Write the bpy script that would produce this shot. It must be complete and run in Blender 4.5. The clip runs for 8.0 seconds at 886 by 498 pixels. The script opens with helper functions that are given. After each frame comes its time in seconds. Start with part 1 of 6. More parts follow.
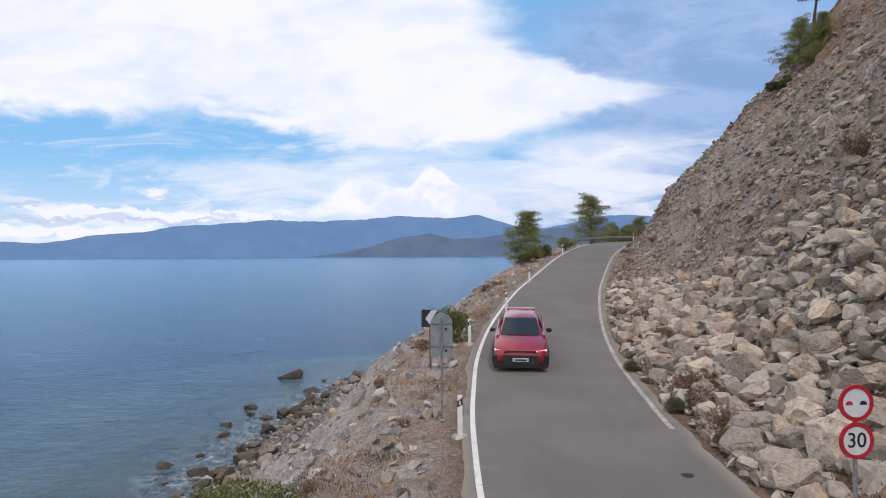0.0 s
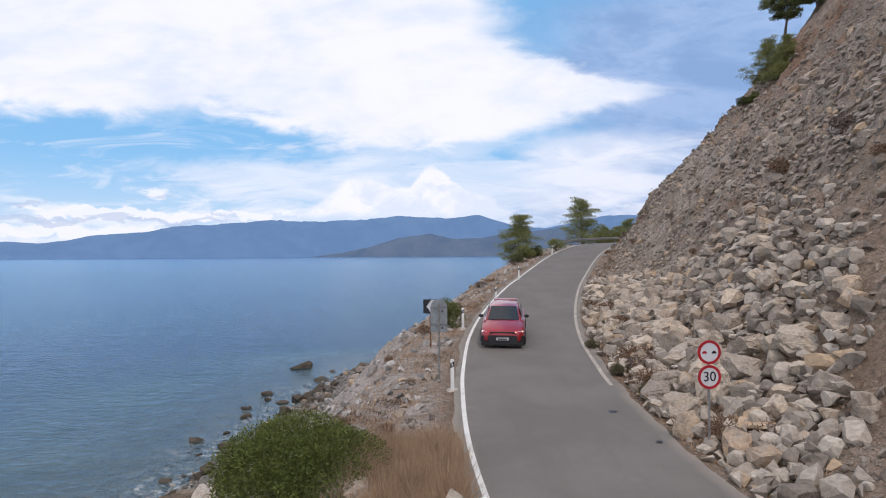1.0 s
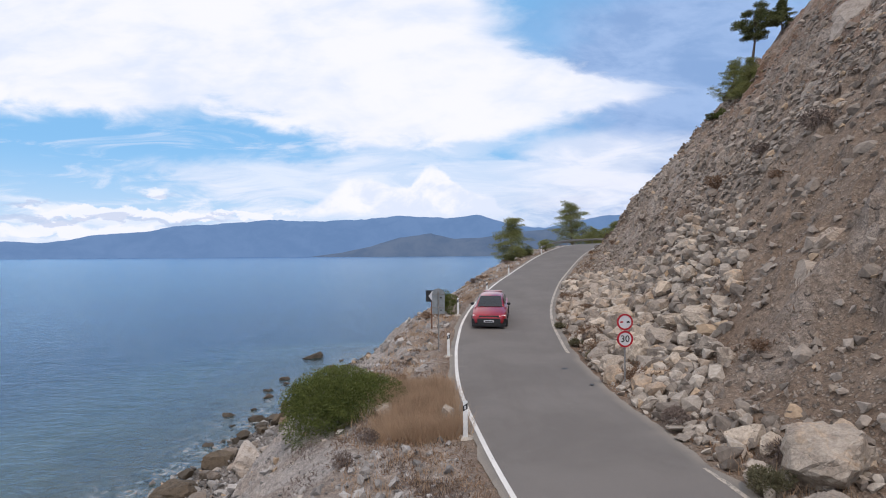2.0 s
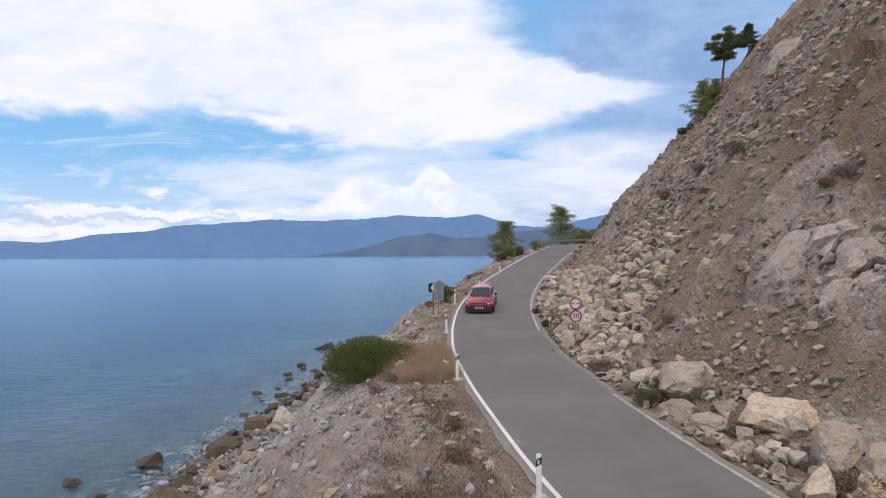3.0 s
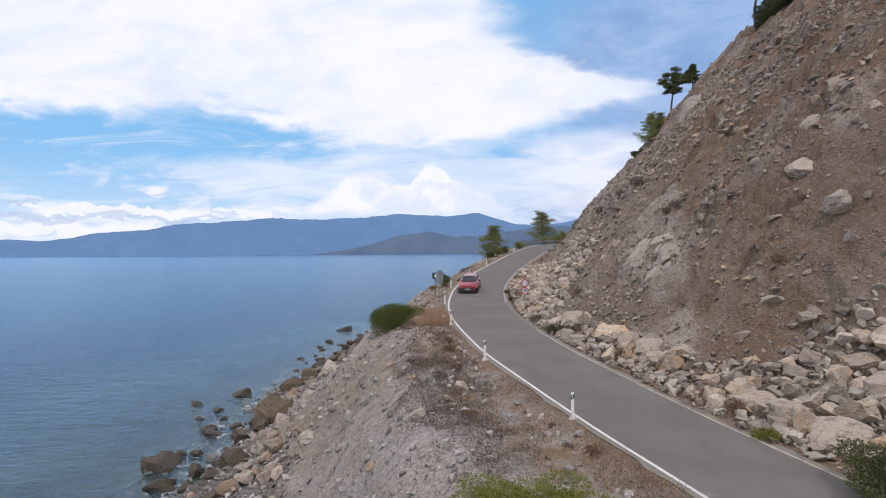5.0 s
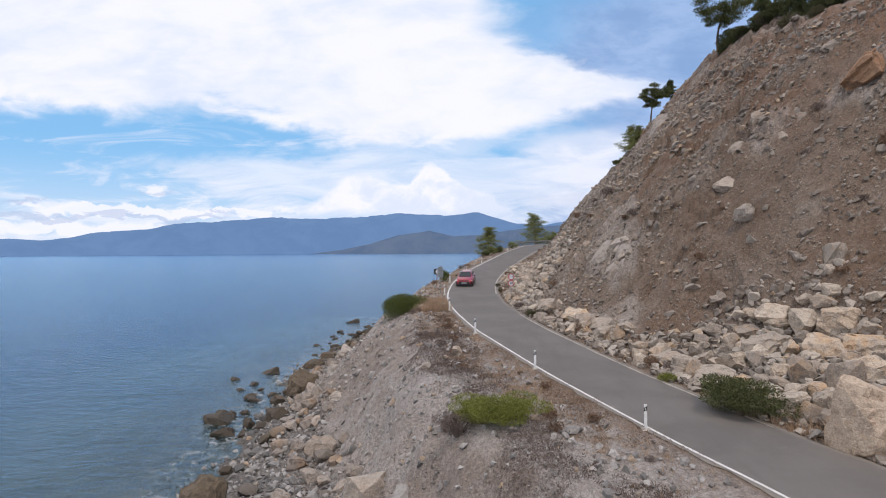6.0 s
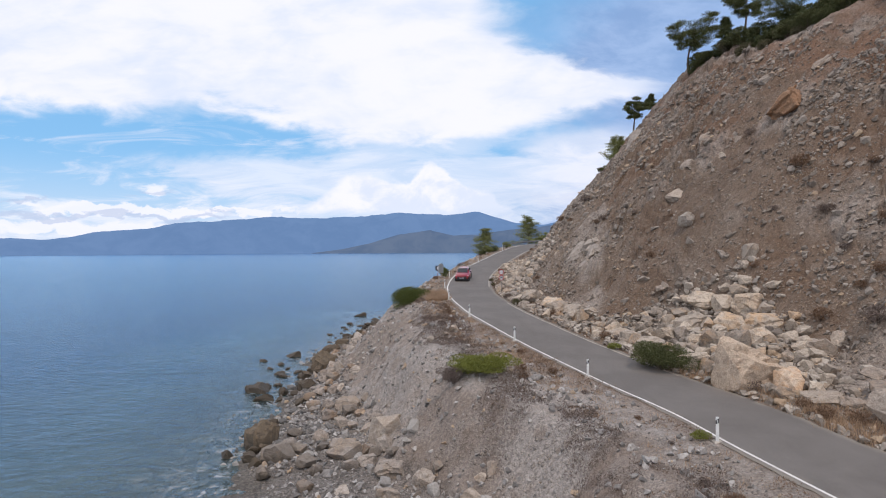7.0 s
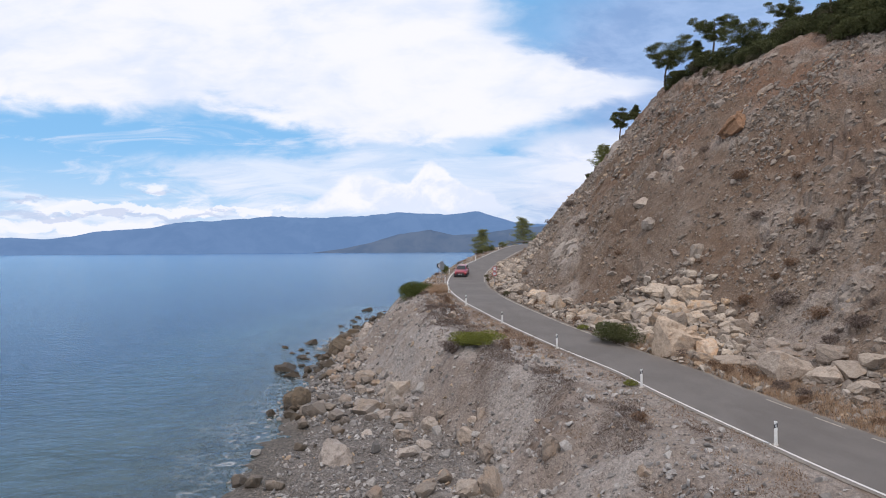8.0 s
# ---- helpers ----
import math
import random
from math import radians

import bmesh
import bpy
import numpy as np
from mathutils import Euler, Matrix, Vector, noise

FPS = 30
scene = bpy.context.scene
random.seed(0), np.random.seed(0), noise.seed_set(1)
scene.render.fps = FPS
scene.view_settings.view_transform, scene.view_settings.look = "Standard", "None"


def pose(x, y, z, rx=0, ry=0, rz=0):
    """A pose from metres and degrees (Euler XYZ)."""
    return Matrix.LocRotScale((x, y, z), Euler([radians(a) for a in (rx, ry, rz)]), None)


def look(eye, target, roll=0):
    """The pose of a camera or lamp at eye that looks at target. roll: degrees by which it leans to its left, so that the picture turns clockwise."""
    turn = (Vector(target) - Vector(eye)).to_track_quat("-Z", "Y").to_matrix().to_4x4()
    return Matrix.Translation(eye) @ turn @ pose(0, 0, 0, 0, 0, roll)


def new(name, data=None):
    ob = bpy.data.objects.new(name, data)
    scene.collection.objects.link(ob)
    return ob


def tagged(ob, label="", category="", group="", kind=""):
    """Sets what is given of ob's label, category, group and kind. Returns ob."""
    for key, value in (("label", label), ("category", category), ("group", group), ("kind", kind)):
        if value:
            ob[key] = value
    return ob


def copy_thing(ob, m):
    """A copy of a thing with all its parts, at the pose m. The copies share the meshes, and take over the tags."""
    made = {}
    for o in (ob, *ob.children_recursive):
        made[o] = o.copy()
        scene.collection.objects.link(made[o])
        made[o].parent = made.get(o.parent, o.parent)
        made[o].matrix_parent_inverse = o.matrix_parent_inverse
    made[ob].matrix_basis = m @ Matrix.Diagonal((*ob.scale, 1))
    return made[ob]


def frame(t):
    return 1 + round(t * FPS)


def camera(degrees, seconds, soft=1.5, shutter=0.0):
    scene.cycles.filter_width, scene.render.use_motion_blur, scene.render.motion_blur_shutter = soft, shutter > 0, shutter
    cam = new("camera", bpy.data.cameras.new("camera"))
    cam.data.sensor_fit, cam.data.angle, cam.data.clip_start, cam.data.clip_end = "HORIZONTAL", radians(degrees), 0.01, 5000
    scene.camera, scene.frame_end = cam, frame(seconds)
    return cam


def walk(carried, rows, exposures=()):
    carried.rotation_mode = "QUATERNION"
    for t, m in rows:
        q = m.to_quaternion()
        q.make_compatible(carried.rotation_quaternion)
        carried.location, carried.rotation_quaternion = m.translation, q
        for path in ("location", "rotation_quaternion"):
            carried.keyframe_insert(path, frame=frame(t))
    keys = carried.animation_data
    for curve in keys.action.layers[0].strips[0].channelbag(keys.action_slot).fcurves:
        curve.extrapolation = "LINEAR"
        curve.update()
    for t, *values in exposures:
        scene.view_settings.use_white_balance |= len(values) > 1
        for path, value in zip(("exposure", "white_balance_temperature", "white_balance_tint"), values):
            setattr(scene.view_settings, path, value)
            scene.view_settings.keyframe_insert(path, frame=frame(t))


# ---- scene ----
cam = camera(73.0, 8.0, 1.05)
ROWS = [
    (0.0, -0.203, -1.603, 12.924, 0.192, 0.530, -0.36),
    (0.5, -0.131, -3.875, 12.929, 0.217, 0.537, -0.36),
    (1.0, -0.068, -6.578, 12.933, 0.233, 0.535, -0.36),
    (1.5, -0.014, -9.648, 12.937, 0.243, 0.525, -0.36),
    (2.0, 0.033, -13.034, 12.940, 0.246, 0.507, -0.36),
    (2.5, 0.072, -16.692, 12.942, 0.244, 0.484, -0.36),
    (3.0, 0.105, -20.585, 12.942, 0.238, 0.456, -0.36),
    (3.5, 0.131, -24.685, 12.942, 0.229, 0.424, -0.36),
    (4.0, 0.151, -28.964, 12.940, 0.218, 0.389, -0.36),
    (4.5, 0.165, -33.398, 12.936, 0.206, 0.352, -0.36),
    (5.0, 0.174, -37.963, 12.930, 0.195, 0.315, -0.36),
    (5.5, 0.178, -42.634, 12.922, 0.185, 0.278, -0.36),
    (6.0, 0.178, -47.381, 12.912, 0.177, 0.242, -0.36),
    (6.5, 0.174, -52.169, 12.899, 0.172, 0.209, -0.36),
    (7.0, 0.166, -56.958, 12.883, 0.172, 0.179, -0.36),
    (7.5, 0.156, -61.696, 12.865, 0.178, 0.154, -0.36),
    (8.0, 0.143, -66.323, 12.843, 0.190, 0.134, -0.36),
]
walk(cam, [(t, pose(x, y, z, 90 + pitch, 0, yaw) @ pose(0, 0, 0, 0, 0, roll)) for t, x, y, z, yaw, pitch, roll in ROWS],
     exposures=[(0.0, -0.08, 6700, 18), (8.0, -0.08, 6700, 18)])

# ---- world, sun, exposure ----
SUN_EL, SUN_AZ = 63.0, 150.0  # degrees; azimuth from north (+y), clockwise


def put(nt, sock, v):
    if isinstance(v, bpy.types.NodeSocket):
        nt.links.new(v, sock)
    else:
        sock.default_value = v


def calc(nt, op, a, b=0.0, c=0.0, clamp=False):
    n = nt.nodes.new("ShaderNodeMath")
    n.operation, n.use_clamp = op, clamp
    put(nt, n.inputs[0], a), put(nt, n.inputs[1], b), put(nt, n.inputs[2], c)
    return n.outputs[0]


def blend(nt, fac, a, b, mode="MIX"):
    n = nt.nodes.new("ShaderNodeMix")
    n.data_type, n.blend_type, n.clamp_factor = "RGBA", mode, True
    for i, v in ((0, fac), (6, a), (7, b)):
        put(nt, n.inputs[i], (*v, 1) if isinstance(v, tuple) and len(v) == 3 else v)
    return n.outputs[2]


def fog(nt, vec, scale, detail=4.0, rough=0.55, distort=0.0):
    n = nt.nodes.new("ShaderNodeTexNoise")
    nt.links.new(vec, n.inputs["Vector"])
    n.inputs["Scale"].default_value, n.inputs["Detail"].default_value = scale, detail
    n.inputs["Roughness"].default_value, n.inputs["Distortion"].default_value = rough, distort
    return n.outputs["Fac"]


def step(nt, v, lo, hi, a=0.0, b=1.0):
    n = nt.nodes.new("ShaderNodeMapRange")
    n.interpolation_type, n.clamp = "SMOOTHSTEP", True
    put(nt, n.inputs[0], v)
    for i, w in ((1, lo), (2, hi), (3, a), (4, b)):
        n.inputs[i].default_value = w
    return n.outputs[0]


def stretch(nt, vec, sx, sy, sz):
    n = nt.nodes.new("ShaderNodeVectorMath")
    n.operation = "MULTIPLY"
    nt.links.new(vec, n.inputs[0])
    n.inputs[1].default_value = (sx, sy, sz)
    return n.outputs[0]


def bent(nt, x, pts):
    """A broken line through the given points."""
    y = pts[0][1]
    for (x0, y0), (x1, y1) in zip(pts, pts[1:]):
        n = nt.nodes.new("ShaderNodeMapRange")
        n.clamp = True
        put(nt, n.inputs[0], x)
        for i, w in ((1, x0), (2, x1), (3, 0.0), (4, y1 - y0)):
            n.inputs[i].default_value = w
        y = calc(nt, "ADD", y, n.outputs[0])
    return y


def make_world():
    world = bpy.data.worlds.new("sky")
    scene.world, world.use_nodes = world, True
    nt = world.node_tree
    nt.nodes.clear()
    out, bg = nt.nodes.new("ShaderNodeOutputWorld"), nt.nodes.new("ShaderNodeBackground")
    nt.links.new(bg.outputs[0], out.inputs[0])
    sky = nt.nodes.new("ShaderNodeTexSky")
    sky.sky_type, sky.sun_disc = "NISHITA", False
    sky.sun_elevation, sky.sun_rotation = radians(SUN_EL), radians(SUN_AZ)
    sky.air_density, sky.dust_density, sky.ozone_density = 1.0, 0.6, 2.0
    geo = nt.nodes.new("ShaderNodeTexCoord").outputs["Generated"]
    sep = nt.nodes.new("ShaderNodeSeparateXYZ")
    nt.links.new(geo, sep.inputs[0])
    dx, dy, dz = sep.outputs
    # cloud decks seen in perspective ahead: u to the right, v up
    ahead = calc(nt, "MAXIMUM", dy, 0.12)
    u0, v0 = calc(nt, "DIVIDE", dx, ahead), calc(nt, "DIVIDE", dz, ahead)
    com = nt.nodes.new("ShaderNodeCombineXYZ")
    nt.links.new(u0, com.inputs[0]), nt.links.new(v0, com.inputs[1])
    uv = com.outputs[0]

    def drift(scale, shift, tall):
        """Two noises about zero that ruffle the edges of the clouds."""
        a = nt.nodes.new("ShaderNodeVectorMath")
        a.operation = "ADD"
        nt.links.new(stretch(nt, uv, 1.0, tall, 1), a.inputs[0])
        a.inputs[1].default_value = (shift, 1.7 * shift, 0)
        return calc(nt, "SUBTRACT", fog(nt, a.outputs[0], scale, 9, 0.58, 0.35), 0.5)

    wide, torn, curl = drift(4.0, 3.1, 2.4), drift(11.0, 7.7, 2.6), drift(22.0, 1.3, 1.3)
    u = calc(nt, "ADD", u0, calc(nt, "ADD", calc(nt, "MULTIPLY", wide, 0.12), calc(nt, "MULTIPLY", torn, 0.09)))
    v = calc(nt, "ADD", v0, calc(nt, "ADD", calc(nt, "MULTIPLY", wide, 0.03), calc(nt, "MULTIPLY", torn, 0.075)))
    broad = fog(nt, stretch(nt, uv, 1.0, 2.2, 1), 2.6, 6, 0.55, 0.4)
    wisps = fog(nt, stretch(nt, uv, 1.0, 4.2, 1), 6.0, 9, 0.62, 0.9)
    puffs = fog(nt, stretch(nt, uv, 1.0, 1.35, 1), 15.0, 9, 0.58, 0.25)

    def hump(cx, cy, sx, sy, w, tilt=0.0, x=u, y=v):
        a = calc(nt, "SUBTRACT", x, cx)
        b = calc(nt, "SUBTRACT", calc(nt, "SUBTRACT", y, cy), calc(nt, "MULTIPLY", a, tilt))
        a, b = calc(nt, "DIVIDE", a, sx), calc(nt, "DIVIDE", b, sy)
        r = calc(nt, "ADD", calc(nt, "MULTIPLY", a, a), calc(nt, "MULTIPLY", b, b))
        return calc(nt, "MULTIPLY", calc(nt, "EXPONENT", calc(nt, "MULTIPLY", r, -1.0)), w)

    def total(terms):
        s = terms[0]
        for t in terms[1:]:
            s = calc(nt, "ADD", s, t)
        return s

    def both(a, b):
        return calc(nt, "MULTIPLY", a, b)

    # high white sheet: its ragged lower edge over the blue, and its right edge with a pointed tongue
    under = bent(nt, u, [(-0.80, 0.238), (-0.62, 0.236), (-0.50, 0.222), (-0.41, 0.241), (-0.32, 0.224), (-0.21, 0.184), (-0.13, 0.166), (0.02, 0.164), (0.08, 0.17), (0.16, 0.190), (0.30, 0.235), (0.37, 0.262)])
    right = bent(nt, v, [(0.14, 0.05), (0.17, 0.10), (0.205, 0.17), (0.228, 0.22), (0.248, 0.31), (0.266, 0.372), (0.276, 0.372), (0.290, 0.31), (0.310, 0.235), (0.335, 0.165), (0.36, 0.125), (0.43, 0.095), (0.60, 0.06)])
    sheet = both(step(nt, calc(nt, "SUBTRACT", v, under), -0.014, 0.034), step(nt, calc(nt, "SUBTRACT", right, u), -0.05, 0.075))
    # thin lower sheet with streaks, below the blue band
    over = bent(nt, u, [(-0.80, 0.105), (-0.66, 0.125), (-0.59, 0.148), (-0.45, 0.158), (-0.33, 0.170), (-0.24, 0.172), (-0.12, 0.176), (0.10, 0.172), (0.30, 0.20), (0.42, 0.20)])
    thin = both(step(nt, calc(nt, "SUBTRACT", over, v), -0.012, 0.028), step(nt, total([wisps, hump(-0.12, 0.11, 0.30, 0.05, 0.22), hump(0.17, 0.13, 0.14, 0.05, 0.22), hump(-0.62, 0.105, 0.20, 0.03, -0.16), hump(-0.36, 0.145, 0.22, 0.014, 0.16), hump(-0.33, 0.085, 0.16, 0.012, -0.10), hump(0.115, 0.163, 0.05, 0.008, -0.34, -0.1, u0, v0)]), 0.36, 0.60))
    streak = both(step(nt, fog(nt, stretch(nt, uv, 1.0, 6.5, 1), 5.0, 9, 0.62, 1.0), 0.50, 0.70), both(step(nt, v0, 0.235, 0.205), step(nt, u0, -0.02, -0.16)))
    # grey-blue veil on the right
    veil = step(nt, total([hump(0.44, 0.20, 0.22, 0.17, 0.95), hump(0.5, 0.06, 0.5, 0.07, 0.75), hump(0.40, 0.36, 0.32, 0.12, 0.62), calc(nt, "MULTIPLY", calc(nt, "SUBTRACT", broad, 0.5), 0.9)]), 0.12, 0.70)
    pale = step(nt, total([hump(0.24, 0.165, 0.17, 0.055, 0.62), hump(0.22, 0.11, 0.16, 0.03, 0.35), hump(0.37, 0.27, 0.05, 0.02, 0.3), calc(nt, "MULTIPLY", wide, 0.9), calc(nt, "MULTIPLY", torn, 0.7)]), 0.16, 0.62)
    # heaped cumulus over the far range and flat low bands
    ub = calc(nt, "ADD", u0, calc(nt, "MULTIPLY", curl, 0.035))
    vb = calc(nt, "ADD", v0, calc(nt, "ADD", calc(nt, "MULTIPLY", curl, 0.030), calc(nt, "MULTIPLY", calc(nt, "SUBTRACT", puffs, 0.5), 0.05)))
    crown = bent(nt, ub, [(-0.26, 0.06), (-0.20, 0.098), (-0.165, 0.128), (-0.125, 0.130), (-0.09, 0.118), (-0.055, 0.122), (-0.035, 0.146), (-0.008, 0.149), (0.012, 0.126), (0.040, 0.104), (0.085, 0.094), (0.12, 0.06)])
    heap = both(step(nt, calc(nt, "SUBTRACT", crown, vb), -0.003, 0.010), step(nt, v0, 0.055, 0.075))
    low = step(nt, total([hump(-0.60, 0.074, 0.10, 0.011, 0.85, 0, ub, vb), hump(-0.47, 0.071, 0.12, 0.007, 0.7, 0, ub, vb), hump(-0.70, 0.090, 0.05, 0.008, 0.5, 0, ub, vb), hump(-0.49, 0.104, 0.06, 0.011, 0.55, 0, ub, vb), hump(-0.62, 0.043, 0.28, 0.014, 0.8, -0.03, ub, vb), hump(-0.30, 0.068, 0.2, 0.008, 0.5, 0, ub, vb), calc(nt, "MULTIPLY", torn, 0.8), calc(nt, "MULTIPLY", calc(nt, "SUBTRACT", puffs, 0.5), 0.7)]), 0.34, 0.60)
    grey = step(nt, total([hump(-0.64, 0.066, 0.16, 0.006, 1.0), hump(-0.71, 0.086, 0.05, 0.005, 0.9), hump(-0.49, 0.098, 0.06, 0.006, 0.7), hump(-0.42, 0.066, 0.10, 0.004, 0.8), calc(nt, "MULTIPLY", torn, 0.8)]), 0.35, 0.75)
    rest = fog(nt, stretch(nt, geo, 1, 1, 2.5), 2.0, 6, 0.6, 0.3)
    back = both(step(nt, rest, 0.36, 0.62), step(nt, dy, 0.45, 0.2))
    haze = step(nt, calc(nt, "ABSOLUTE", dz), 0.17, 0.0, 0.0, 0.62)
    c = blend(nt, 0.62, sky.outputs[0], SKY_TINT)
    c = blend(nt, haze, c, HAZE)
    c = blend(nt, both(veil, 0.95), c, blend(nt, step(nt, total([fog(nt, stretch(nt, uv, 1.0, 2.6, 1), 4.6, 8, 0.62, 0.6), calc(nt, "MULTIPLY", torn, 0.5)]), 0.34, 0.66), VEIL_DARK, VEIL))
    c = blend(nt, both(pale, 0.72), c, CLOUD_DIM)
    c = blend(nt, both(streak, 0.55), c, CLOUD_DIM)
    c = blend(nt, both(thin, 0.66), c, blend(nt, step(nt, wisps, 0.40, 0.62), CLOUD_DIM, CLOUD))
    c = blend(nt, both(sheet, 0.98), c, blend(nt, step(nt, total([broad, calc(nt, "MULTIPLY", torn, 0.4)]), 0.30, 0.58), CLOUD_DIM, CLOUD))
    c = blend(nt, both(low, 0.85), c, CLOUD)
    c = blend(nt, both(grey, 0.6), c, CLOUD_LOW)
    c = blend(nt, heap, c, blend(nt, step(nt, total([puffs, calc(nt, "MULTIPLY", calc(nt, "SUBTRACT", vb, 0.09), 2.0)]), 0.40, 0.62), CLOUD_DIM, CLOUD))
    c = blend(nt, both(back, 0.9), c, CLOUD)
    nt.links.new(c, bg.inputs[0])
    bg.inputs[1].default_value = 0.1


SKY_TINT, HAZE, VEIL = (2.3, 6.9, 11.8), (7.4, 8.9, 10.5), (3.8, 5.7, 8.8)
VEIL_DARK = (2.6, 4.4, 7.5)
CLOUD, CLOUD_DIM, CLOUD_LOW = (9.7, 10.4, 11.2), (7.7, 9.0, 10.6), (5.0, 6.4, 8.7)
make_world()
sun = new("sun", bpy.data.lights.new("sun", "SUN"))
sun.data.energy, sun.data.angle, sun.data.color = 1.6, radians(8), (1.0, 0.88, 0.73)
az, el = radians(SUN_AZ), radians(SUN_EL)
sun.matrix_world = look((math.sin(az) * math.cos(el) * 50, math.cos(az) * math.cos(el) * 50, 50 * math.sin(el)), (0, 0, 0))


# ---- materials ----
def material(name, rough=0.8, metal=0.0, colour=(0.5, 0.5, 0.5)):
    m = bpy.data.materials.new(name)
    m.use_nodes = True
    nt = m.node_tree
    b = nt.nodes["Principled BSDF"]
    b.inputs["Roughness"].default_value, b.inputs["Metallic"].default_value = rough, metal
    b.inputs["Base Color"].default_value = (*colour, 1)
    return m, nt, b, nt.nodes.new("ShaderNodeTexCoord").outputs["Object"]


def bump(nt, b, height, strength, dist):
    n = nt.nodes.new("ShaderNodeBump")
    n.inputs["Strength"].default_value, n.inputs["Distance"].default_value = strength, dist
    nt.links.new(height, n.inputs["Height"])
    nt.links.new(n.outputs[0], b.inputs["Normal"])


def cells(nt, vec, scale, feature="F1"):
    n = nt.nodes.new("ShaderNodeTexVoronoi")
    n.feature = feature
    nt.links.new(vec, n.inputs["Vector"])
    n.inputs["Scale"].default_value = scale
    return n


def grey_of(nt, colour):
    n = nt.nodes.new("ShaderNodeSeparateColor")
    nt.links.new(colour, n.inputs[0])
    return n.outputs[0]


def attribute(nt, name):
    n = nt.nodes.new("ShaderNodeAttribute")
    n.attribute_name = name
    return n.outputs["Fac"]


def plain(name, colour, rough=0.6, metal=0.0, vary=0.12, scale=3.0, relief=0.0):
    m, nt, b, co = material(name, rough, metal, colour)
    f = fog(nt, co, scale, 5, 0.6)
    dark = tuple(c * (1 - 2 * vary) for c in colour)
    lite = tuple(min(1, c * (1 + 1.2 * vary)) for c in colour)
    nt.links.new(blend(nt, step(nt, f, 0.3, 0.7), dark, lite), b.inputs["Base Color"])
    if relief:
        bump(nt, b, fog(nt, co, scale * 6, 4, 0.6), 0.5, relief)
    return m


def ground_material():
    m, nt, b, co = material("gravelly_earth", 0.93)
    big, mid, fine = fog(nt, co, 0.11, 5, 0.6, 0.5), fog(nt, co, 0.7, 6, 0.65, 0.4), fog(nt, co, 6.0, 6, 0.7)
    c = blend(nt, step(nt, big, 0.38, 0.62), (0.215, 0.176, 0.142), (0.160, 0.110, 0.076))
    c = blend(nt, step(nt, mid, 0.50, 0.74), c, (0.25, 0.215, 0.182))
    c = blend(nt, calc(nt, "MULTIPLY", attribute(nt, "gravel"), step(nt, mid, 0.30, 0.60, 0.5, 1.0)), c, (0.345, 0.335, 0.325))
    c = blend(nt, calc(nt, "MULTIPLY", attribute(nt, "soil"), 0.8), c, blend(nt, step(nt, mid, 0.35, 0.65), (0.112, 0.080, 0.058), (0.162, 0.122, 0.092)))
    c = blend(nt, calc(nt, "MULTIPLY", attribute(nt, "ledge"), step(nt, mid, 0.35, 0.6, 0.3, 0.9)), c, (0.345, 0.325, 0.303))
    pos = nt.nodes.new("ShaderNodeSeparateXYZ")
    nt.links.new(co, pos.inputs[0])
    z = pos.outputs[2]
    red = calc(nt, "MULTIPLY", step(nt, z, 17.0, 31.0), step(nt, fog(nt, co, 0.22, 5, 0.6), 0.40, 0.60))
    c = blend(nt, calc(nt, "MULTIPLY", red, 0.75), c, (0.205, 0.122, 0.08))
    c = blend(nt, calc(nt, "MULTIPLY", attribute(nt, "verge"), step(nt, fog(nt, co, 0.9, 5, 0.6), 0.42, 0.62)), c, (0.225, 0.168, 0.122))
    c = blend(nt, attribute(nt, "beach"), c, blend(nt, step(nt, fine, 0.35, 0.65), (0.105, 0.100, 0.096), (0.215, 0.205, 0.195)))
    c = blend(nt, step(nt, z, 0.35, 0.02, 0, 0.65), c, (0.075, 0.072, 0.062))
    # loose chips at two sizes
    s1, s2 = cells(nt, co, 3.2), cells(nt, co, 9.0)
    p1 = calc(nt, "MULTIPLY", step(nt, s1.outputs["Distance"], 0.42, 0.22), step(nt, grey_of(nt, s1.outputs["Color"]), 0.58, 0.66))
    p2 = calc(nt, "MULTIPLY", step(nt, s2.outputs["Distance"], 0.50, 0.30), step(nt, grey_of(nt, s2.outputs["Color"]), 0.42, 0.5))
    stone = blend(nt, grey_of(nt, s2.outputs["Color"]), (0.16, 0.145, 0.13), (0.40, 0.365, 0.32))
    strewn = step(nt, fog(nt, co, 0.35, 5, 0.65, 0.6), 0.40, 0.60, 0.12, 1.0)
    p1, p2 = calc(nt, "MULTIPLY", p1, strewn), calc(nt, "MULTIPLY", p2, strewn)
    c = blend(nt, calc(nt, "MULTIPLY", p2, 0.65), c, stone)
    c = blend(nt, calc(nt, "MULTIPLY", p1, 0.6), c, stone)
    grit = fog(nt, co, 24.0, 4, 0.75)
    c = blend(nt, 0.55, c, blend(nt, step(nt, fine, 0.28, 0.72), (0.2, 0.2, 0.2), (0.8, 0.8, 0.8)), "OVERLAY")
    c = blend(nt, 0.4, c, blend(nt, step(nt, grit, 0.3, 0.7), (0.15, 0.15, 0.15), (0.85, 0.85, 0.85)), "OVERLAY")
    c = blend(nt, 1.0, c, (0.92, 0.845, 0.785), "MULTIPLY")
    nt.links.new(c, b.inputs["Base Color"])
    h = calc(nt, "ADD", calc(nt, "MULTIPLY", p1, 0.9), calc(nt, "ADD", calc(nt, "MULTIPLY", p2, 0.4), calc(nt, "MULTIPLY", fine, 0.7)))
    bump(nt, b, h, 1.0, 0.12)
    return m


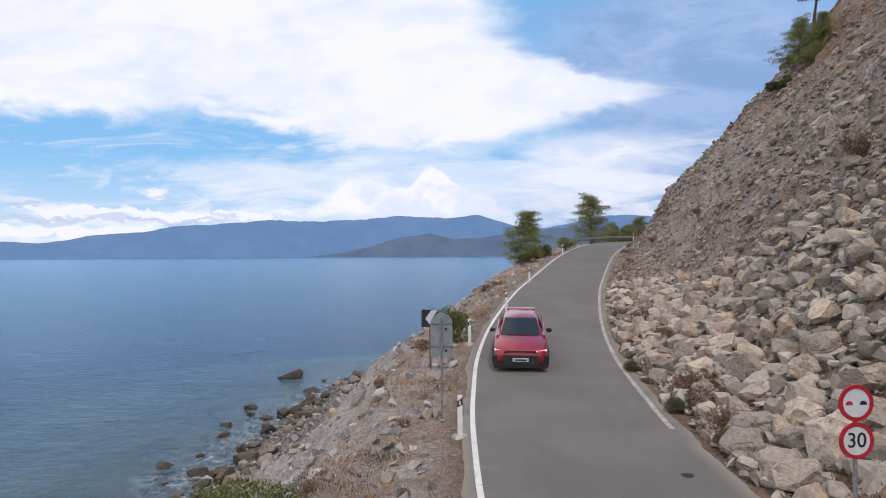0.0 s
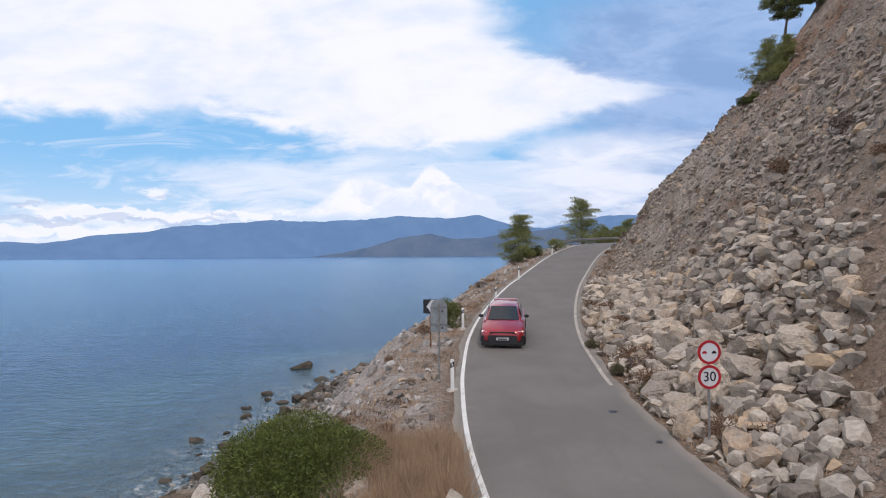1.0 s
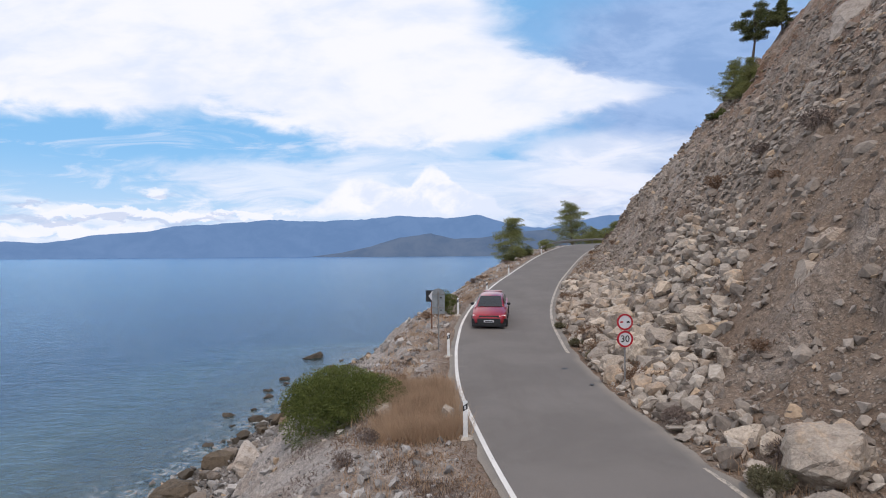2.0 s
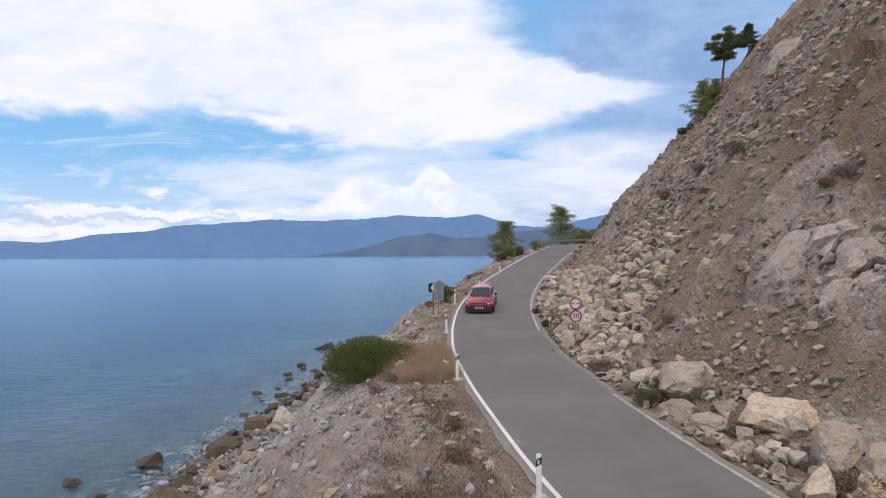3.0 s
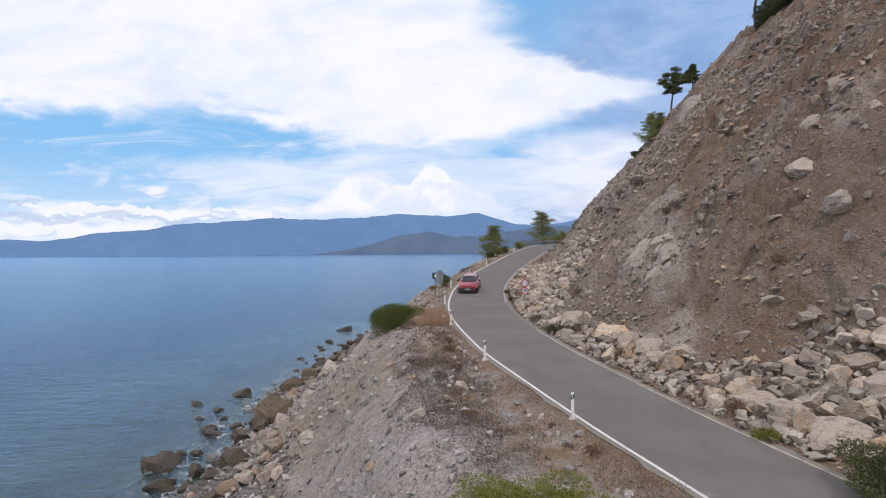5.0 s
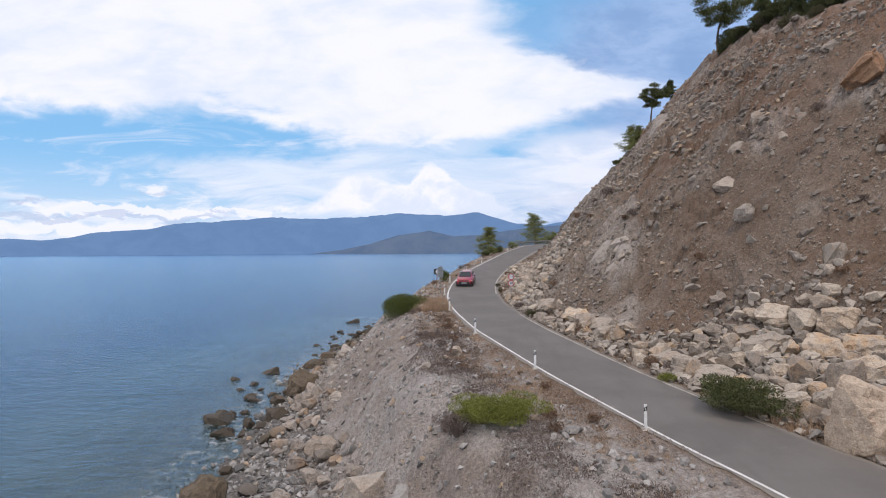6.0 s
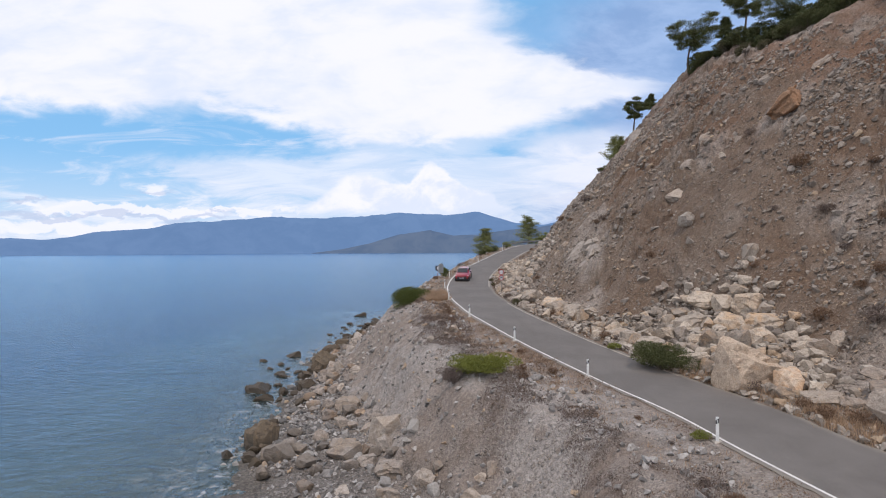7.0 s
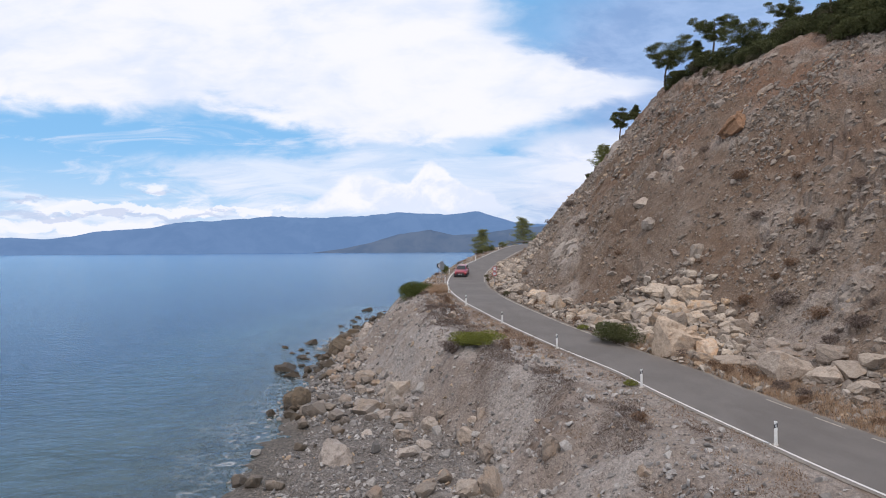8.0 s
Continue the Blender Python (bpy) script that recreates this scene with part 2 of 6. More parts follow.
def rock_material(name, tones, wet=False):
    m, nt, b, co = material(name, 0.88)
    r = nt.nodes.new("ShaderNodeObjectInfo").outputs["Random"]
    world_co = nt.nodes.new("ShaderNodeNewGeometry").outputs["Position"]
    a, mid, fine = fog(nt, world_co, 0.9, 5, 0.6, 0.6), fog(nt, world_co, 3.0, 6, 0.65, 0.5), fog(nt, world_co, 14.0, 6, 0.7)
    c = blend(nt, step(nt, r, 0.2, 0.8), tones[0], tones[1])
    c = blend(nt, calc(nt, "MULTIPLY", step(nt, calc(nt, "FRACT", calc(nt, "MULTIPLY", r, 7.3)), 0.45, 0.95), step(nt, a, 0.40, 0.62)), c, tones[2])
    c = blend(nt, step(nt, mid, 0.47, 0.66, 0, 0.8), c, tones[3])
    c = blend(nt, calc(nt, "MULTIPLY", step(nt, fog(nt, world_co, 1.7, 6, 0.7, 0.8), 0.54, 0.66), 0.45), c, tones[2])
    c = blend(nt, 1.0, c, blend(nt, calc(nt, "FRACT", calc(nt, "MULTIPLY", r, 23.7)), (0.72, 0.72, 0.73), (1.08, 1.07, 1.05)), "MULTIPLY")
    c = blend(nt, 0.6, c, blend(nt, step(nt, fine, 0.25, 0.75), (0.28, 0.28, 0.28), (0.72, 0.72, 0.72)), "OVERLAY")
    warp = nt.nodes.new("ShaderNodeVectorMath")
    warp.operation = "ADD"
    nt.links.new(stretch(nt, world_co, 1.0, 1.0, 2.6), warp.inputs[0])
    n = nt.nodes.new("ShaderNodeTexNoise")
    nt.links.new(world_co, n.inputs["Vector"])
    n.inputs["Scale"].default_value, n.inputs["Detail"].default_value = 1.6, 4.0
    nt.links.new(stretch(nt, n.outputs["Color"], 1.6, 1.6, 1.6), warp.inputs[1])
    crack = cells(nt, warp.outputs[0], 0.75, "DISTANCE_TO_EDGE").outputs["Distance"]
    c = blend(nt, calc(nt, "MULTIPLY", step(nt, crack, 0.025, 0.0), step(nt, a, 0.50, 0.65, 0, 0.22)), c, (0.18, 0.145, 0.12))
    if wet:
        pos = nt.nodes.new("ShaderNodeSeparateXYZ")
        nt.links.new(world_co, pos.inputs[0])
        w = step(nt, calc(nt, "ADD", pos.outputs[2], calc(nt, "MULTIPLY", mid, 1.4)), 1.75, 1.0)
        c = blend(nt, calc(nt, "MULTIPLY", w, 0.9), c, (0.058, 0.046, 0.031))
        nt.links.new(calc(nt, "SUBTRACT", 0.88, calc(nt, "MULTIPLY", w, 0.22)), b.inputs["Roughness"])
    c = blend(nt, 1.0, c, (1.0, 0.94, 0.88), "MULTIPLY")
    nt.links.new(c, b.inputs["Base Color"])
    h = calc(nt, "ADD", calc(nt, "MULTIPLY", mid, 1.0), calc(nt, "ADD", calc(nt, "MULTIPLY", fine, 0.35), calc(nt, "MULTIPLY", step(nt, crack, 0.0, 0.05), 0.16)))
    bump(nt, b, h, 0.8, 0.10)
    return m


def stuff_rock_material(name, lo, hi):
    m, nt, b, co = material(name, 0.9)
    r = nt.nodes.new("ShaderNodeNewGeometry").outputs["Random Per Island"]
    c = blend(nt, r, lo, hi)
    c = blend(nt, step(nt, calc(nt, "FRACT", calc(nt, "MULTIPLY", r, 9.7)), 0.9, 0.98), c, (0.42, 0.31, 0.21))
    f = fog(nt, co, 9.0, 5, 0.7)
    c = blend(nt, 0.6, c, blend(nt, step(nt, f, 0.25, 0.75), (0.28, 0.28, 0.28), (0.72, 0.72, 0.72)), "OVERLAY")
    nt.links.new(c, b.inputs["Base Color"])
    bump(nt, b, f, 0.6, 0.05)
    return m


def leaf_material(name, lo, hi, rough=0.75, thin=0.0):
    m, nt, b, co = material(name, rough)
    r = nt.nodes.new("ShaderNodeNewGeometry").outputs["Random Per Island"]
    c = blend(nt, r, lo, hi)
    c = blend(nt, step(nt, fog(nt, co, 1.6, 4, 0.6), 0.35, 0.65), c, tuple(0.5 * (x + y) * 1.25 for x, y in zip(lo, hi)))
    nt.links.new(c, b.inputs["Base Color"])
    b.inputs["Specular IOR Level"].default_value = 0.25
    if thin:
        glow, mix = nt.nodes.new("ShaderNodeBsdfTranslucent"), nt.nodes.new("ShaderNodeMixShader")
        nt.links.new(c, glow.inputs[0])
        mix.inputs[0].default_value = thin
        out = [n for n in nt.nodes if n.type == "OUTPUT_MATERIAL"][0]
        nt.links.new(b.outputs[0], mix.inputs[1]), nt.links.new(glow.outputs[0], mix.inputs[2])
        nt.links.new(mix.outputs[0], out.inputs[0])
    return m


def asphalt_material():
    m, nt, b, co = material("worn_asphalt", 0.86)
    big, fine = fog(nt, co, 0.35, 5, 0.6, 0.4), fog(nt, co, 55.0, 4, 0.7)
    lanes = fog(nt, stretch(nt, co, 1.2, 0.12, 1), 1.0, 4, 0.6)
    c = blend(nt, step(nt, big, 0.35, 0.65), (0.138, 0.123, 0.111), (0.166, 0.149, 0.135))
    c = blend(nt, step(nt, lanes, 0.5, 0.75, 0, 0.5), c, (0.126, 0.110, 0.098))
    c = blend(nt, step(nt, fog(nt, co, 1.7, 6, 0.7, 1.0), 0.62, 0.72, 0, 0.4), c, (0.21, 0.198, 0.182))
    c = blend(nt, attribute(nt, "edge"), c, blend(nt, fine, (0.20, 0.175, 0.145), (0.29, 0.255, 0.215)))
    c = blend(nt, 0.35, c, blend(nt, step(nt, fine, 0.25, 0.75), (0.2, 0.2, 0.2), (0.8, 0.8, 0.8)), "OVERLAY")
    nt.links.new(c, b.inputs["Base Color"])
    bump(nt, b, fine, 0.4, 0.01)
    return m


def line_material(name, colour, worn):
    m, nt, b, co = material(name, 0.7)
    f = fog(nt, co, 7.0, 8, 0.75)
    c = blend(nt, step(nt, f, worn, worn + 0.06), colour, (0.20, 0.185, 0.165))
    c = blend(nt, step(nt, fog(nt, co, 1.1, 4, 0.6), 0.4, 0.7, 0, 0.5), c, tuple(x * 0.72 for x in colour))
    nt.links.new(c, b.inputs["Base Color"])
    return m


def water_material():
    m = bpy.data.materials.new("sea_water")
    m.use_nodes = True
    nt = m.node_tree
    nt.nodes.clear()
    out = nt.nodes.new("ShaderNodeOutputMaterial")
    co = nt.nodes.new("ShaderNodeTexCoord").outputs["Object"]
    deep = attribute(nt, "depth")
    n1, n2 = fog(nt, stretch(nt, co, 1.0, 1.9, 1), 0.10, 5, 0.6, 0.6), fog(nt, stretch(nt, co, 1.0, 1.8, 1), 0.6, 6, 0.62, 0.8)
    n3 = fog(nt, stretch(nt, co, 1.0, 2.0, 1), 0.016, 4, 0.6, 0.5)
    body = nt.nodes.new("ShaderNodeBsdfDiffuse")
    tone = blend(nt, step(nt, deep, 0.5, 6.0), (0.092, 0.146, 0.144), (0.003, 0.019, 0.043))
    tone = blend(nt, step(nt, n3, 0.35, 0.65, 0, 0.5), tone, (0.006, 0.030, 0.072))
    patch = calc(nt, "MULTIPLY", step(nt, fog(nt, co, 0.22, 6, 0.65, 0.6), 0.48, 0.62), step(nt, deep, 7.0, 2.5))
    tone = blend(nt, calc(nt, "MULTIPLY", patch, 0.7), tone, (0.022, 0.050, 0.052))
    nt.links.new(tone, body.inputs[0])
    clear = nt.nodes.new("ShaderNodeBsdfTransparent")
    clear.inputs[0].default_value = (0.62, 0.80, 0.80, 1)
    mix1 = nt.nodes.new("ShaderNodeMixShader")
    nt.links.new(step(nt, deep, 0.0, 3.4, 0.12, 1.0), mix1.inputs[0])
    nt.links.new(clear.outputs[0], mix1.inputs[1]), nt.links.new(body.outputs[0], mix1.inputs[2])
    gloss = nt.nodes.new("ShaderNodeBsdfGlossy")
    gloss.inputs["Roughness"].default_value = 0.16
    gloss.inputs["Color"].default_value = (0.56, 0.75, 0.92, 1)
    bmp = nt.nodes.new("ShaderNodeBump")
    bmp.inputs["Strength"].default_value, bmp.inputs["Distance"].default_value = 0.50, 0.34
    nt.links.new(calc(nt, "ADD", n1, calc(nt, "MULTIPLY", n2, 0.8)), bmp.inputs["Height"])
    fres = nt.nodes.new("ShaderNodeFresnel")
    fres.inputs[0].default_value = 1.333
    for s in (gloss.inputs["Normal"], fres.inputs["Normal"]):
        nt.links.new(bmp.outputs[0], s)
    mix2 = nt.nodes.new("ShaderNodeMixShader")
    nt.links.new(fres.outputs[0], mix2.inputs[0])
    nt.links.new(mix1.outputs[0], mix2.inputs[1]), nt.links.new(gloss.outputs[0], mix2.inputs[2])
    # foam where the water runs out over the stones
    foam = nt.nodes.new("ShaderNodeBsdfDiffuse")
    foam.inputs[0].default_value = (0.72, 0.75, 0.76, 1)
    f = calc(nt, "MULTIPLY", step(nt, deep, 1.3, 0.05), step(nt, fog(nt, co, 1.0, 8, 0.74, 1.4), 0.50, 0.64))
    mix3 = nt.nodes.new("ShaderNodeMixShader")
    nt.links.new(calc(nt, "MULTIPLY", f, 0.42), mix3.inputs[0])
    nt.links.new(mix2.outputs[0], mix3.inputs[1]), nt.links.new(foam.outputs[0], mix3.inputs[2])
    nt.links.new(mix3.outputs[0], out.inputs[0])
    return m


# Distance haze is painted in: bluish base colours plus a steady blue emission.
def far_haze_material(name, lo, hi, glow):
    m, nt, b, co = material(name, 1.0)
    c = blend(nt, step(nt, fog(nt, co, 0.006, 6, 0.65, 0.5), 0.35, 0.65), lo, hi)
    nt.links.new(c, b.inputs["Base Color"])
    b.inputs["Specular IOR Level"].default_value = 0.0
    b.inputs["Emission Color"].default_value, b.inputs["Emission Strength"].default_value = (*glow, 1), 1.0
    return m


GROUND = ground_material()
PALE_ROCK = rock_material("pale_limestone", ((0.55, 0.497, 0.43), (0.39, 0.353, 0.311), (0.53, 0.39, 0.265), (0.26, 0.226, 0.196)))
GREY_ROCK = rock_material("grey_limestone", ((0.46, 0.41, 0.36), (0.37, 0.33, 0.29), (0.44, 0.33, 0.24), (0.26, 0.225, 0.195)))
RUST_ROCK = rock_material("rust_stained_limestone", ((0.44, 0.27, 0.165), (0.40, 0.25, 0.15), (0.46, 0.23, 0.115), (0.26, 0.175, 0.12)))
SHORE_ROCK = rock_material("shore_limestone", ((0.40, 0.36, 0.325), (0.25, 0.225, 0.20), (0.34, 0.25, 0.18), (0.17, 0.148, 0.125)), wet=True)
BROWN_ROCK = rock_material("sea_stained_limestone", ((0.15, 0.118, 0.082), (0.105, 0.084, 0.06), (0.17, 0.122, 0.075), (0.065, 0.053, 0.04)), wet=True)
CREAM_ROCK = rock_material("cream_and_orange_limestone", ((0.62, 0.52, 0.42), (0.60, 0.52, 0.435), (0.58, 0.39, 0.25), (0.40, 0.32, 0.255)))
LEDGE_ROCK = rock_material("pale_grey_ledge_rock", ((0.47, 0.435, 0.40), (0.42, 0.388, 0.355), (0.40, 0.335, 0.27), (0.27, 0.24, 0.212)))
SCREE = stuff_rock_material("scree_stone", (0.17, 0.142, 0.118), (0.47, 0.412, 0.348))
SLOPE_STONE = stuff_rock_material("earthy_slope_stone", (0.15, 0.122, 0.099), (0.35, 0.302, 0.256))
HILL_STONE = stuff_rock_material("earthy_hillside_rock", (0.18, 0.148, 0.12), (0.33, 0.282, 0.236))
BANK_STONE = stuff_rock_material("grey_bank_stone", (0.15, 0.138, 0.128), (0.46, 0.43, 0.40))
BEACH_STONE = stuff_rock_material("beach_stone", (0.11, 0.103, 0.097), (0.38, 0.355, 0.325))
ASPHALT = asphalt_material()
WHITE_LINE = line_material("worn_white_paint", (0.70, 0.68, 0.64), 0.58)
FADED_LINE = line_material("faded_paint", (0.46, 0.40, 0.33), 0.50)
WATER = water_material()
# the last colour is the haze each far ridge glows with
FAR_RANGE = far_haze_material("far_range_haze_glow", (0.018, 0.030, 0.045), (0.036, 0.052, 0.072), (0.118, 0.228, 0.43))
NEAR_HILL = far_haze_material("headland_haze_glow", (0.022, 0.032, 0.044), (0.052, 0.060, 0.066), (0.082, 0.136, 0.232))
PINE_LEAF = leaf_material("pine_needles", (0.125, 0.146, 0.055), (0.32, 0.32, 0.135), 0.75, 0.45)
PINE_DARK = leaf_material("dark_pine_needles", (0.062, 0.076, 0.032), (0.175, 0.180, 0.075), 0.75, 0.4)
DARK_LEAF = leaf_material("dark_scrub_leaves", (0.048, 0.060, 0.024), (0.135, 0.138, 0.058), 0.75, 0.2)
DUSKY_LEAF = leaf_material("dusky_scrub_leaves", (0.078, 0.072, 0.042), (0.175, 0.158, 0.092), 0.8, 0.25)
BUSH_LEAF = leaf_material("mastic_leaves", (0.040, 0.062, 0.014), (0.135, 0.150, 0.038))
BRIGHT_LEAF = leaf_material("fresh_green_leaves", (0.115, 0.135, 0.022), (0.235, 0.240, 0.060), 0.7, 0.25)
DRY_TWIG = leaf_material("dry_brown_twigs", (0.10, 0.062, 0.042), (0.25, 0.155, 0.098), 0.9)
GREY_TWIG = leaf_material("dry_grey_twigs", (0.085, 0.064, 0.055), (0.205, 0.158, 0.135), 0.9)
STRAW = leaf_material("dry_grass_straw", (0.30, 0.20, 0.13), (0.54, 0.39, 0.265), 0.9, 0.3)
BARK = plain("pine_bark", (0.16, 0.12, 0.095), 0.95, 0, 0.3, 6.0, 0.03)
WHITE_PLASTIC = plain("white_plastic", (0.80, 0.80, 0.78), 0.45, 0, 0.06, 5.0)
BLACK_PLASTIC = plain("black_plastic", (0.02, 0.02, 0.022), 0.5, 0, 0.1)
REFLECTOR = plain("grey_reflector", (0.55, 0.56, 0.58), 0.25, 0, 0.05)
CONCRETE = plain("pale_concrete", (0.50, 0.45, 0.39), 0.9, 0, 0.18, 4.0, 0.02)
GALVANISED = plain("galvanised_steel", (0.26, 0.25, 0.24), 0.65, 0.3, 0.15, 8.0)
GREY_PAINT = plain("weathered_grey_paint", (0.25, 0.275, 0.29), 0.6, 0.1, 0.1, 5.0)
RUSTY = plain("rusty_steel", (0.22, 0.10, 0.055), 0.85, 0.2, 0.25, 9.0)
SIGN_RED = plain("sign_red", (0.42, 0.016, 0.026), 0.4, 0, 0.06)
SIGN_WHITE = plain("sign_white", (0.62, 0.62, 0.64), 0.4, 0, 0.05)
SIGN_BLACK = plain("sign_black", (0.015, 0.015, 0.017), 0.45, 0, 0.05)


# ---- shape of the land ----
def lattice(ix, iy, seed):
    h = (ix.astype(np.int64) * 374761393 + iy.astype(np.int64) * 668265263 + seed * 974634721) & 0xFFFFFFFF
    h = ((h ^ (h >> 13)) * 1274126177) & 0xFFFFFFFF
    return ((h ^ (h >> 16)) & 0xFFFF) / 32767.5 - 1.0


def swell(x, y, seed):
    x, y = np.asarray(x, float), np.asarray(y, float)
    ix, iy = np.floor(x), np.floor(y)
    fx, fy = x - ix, y - iy
    fx, fy = fx * fx * (3 - 2 * fx), fy * fy * (3 - 2 * fy)
    a = lattice(ix, iy, seed) * (1 - fx) + lattice(ix + 1, iy, seed) * fx
    b = lattice(ix, iy + 1, seed) * (1 - fx) + lattice(ix + 1, iy + 1, seed) * fx
    return a * (1 - fy) + b * fy


def swells(x, y, size, seed, octaves=4, ridged=False):
    s, w, k = 0.0, 1.0, 1.0 / size
    for i in range(octaves):
        n = swell(np.asarray(x) * k + 17.3 * i, np.asarray(y) * k - 9.1 * i, seed + i)
        s = s + w * ((1 - 2 * np.abs(n)) if ridged else n)
        w, k = w * 0.5, k * 2.03
    return s


def facets(x, y, size, seed):
    """Broken rock: tilted blocks with steps between them, about -1 to 1."""
    u, v = np.asarray(x, float) / size, np.asarray(y, float) / size
    ix, iy = np.floor(u), np.floor(v)
    best, out = np.full(u.shape, 9.0), np.zeros(u.shape)
    for i in (-1, 0, 1):
        for j in (-1, 0, 1):
            cx, cy = ix + i, iy + j
            dx, dy = u - cx - 0.5 - 0.42 * lattice(cx, cy, seed), v - cy - 0.5 - 0.42 * lattice(cx, cy, seed + 1)
            r = dx * dx + dy * dy
            near = r < best
            h = 0.55 * lattice(cx, cy, seed + 2) + 0.9 * (dx * lattice(cx, cy, seed + 3) + dy * lattice(cx, cy, seed + 4))
            best, out = np.where(near, r, best), np.where(near, h, out)
    return out


def soft(a, b, v):
    t = np.clip((np.asarray(v, float) - a) / (b - a), 0, 1)
    return t * t * (3 - 2 * t)


# centre line of the road: x, y, height
ROAD = np.array([(31, -100, 4.6), (24.5, -75, 4.65), (20.4, -60, 4.75), (17.0, -46.8, 4.8), (15.6, -40.4, 4.9), (14.1, -33.5, 5.12), (13.0, -29, 5.4), (11.1, -24, 5.75),
                 (8.95, -18, 6.24), (7.65, -14.3, 6.58), (5.7, -8.4, 7.2), (4.8, -5, 7.46), (4.1, -1, 7.7), (3.5, 3, 7.95), (3.0, 8, 8.25), (2.95, 12.7, 8.57), (3.1, 16, 8.85),
                 (3.5, 20.4, 9.25), (4.45, 25.8, 9.8), (6.2, 33, 10.53), (7.95, 39, 11.1)])
ROAD_END = np.array([(12.2, 52, 12.5), (15.4, 60, 13.4), (17.9, 64.5, 13.95), (21.5, 68.5, 14.3), (27, 71.5, 14.45), (36, 72.5, 14.5), (50, 71, 14.5), (90, 64, 14.5)])


def smooth_line(knots, per=14):
    p = np.vstack([2 * knots[0] - knots[1], knots, 2 * knots[-1] - knots[-2]])
    out = []
    for i in range(1, len(p) - 2):
        for t in np.arange(per) / per:
            a, b, c, d = p[i - 1:i + 3]
            out.append(0.5 * (2 * b + (c - a) * t + (2 * a - 5 * b + 4 * c - d) * t * t + (3 * b - a - 3 * c + d) * t ** 3))
    return np.array(out + [knots[-1]])


LINE = smooth_line(np.vstack([ROAD, ROAD_END]))
TANGENT = np.gradient(LINE[:, :2], axis=0)
TANGENT /= np.linalg.norm(TANGENT, axis=1)[:, None]
SIDE = np.stack([TANGENT[:, 1], -TANGENT[:, 0]], 1)  # to the right, uphill
HALF = 2.5


def beside(x, y):
    """Distance right of the road's centre line, and the road's height there."""
    x, y = np.ravel(x), np.ravel(y)
    d, z = np.empty(len(x)), np.empty(len(x))
    for i in range(0, len(x), 20000):
        dx, dy = x[i:i + 20000, None] - LINE[None, :, 0], y[i:i + 20000, None] - LINE[None, :, 1]
        j = np.argmin(dx * dx + dy * dy, axis=1)
        k = np.arange(len(j))
        lat = dx[k, j] * SIDE[j, 0] + dy[k, j] * SIDE[j, 1]
        far = np.sqrt(dx[k, j] ** 2 + dy[k, j] ** 2)
        d[i:i + 20000] = np.where(far - np.abs(lat) > 2, np.sign(lat) * far, lat)
        z[i:i + 20000] = LINE[j, 2]
    return d, z


def hill_plane(x, y):
    """The even slope of the hillside: steeper towards the bend."""
    foot = np.interp(y, [-140, -100, -60, -45, -35, -26, -21, -15, -12, -8, -3, 0, 4, 8, 14, 20, 27, 34, 40, 48, 57, 66, 75, 90, 130],
                     [44, 33, 22.5, 19.5, 18, 16.6, 15, 12.2, 9.3, 5.8, 3.8, 2.0, 1.0, 0.6, 0.3, 1.3, 2.8, 4.7, 5.4, 6.4, 6.6, 8.6, 15, 27, 62])
    steep = np.interp(y, [-5, 8, 14, 20, 27, 34, 48, 57, 66], [1.0, 1.03, 1.06, 1.1, 1.15, 1.2, 1.22, 1.15, 1.1])
    return steep * (x - foot)


def shore(y):
    return np.interp(y, [-140, -60, -34, -21, 0, 12, 22, 34, 45, 57, 77, 100, 120, 160, 400], [-14, -11.5, -10.8, -12, -13.6, -15.2, -15.4, -13.6, -12.8, -10.8, -7.5, 0, 15, 60, 260])


def bare_rock(x, y):
    """Where ledges of rock stick out of the hillside."""
    spots = sum(np.exp(-((x - a) / r) ** 2 - ((y - b) / r) ** 2) for a, b, r in ((13.8, 2.6, 2.0), (14.6, 0.6, 1.8), (13.6, -1.8, 1.2), (24.8, -2.2, 1.6), (29.9, -5.6, 1.9), (26.5, 20.0, 2.4), (25.0, 28.0, 2.6), (22.5, 36.0, 2.6), (27.0, 40.0, 2.6), (18.0, 30.0, 2.2)))
    return np.maximum(soft(0.35, 0.8, swells(x, y, 5.5, 333, 3)), soft(0.25, 0.7, spots))


def crags(x, y):
    """Where the hillside is broken rock under thin earth."""
    return soft(-0.15, 0.5, swells(x * 0.6 + 0.3 * y, y * 0.6 - 0.2 * x, 4.0, 341, 3)) * (0.35 + 0.65 * soft(13, 24, x))


def bare_soil(x, y):
    """Where brown earth covers the hillside with few stones on it."""
    return np.clip(soft(10, 2, y) * (0.85 + 0.7 * swells(x, y, 7.0, 355, 3)) * soft(34, 20, x) * (1 - 0.65 * soft(-8, -14, y) * soft(15, 21, x)), 0, 1)


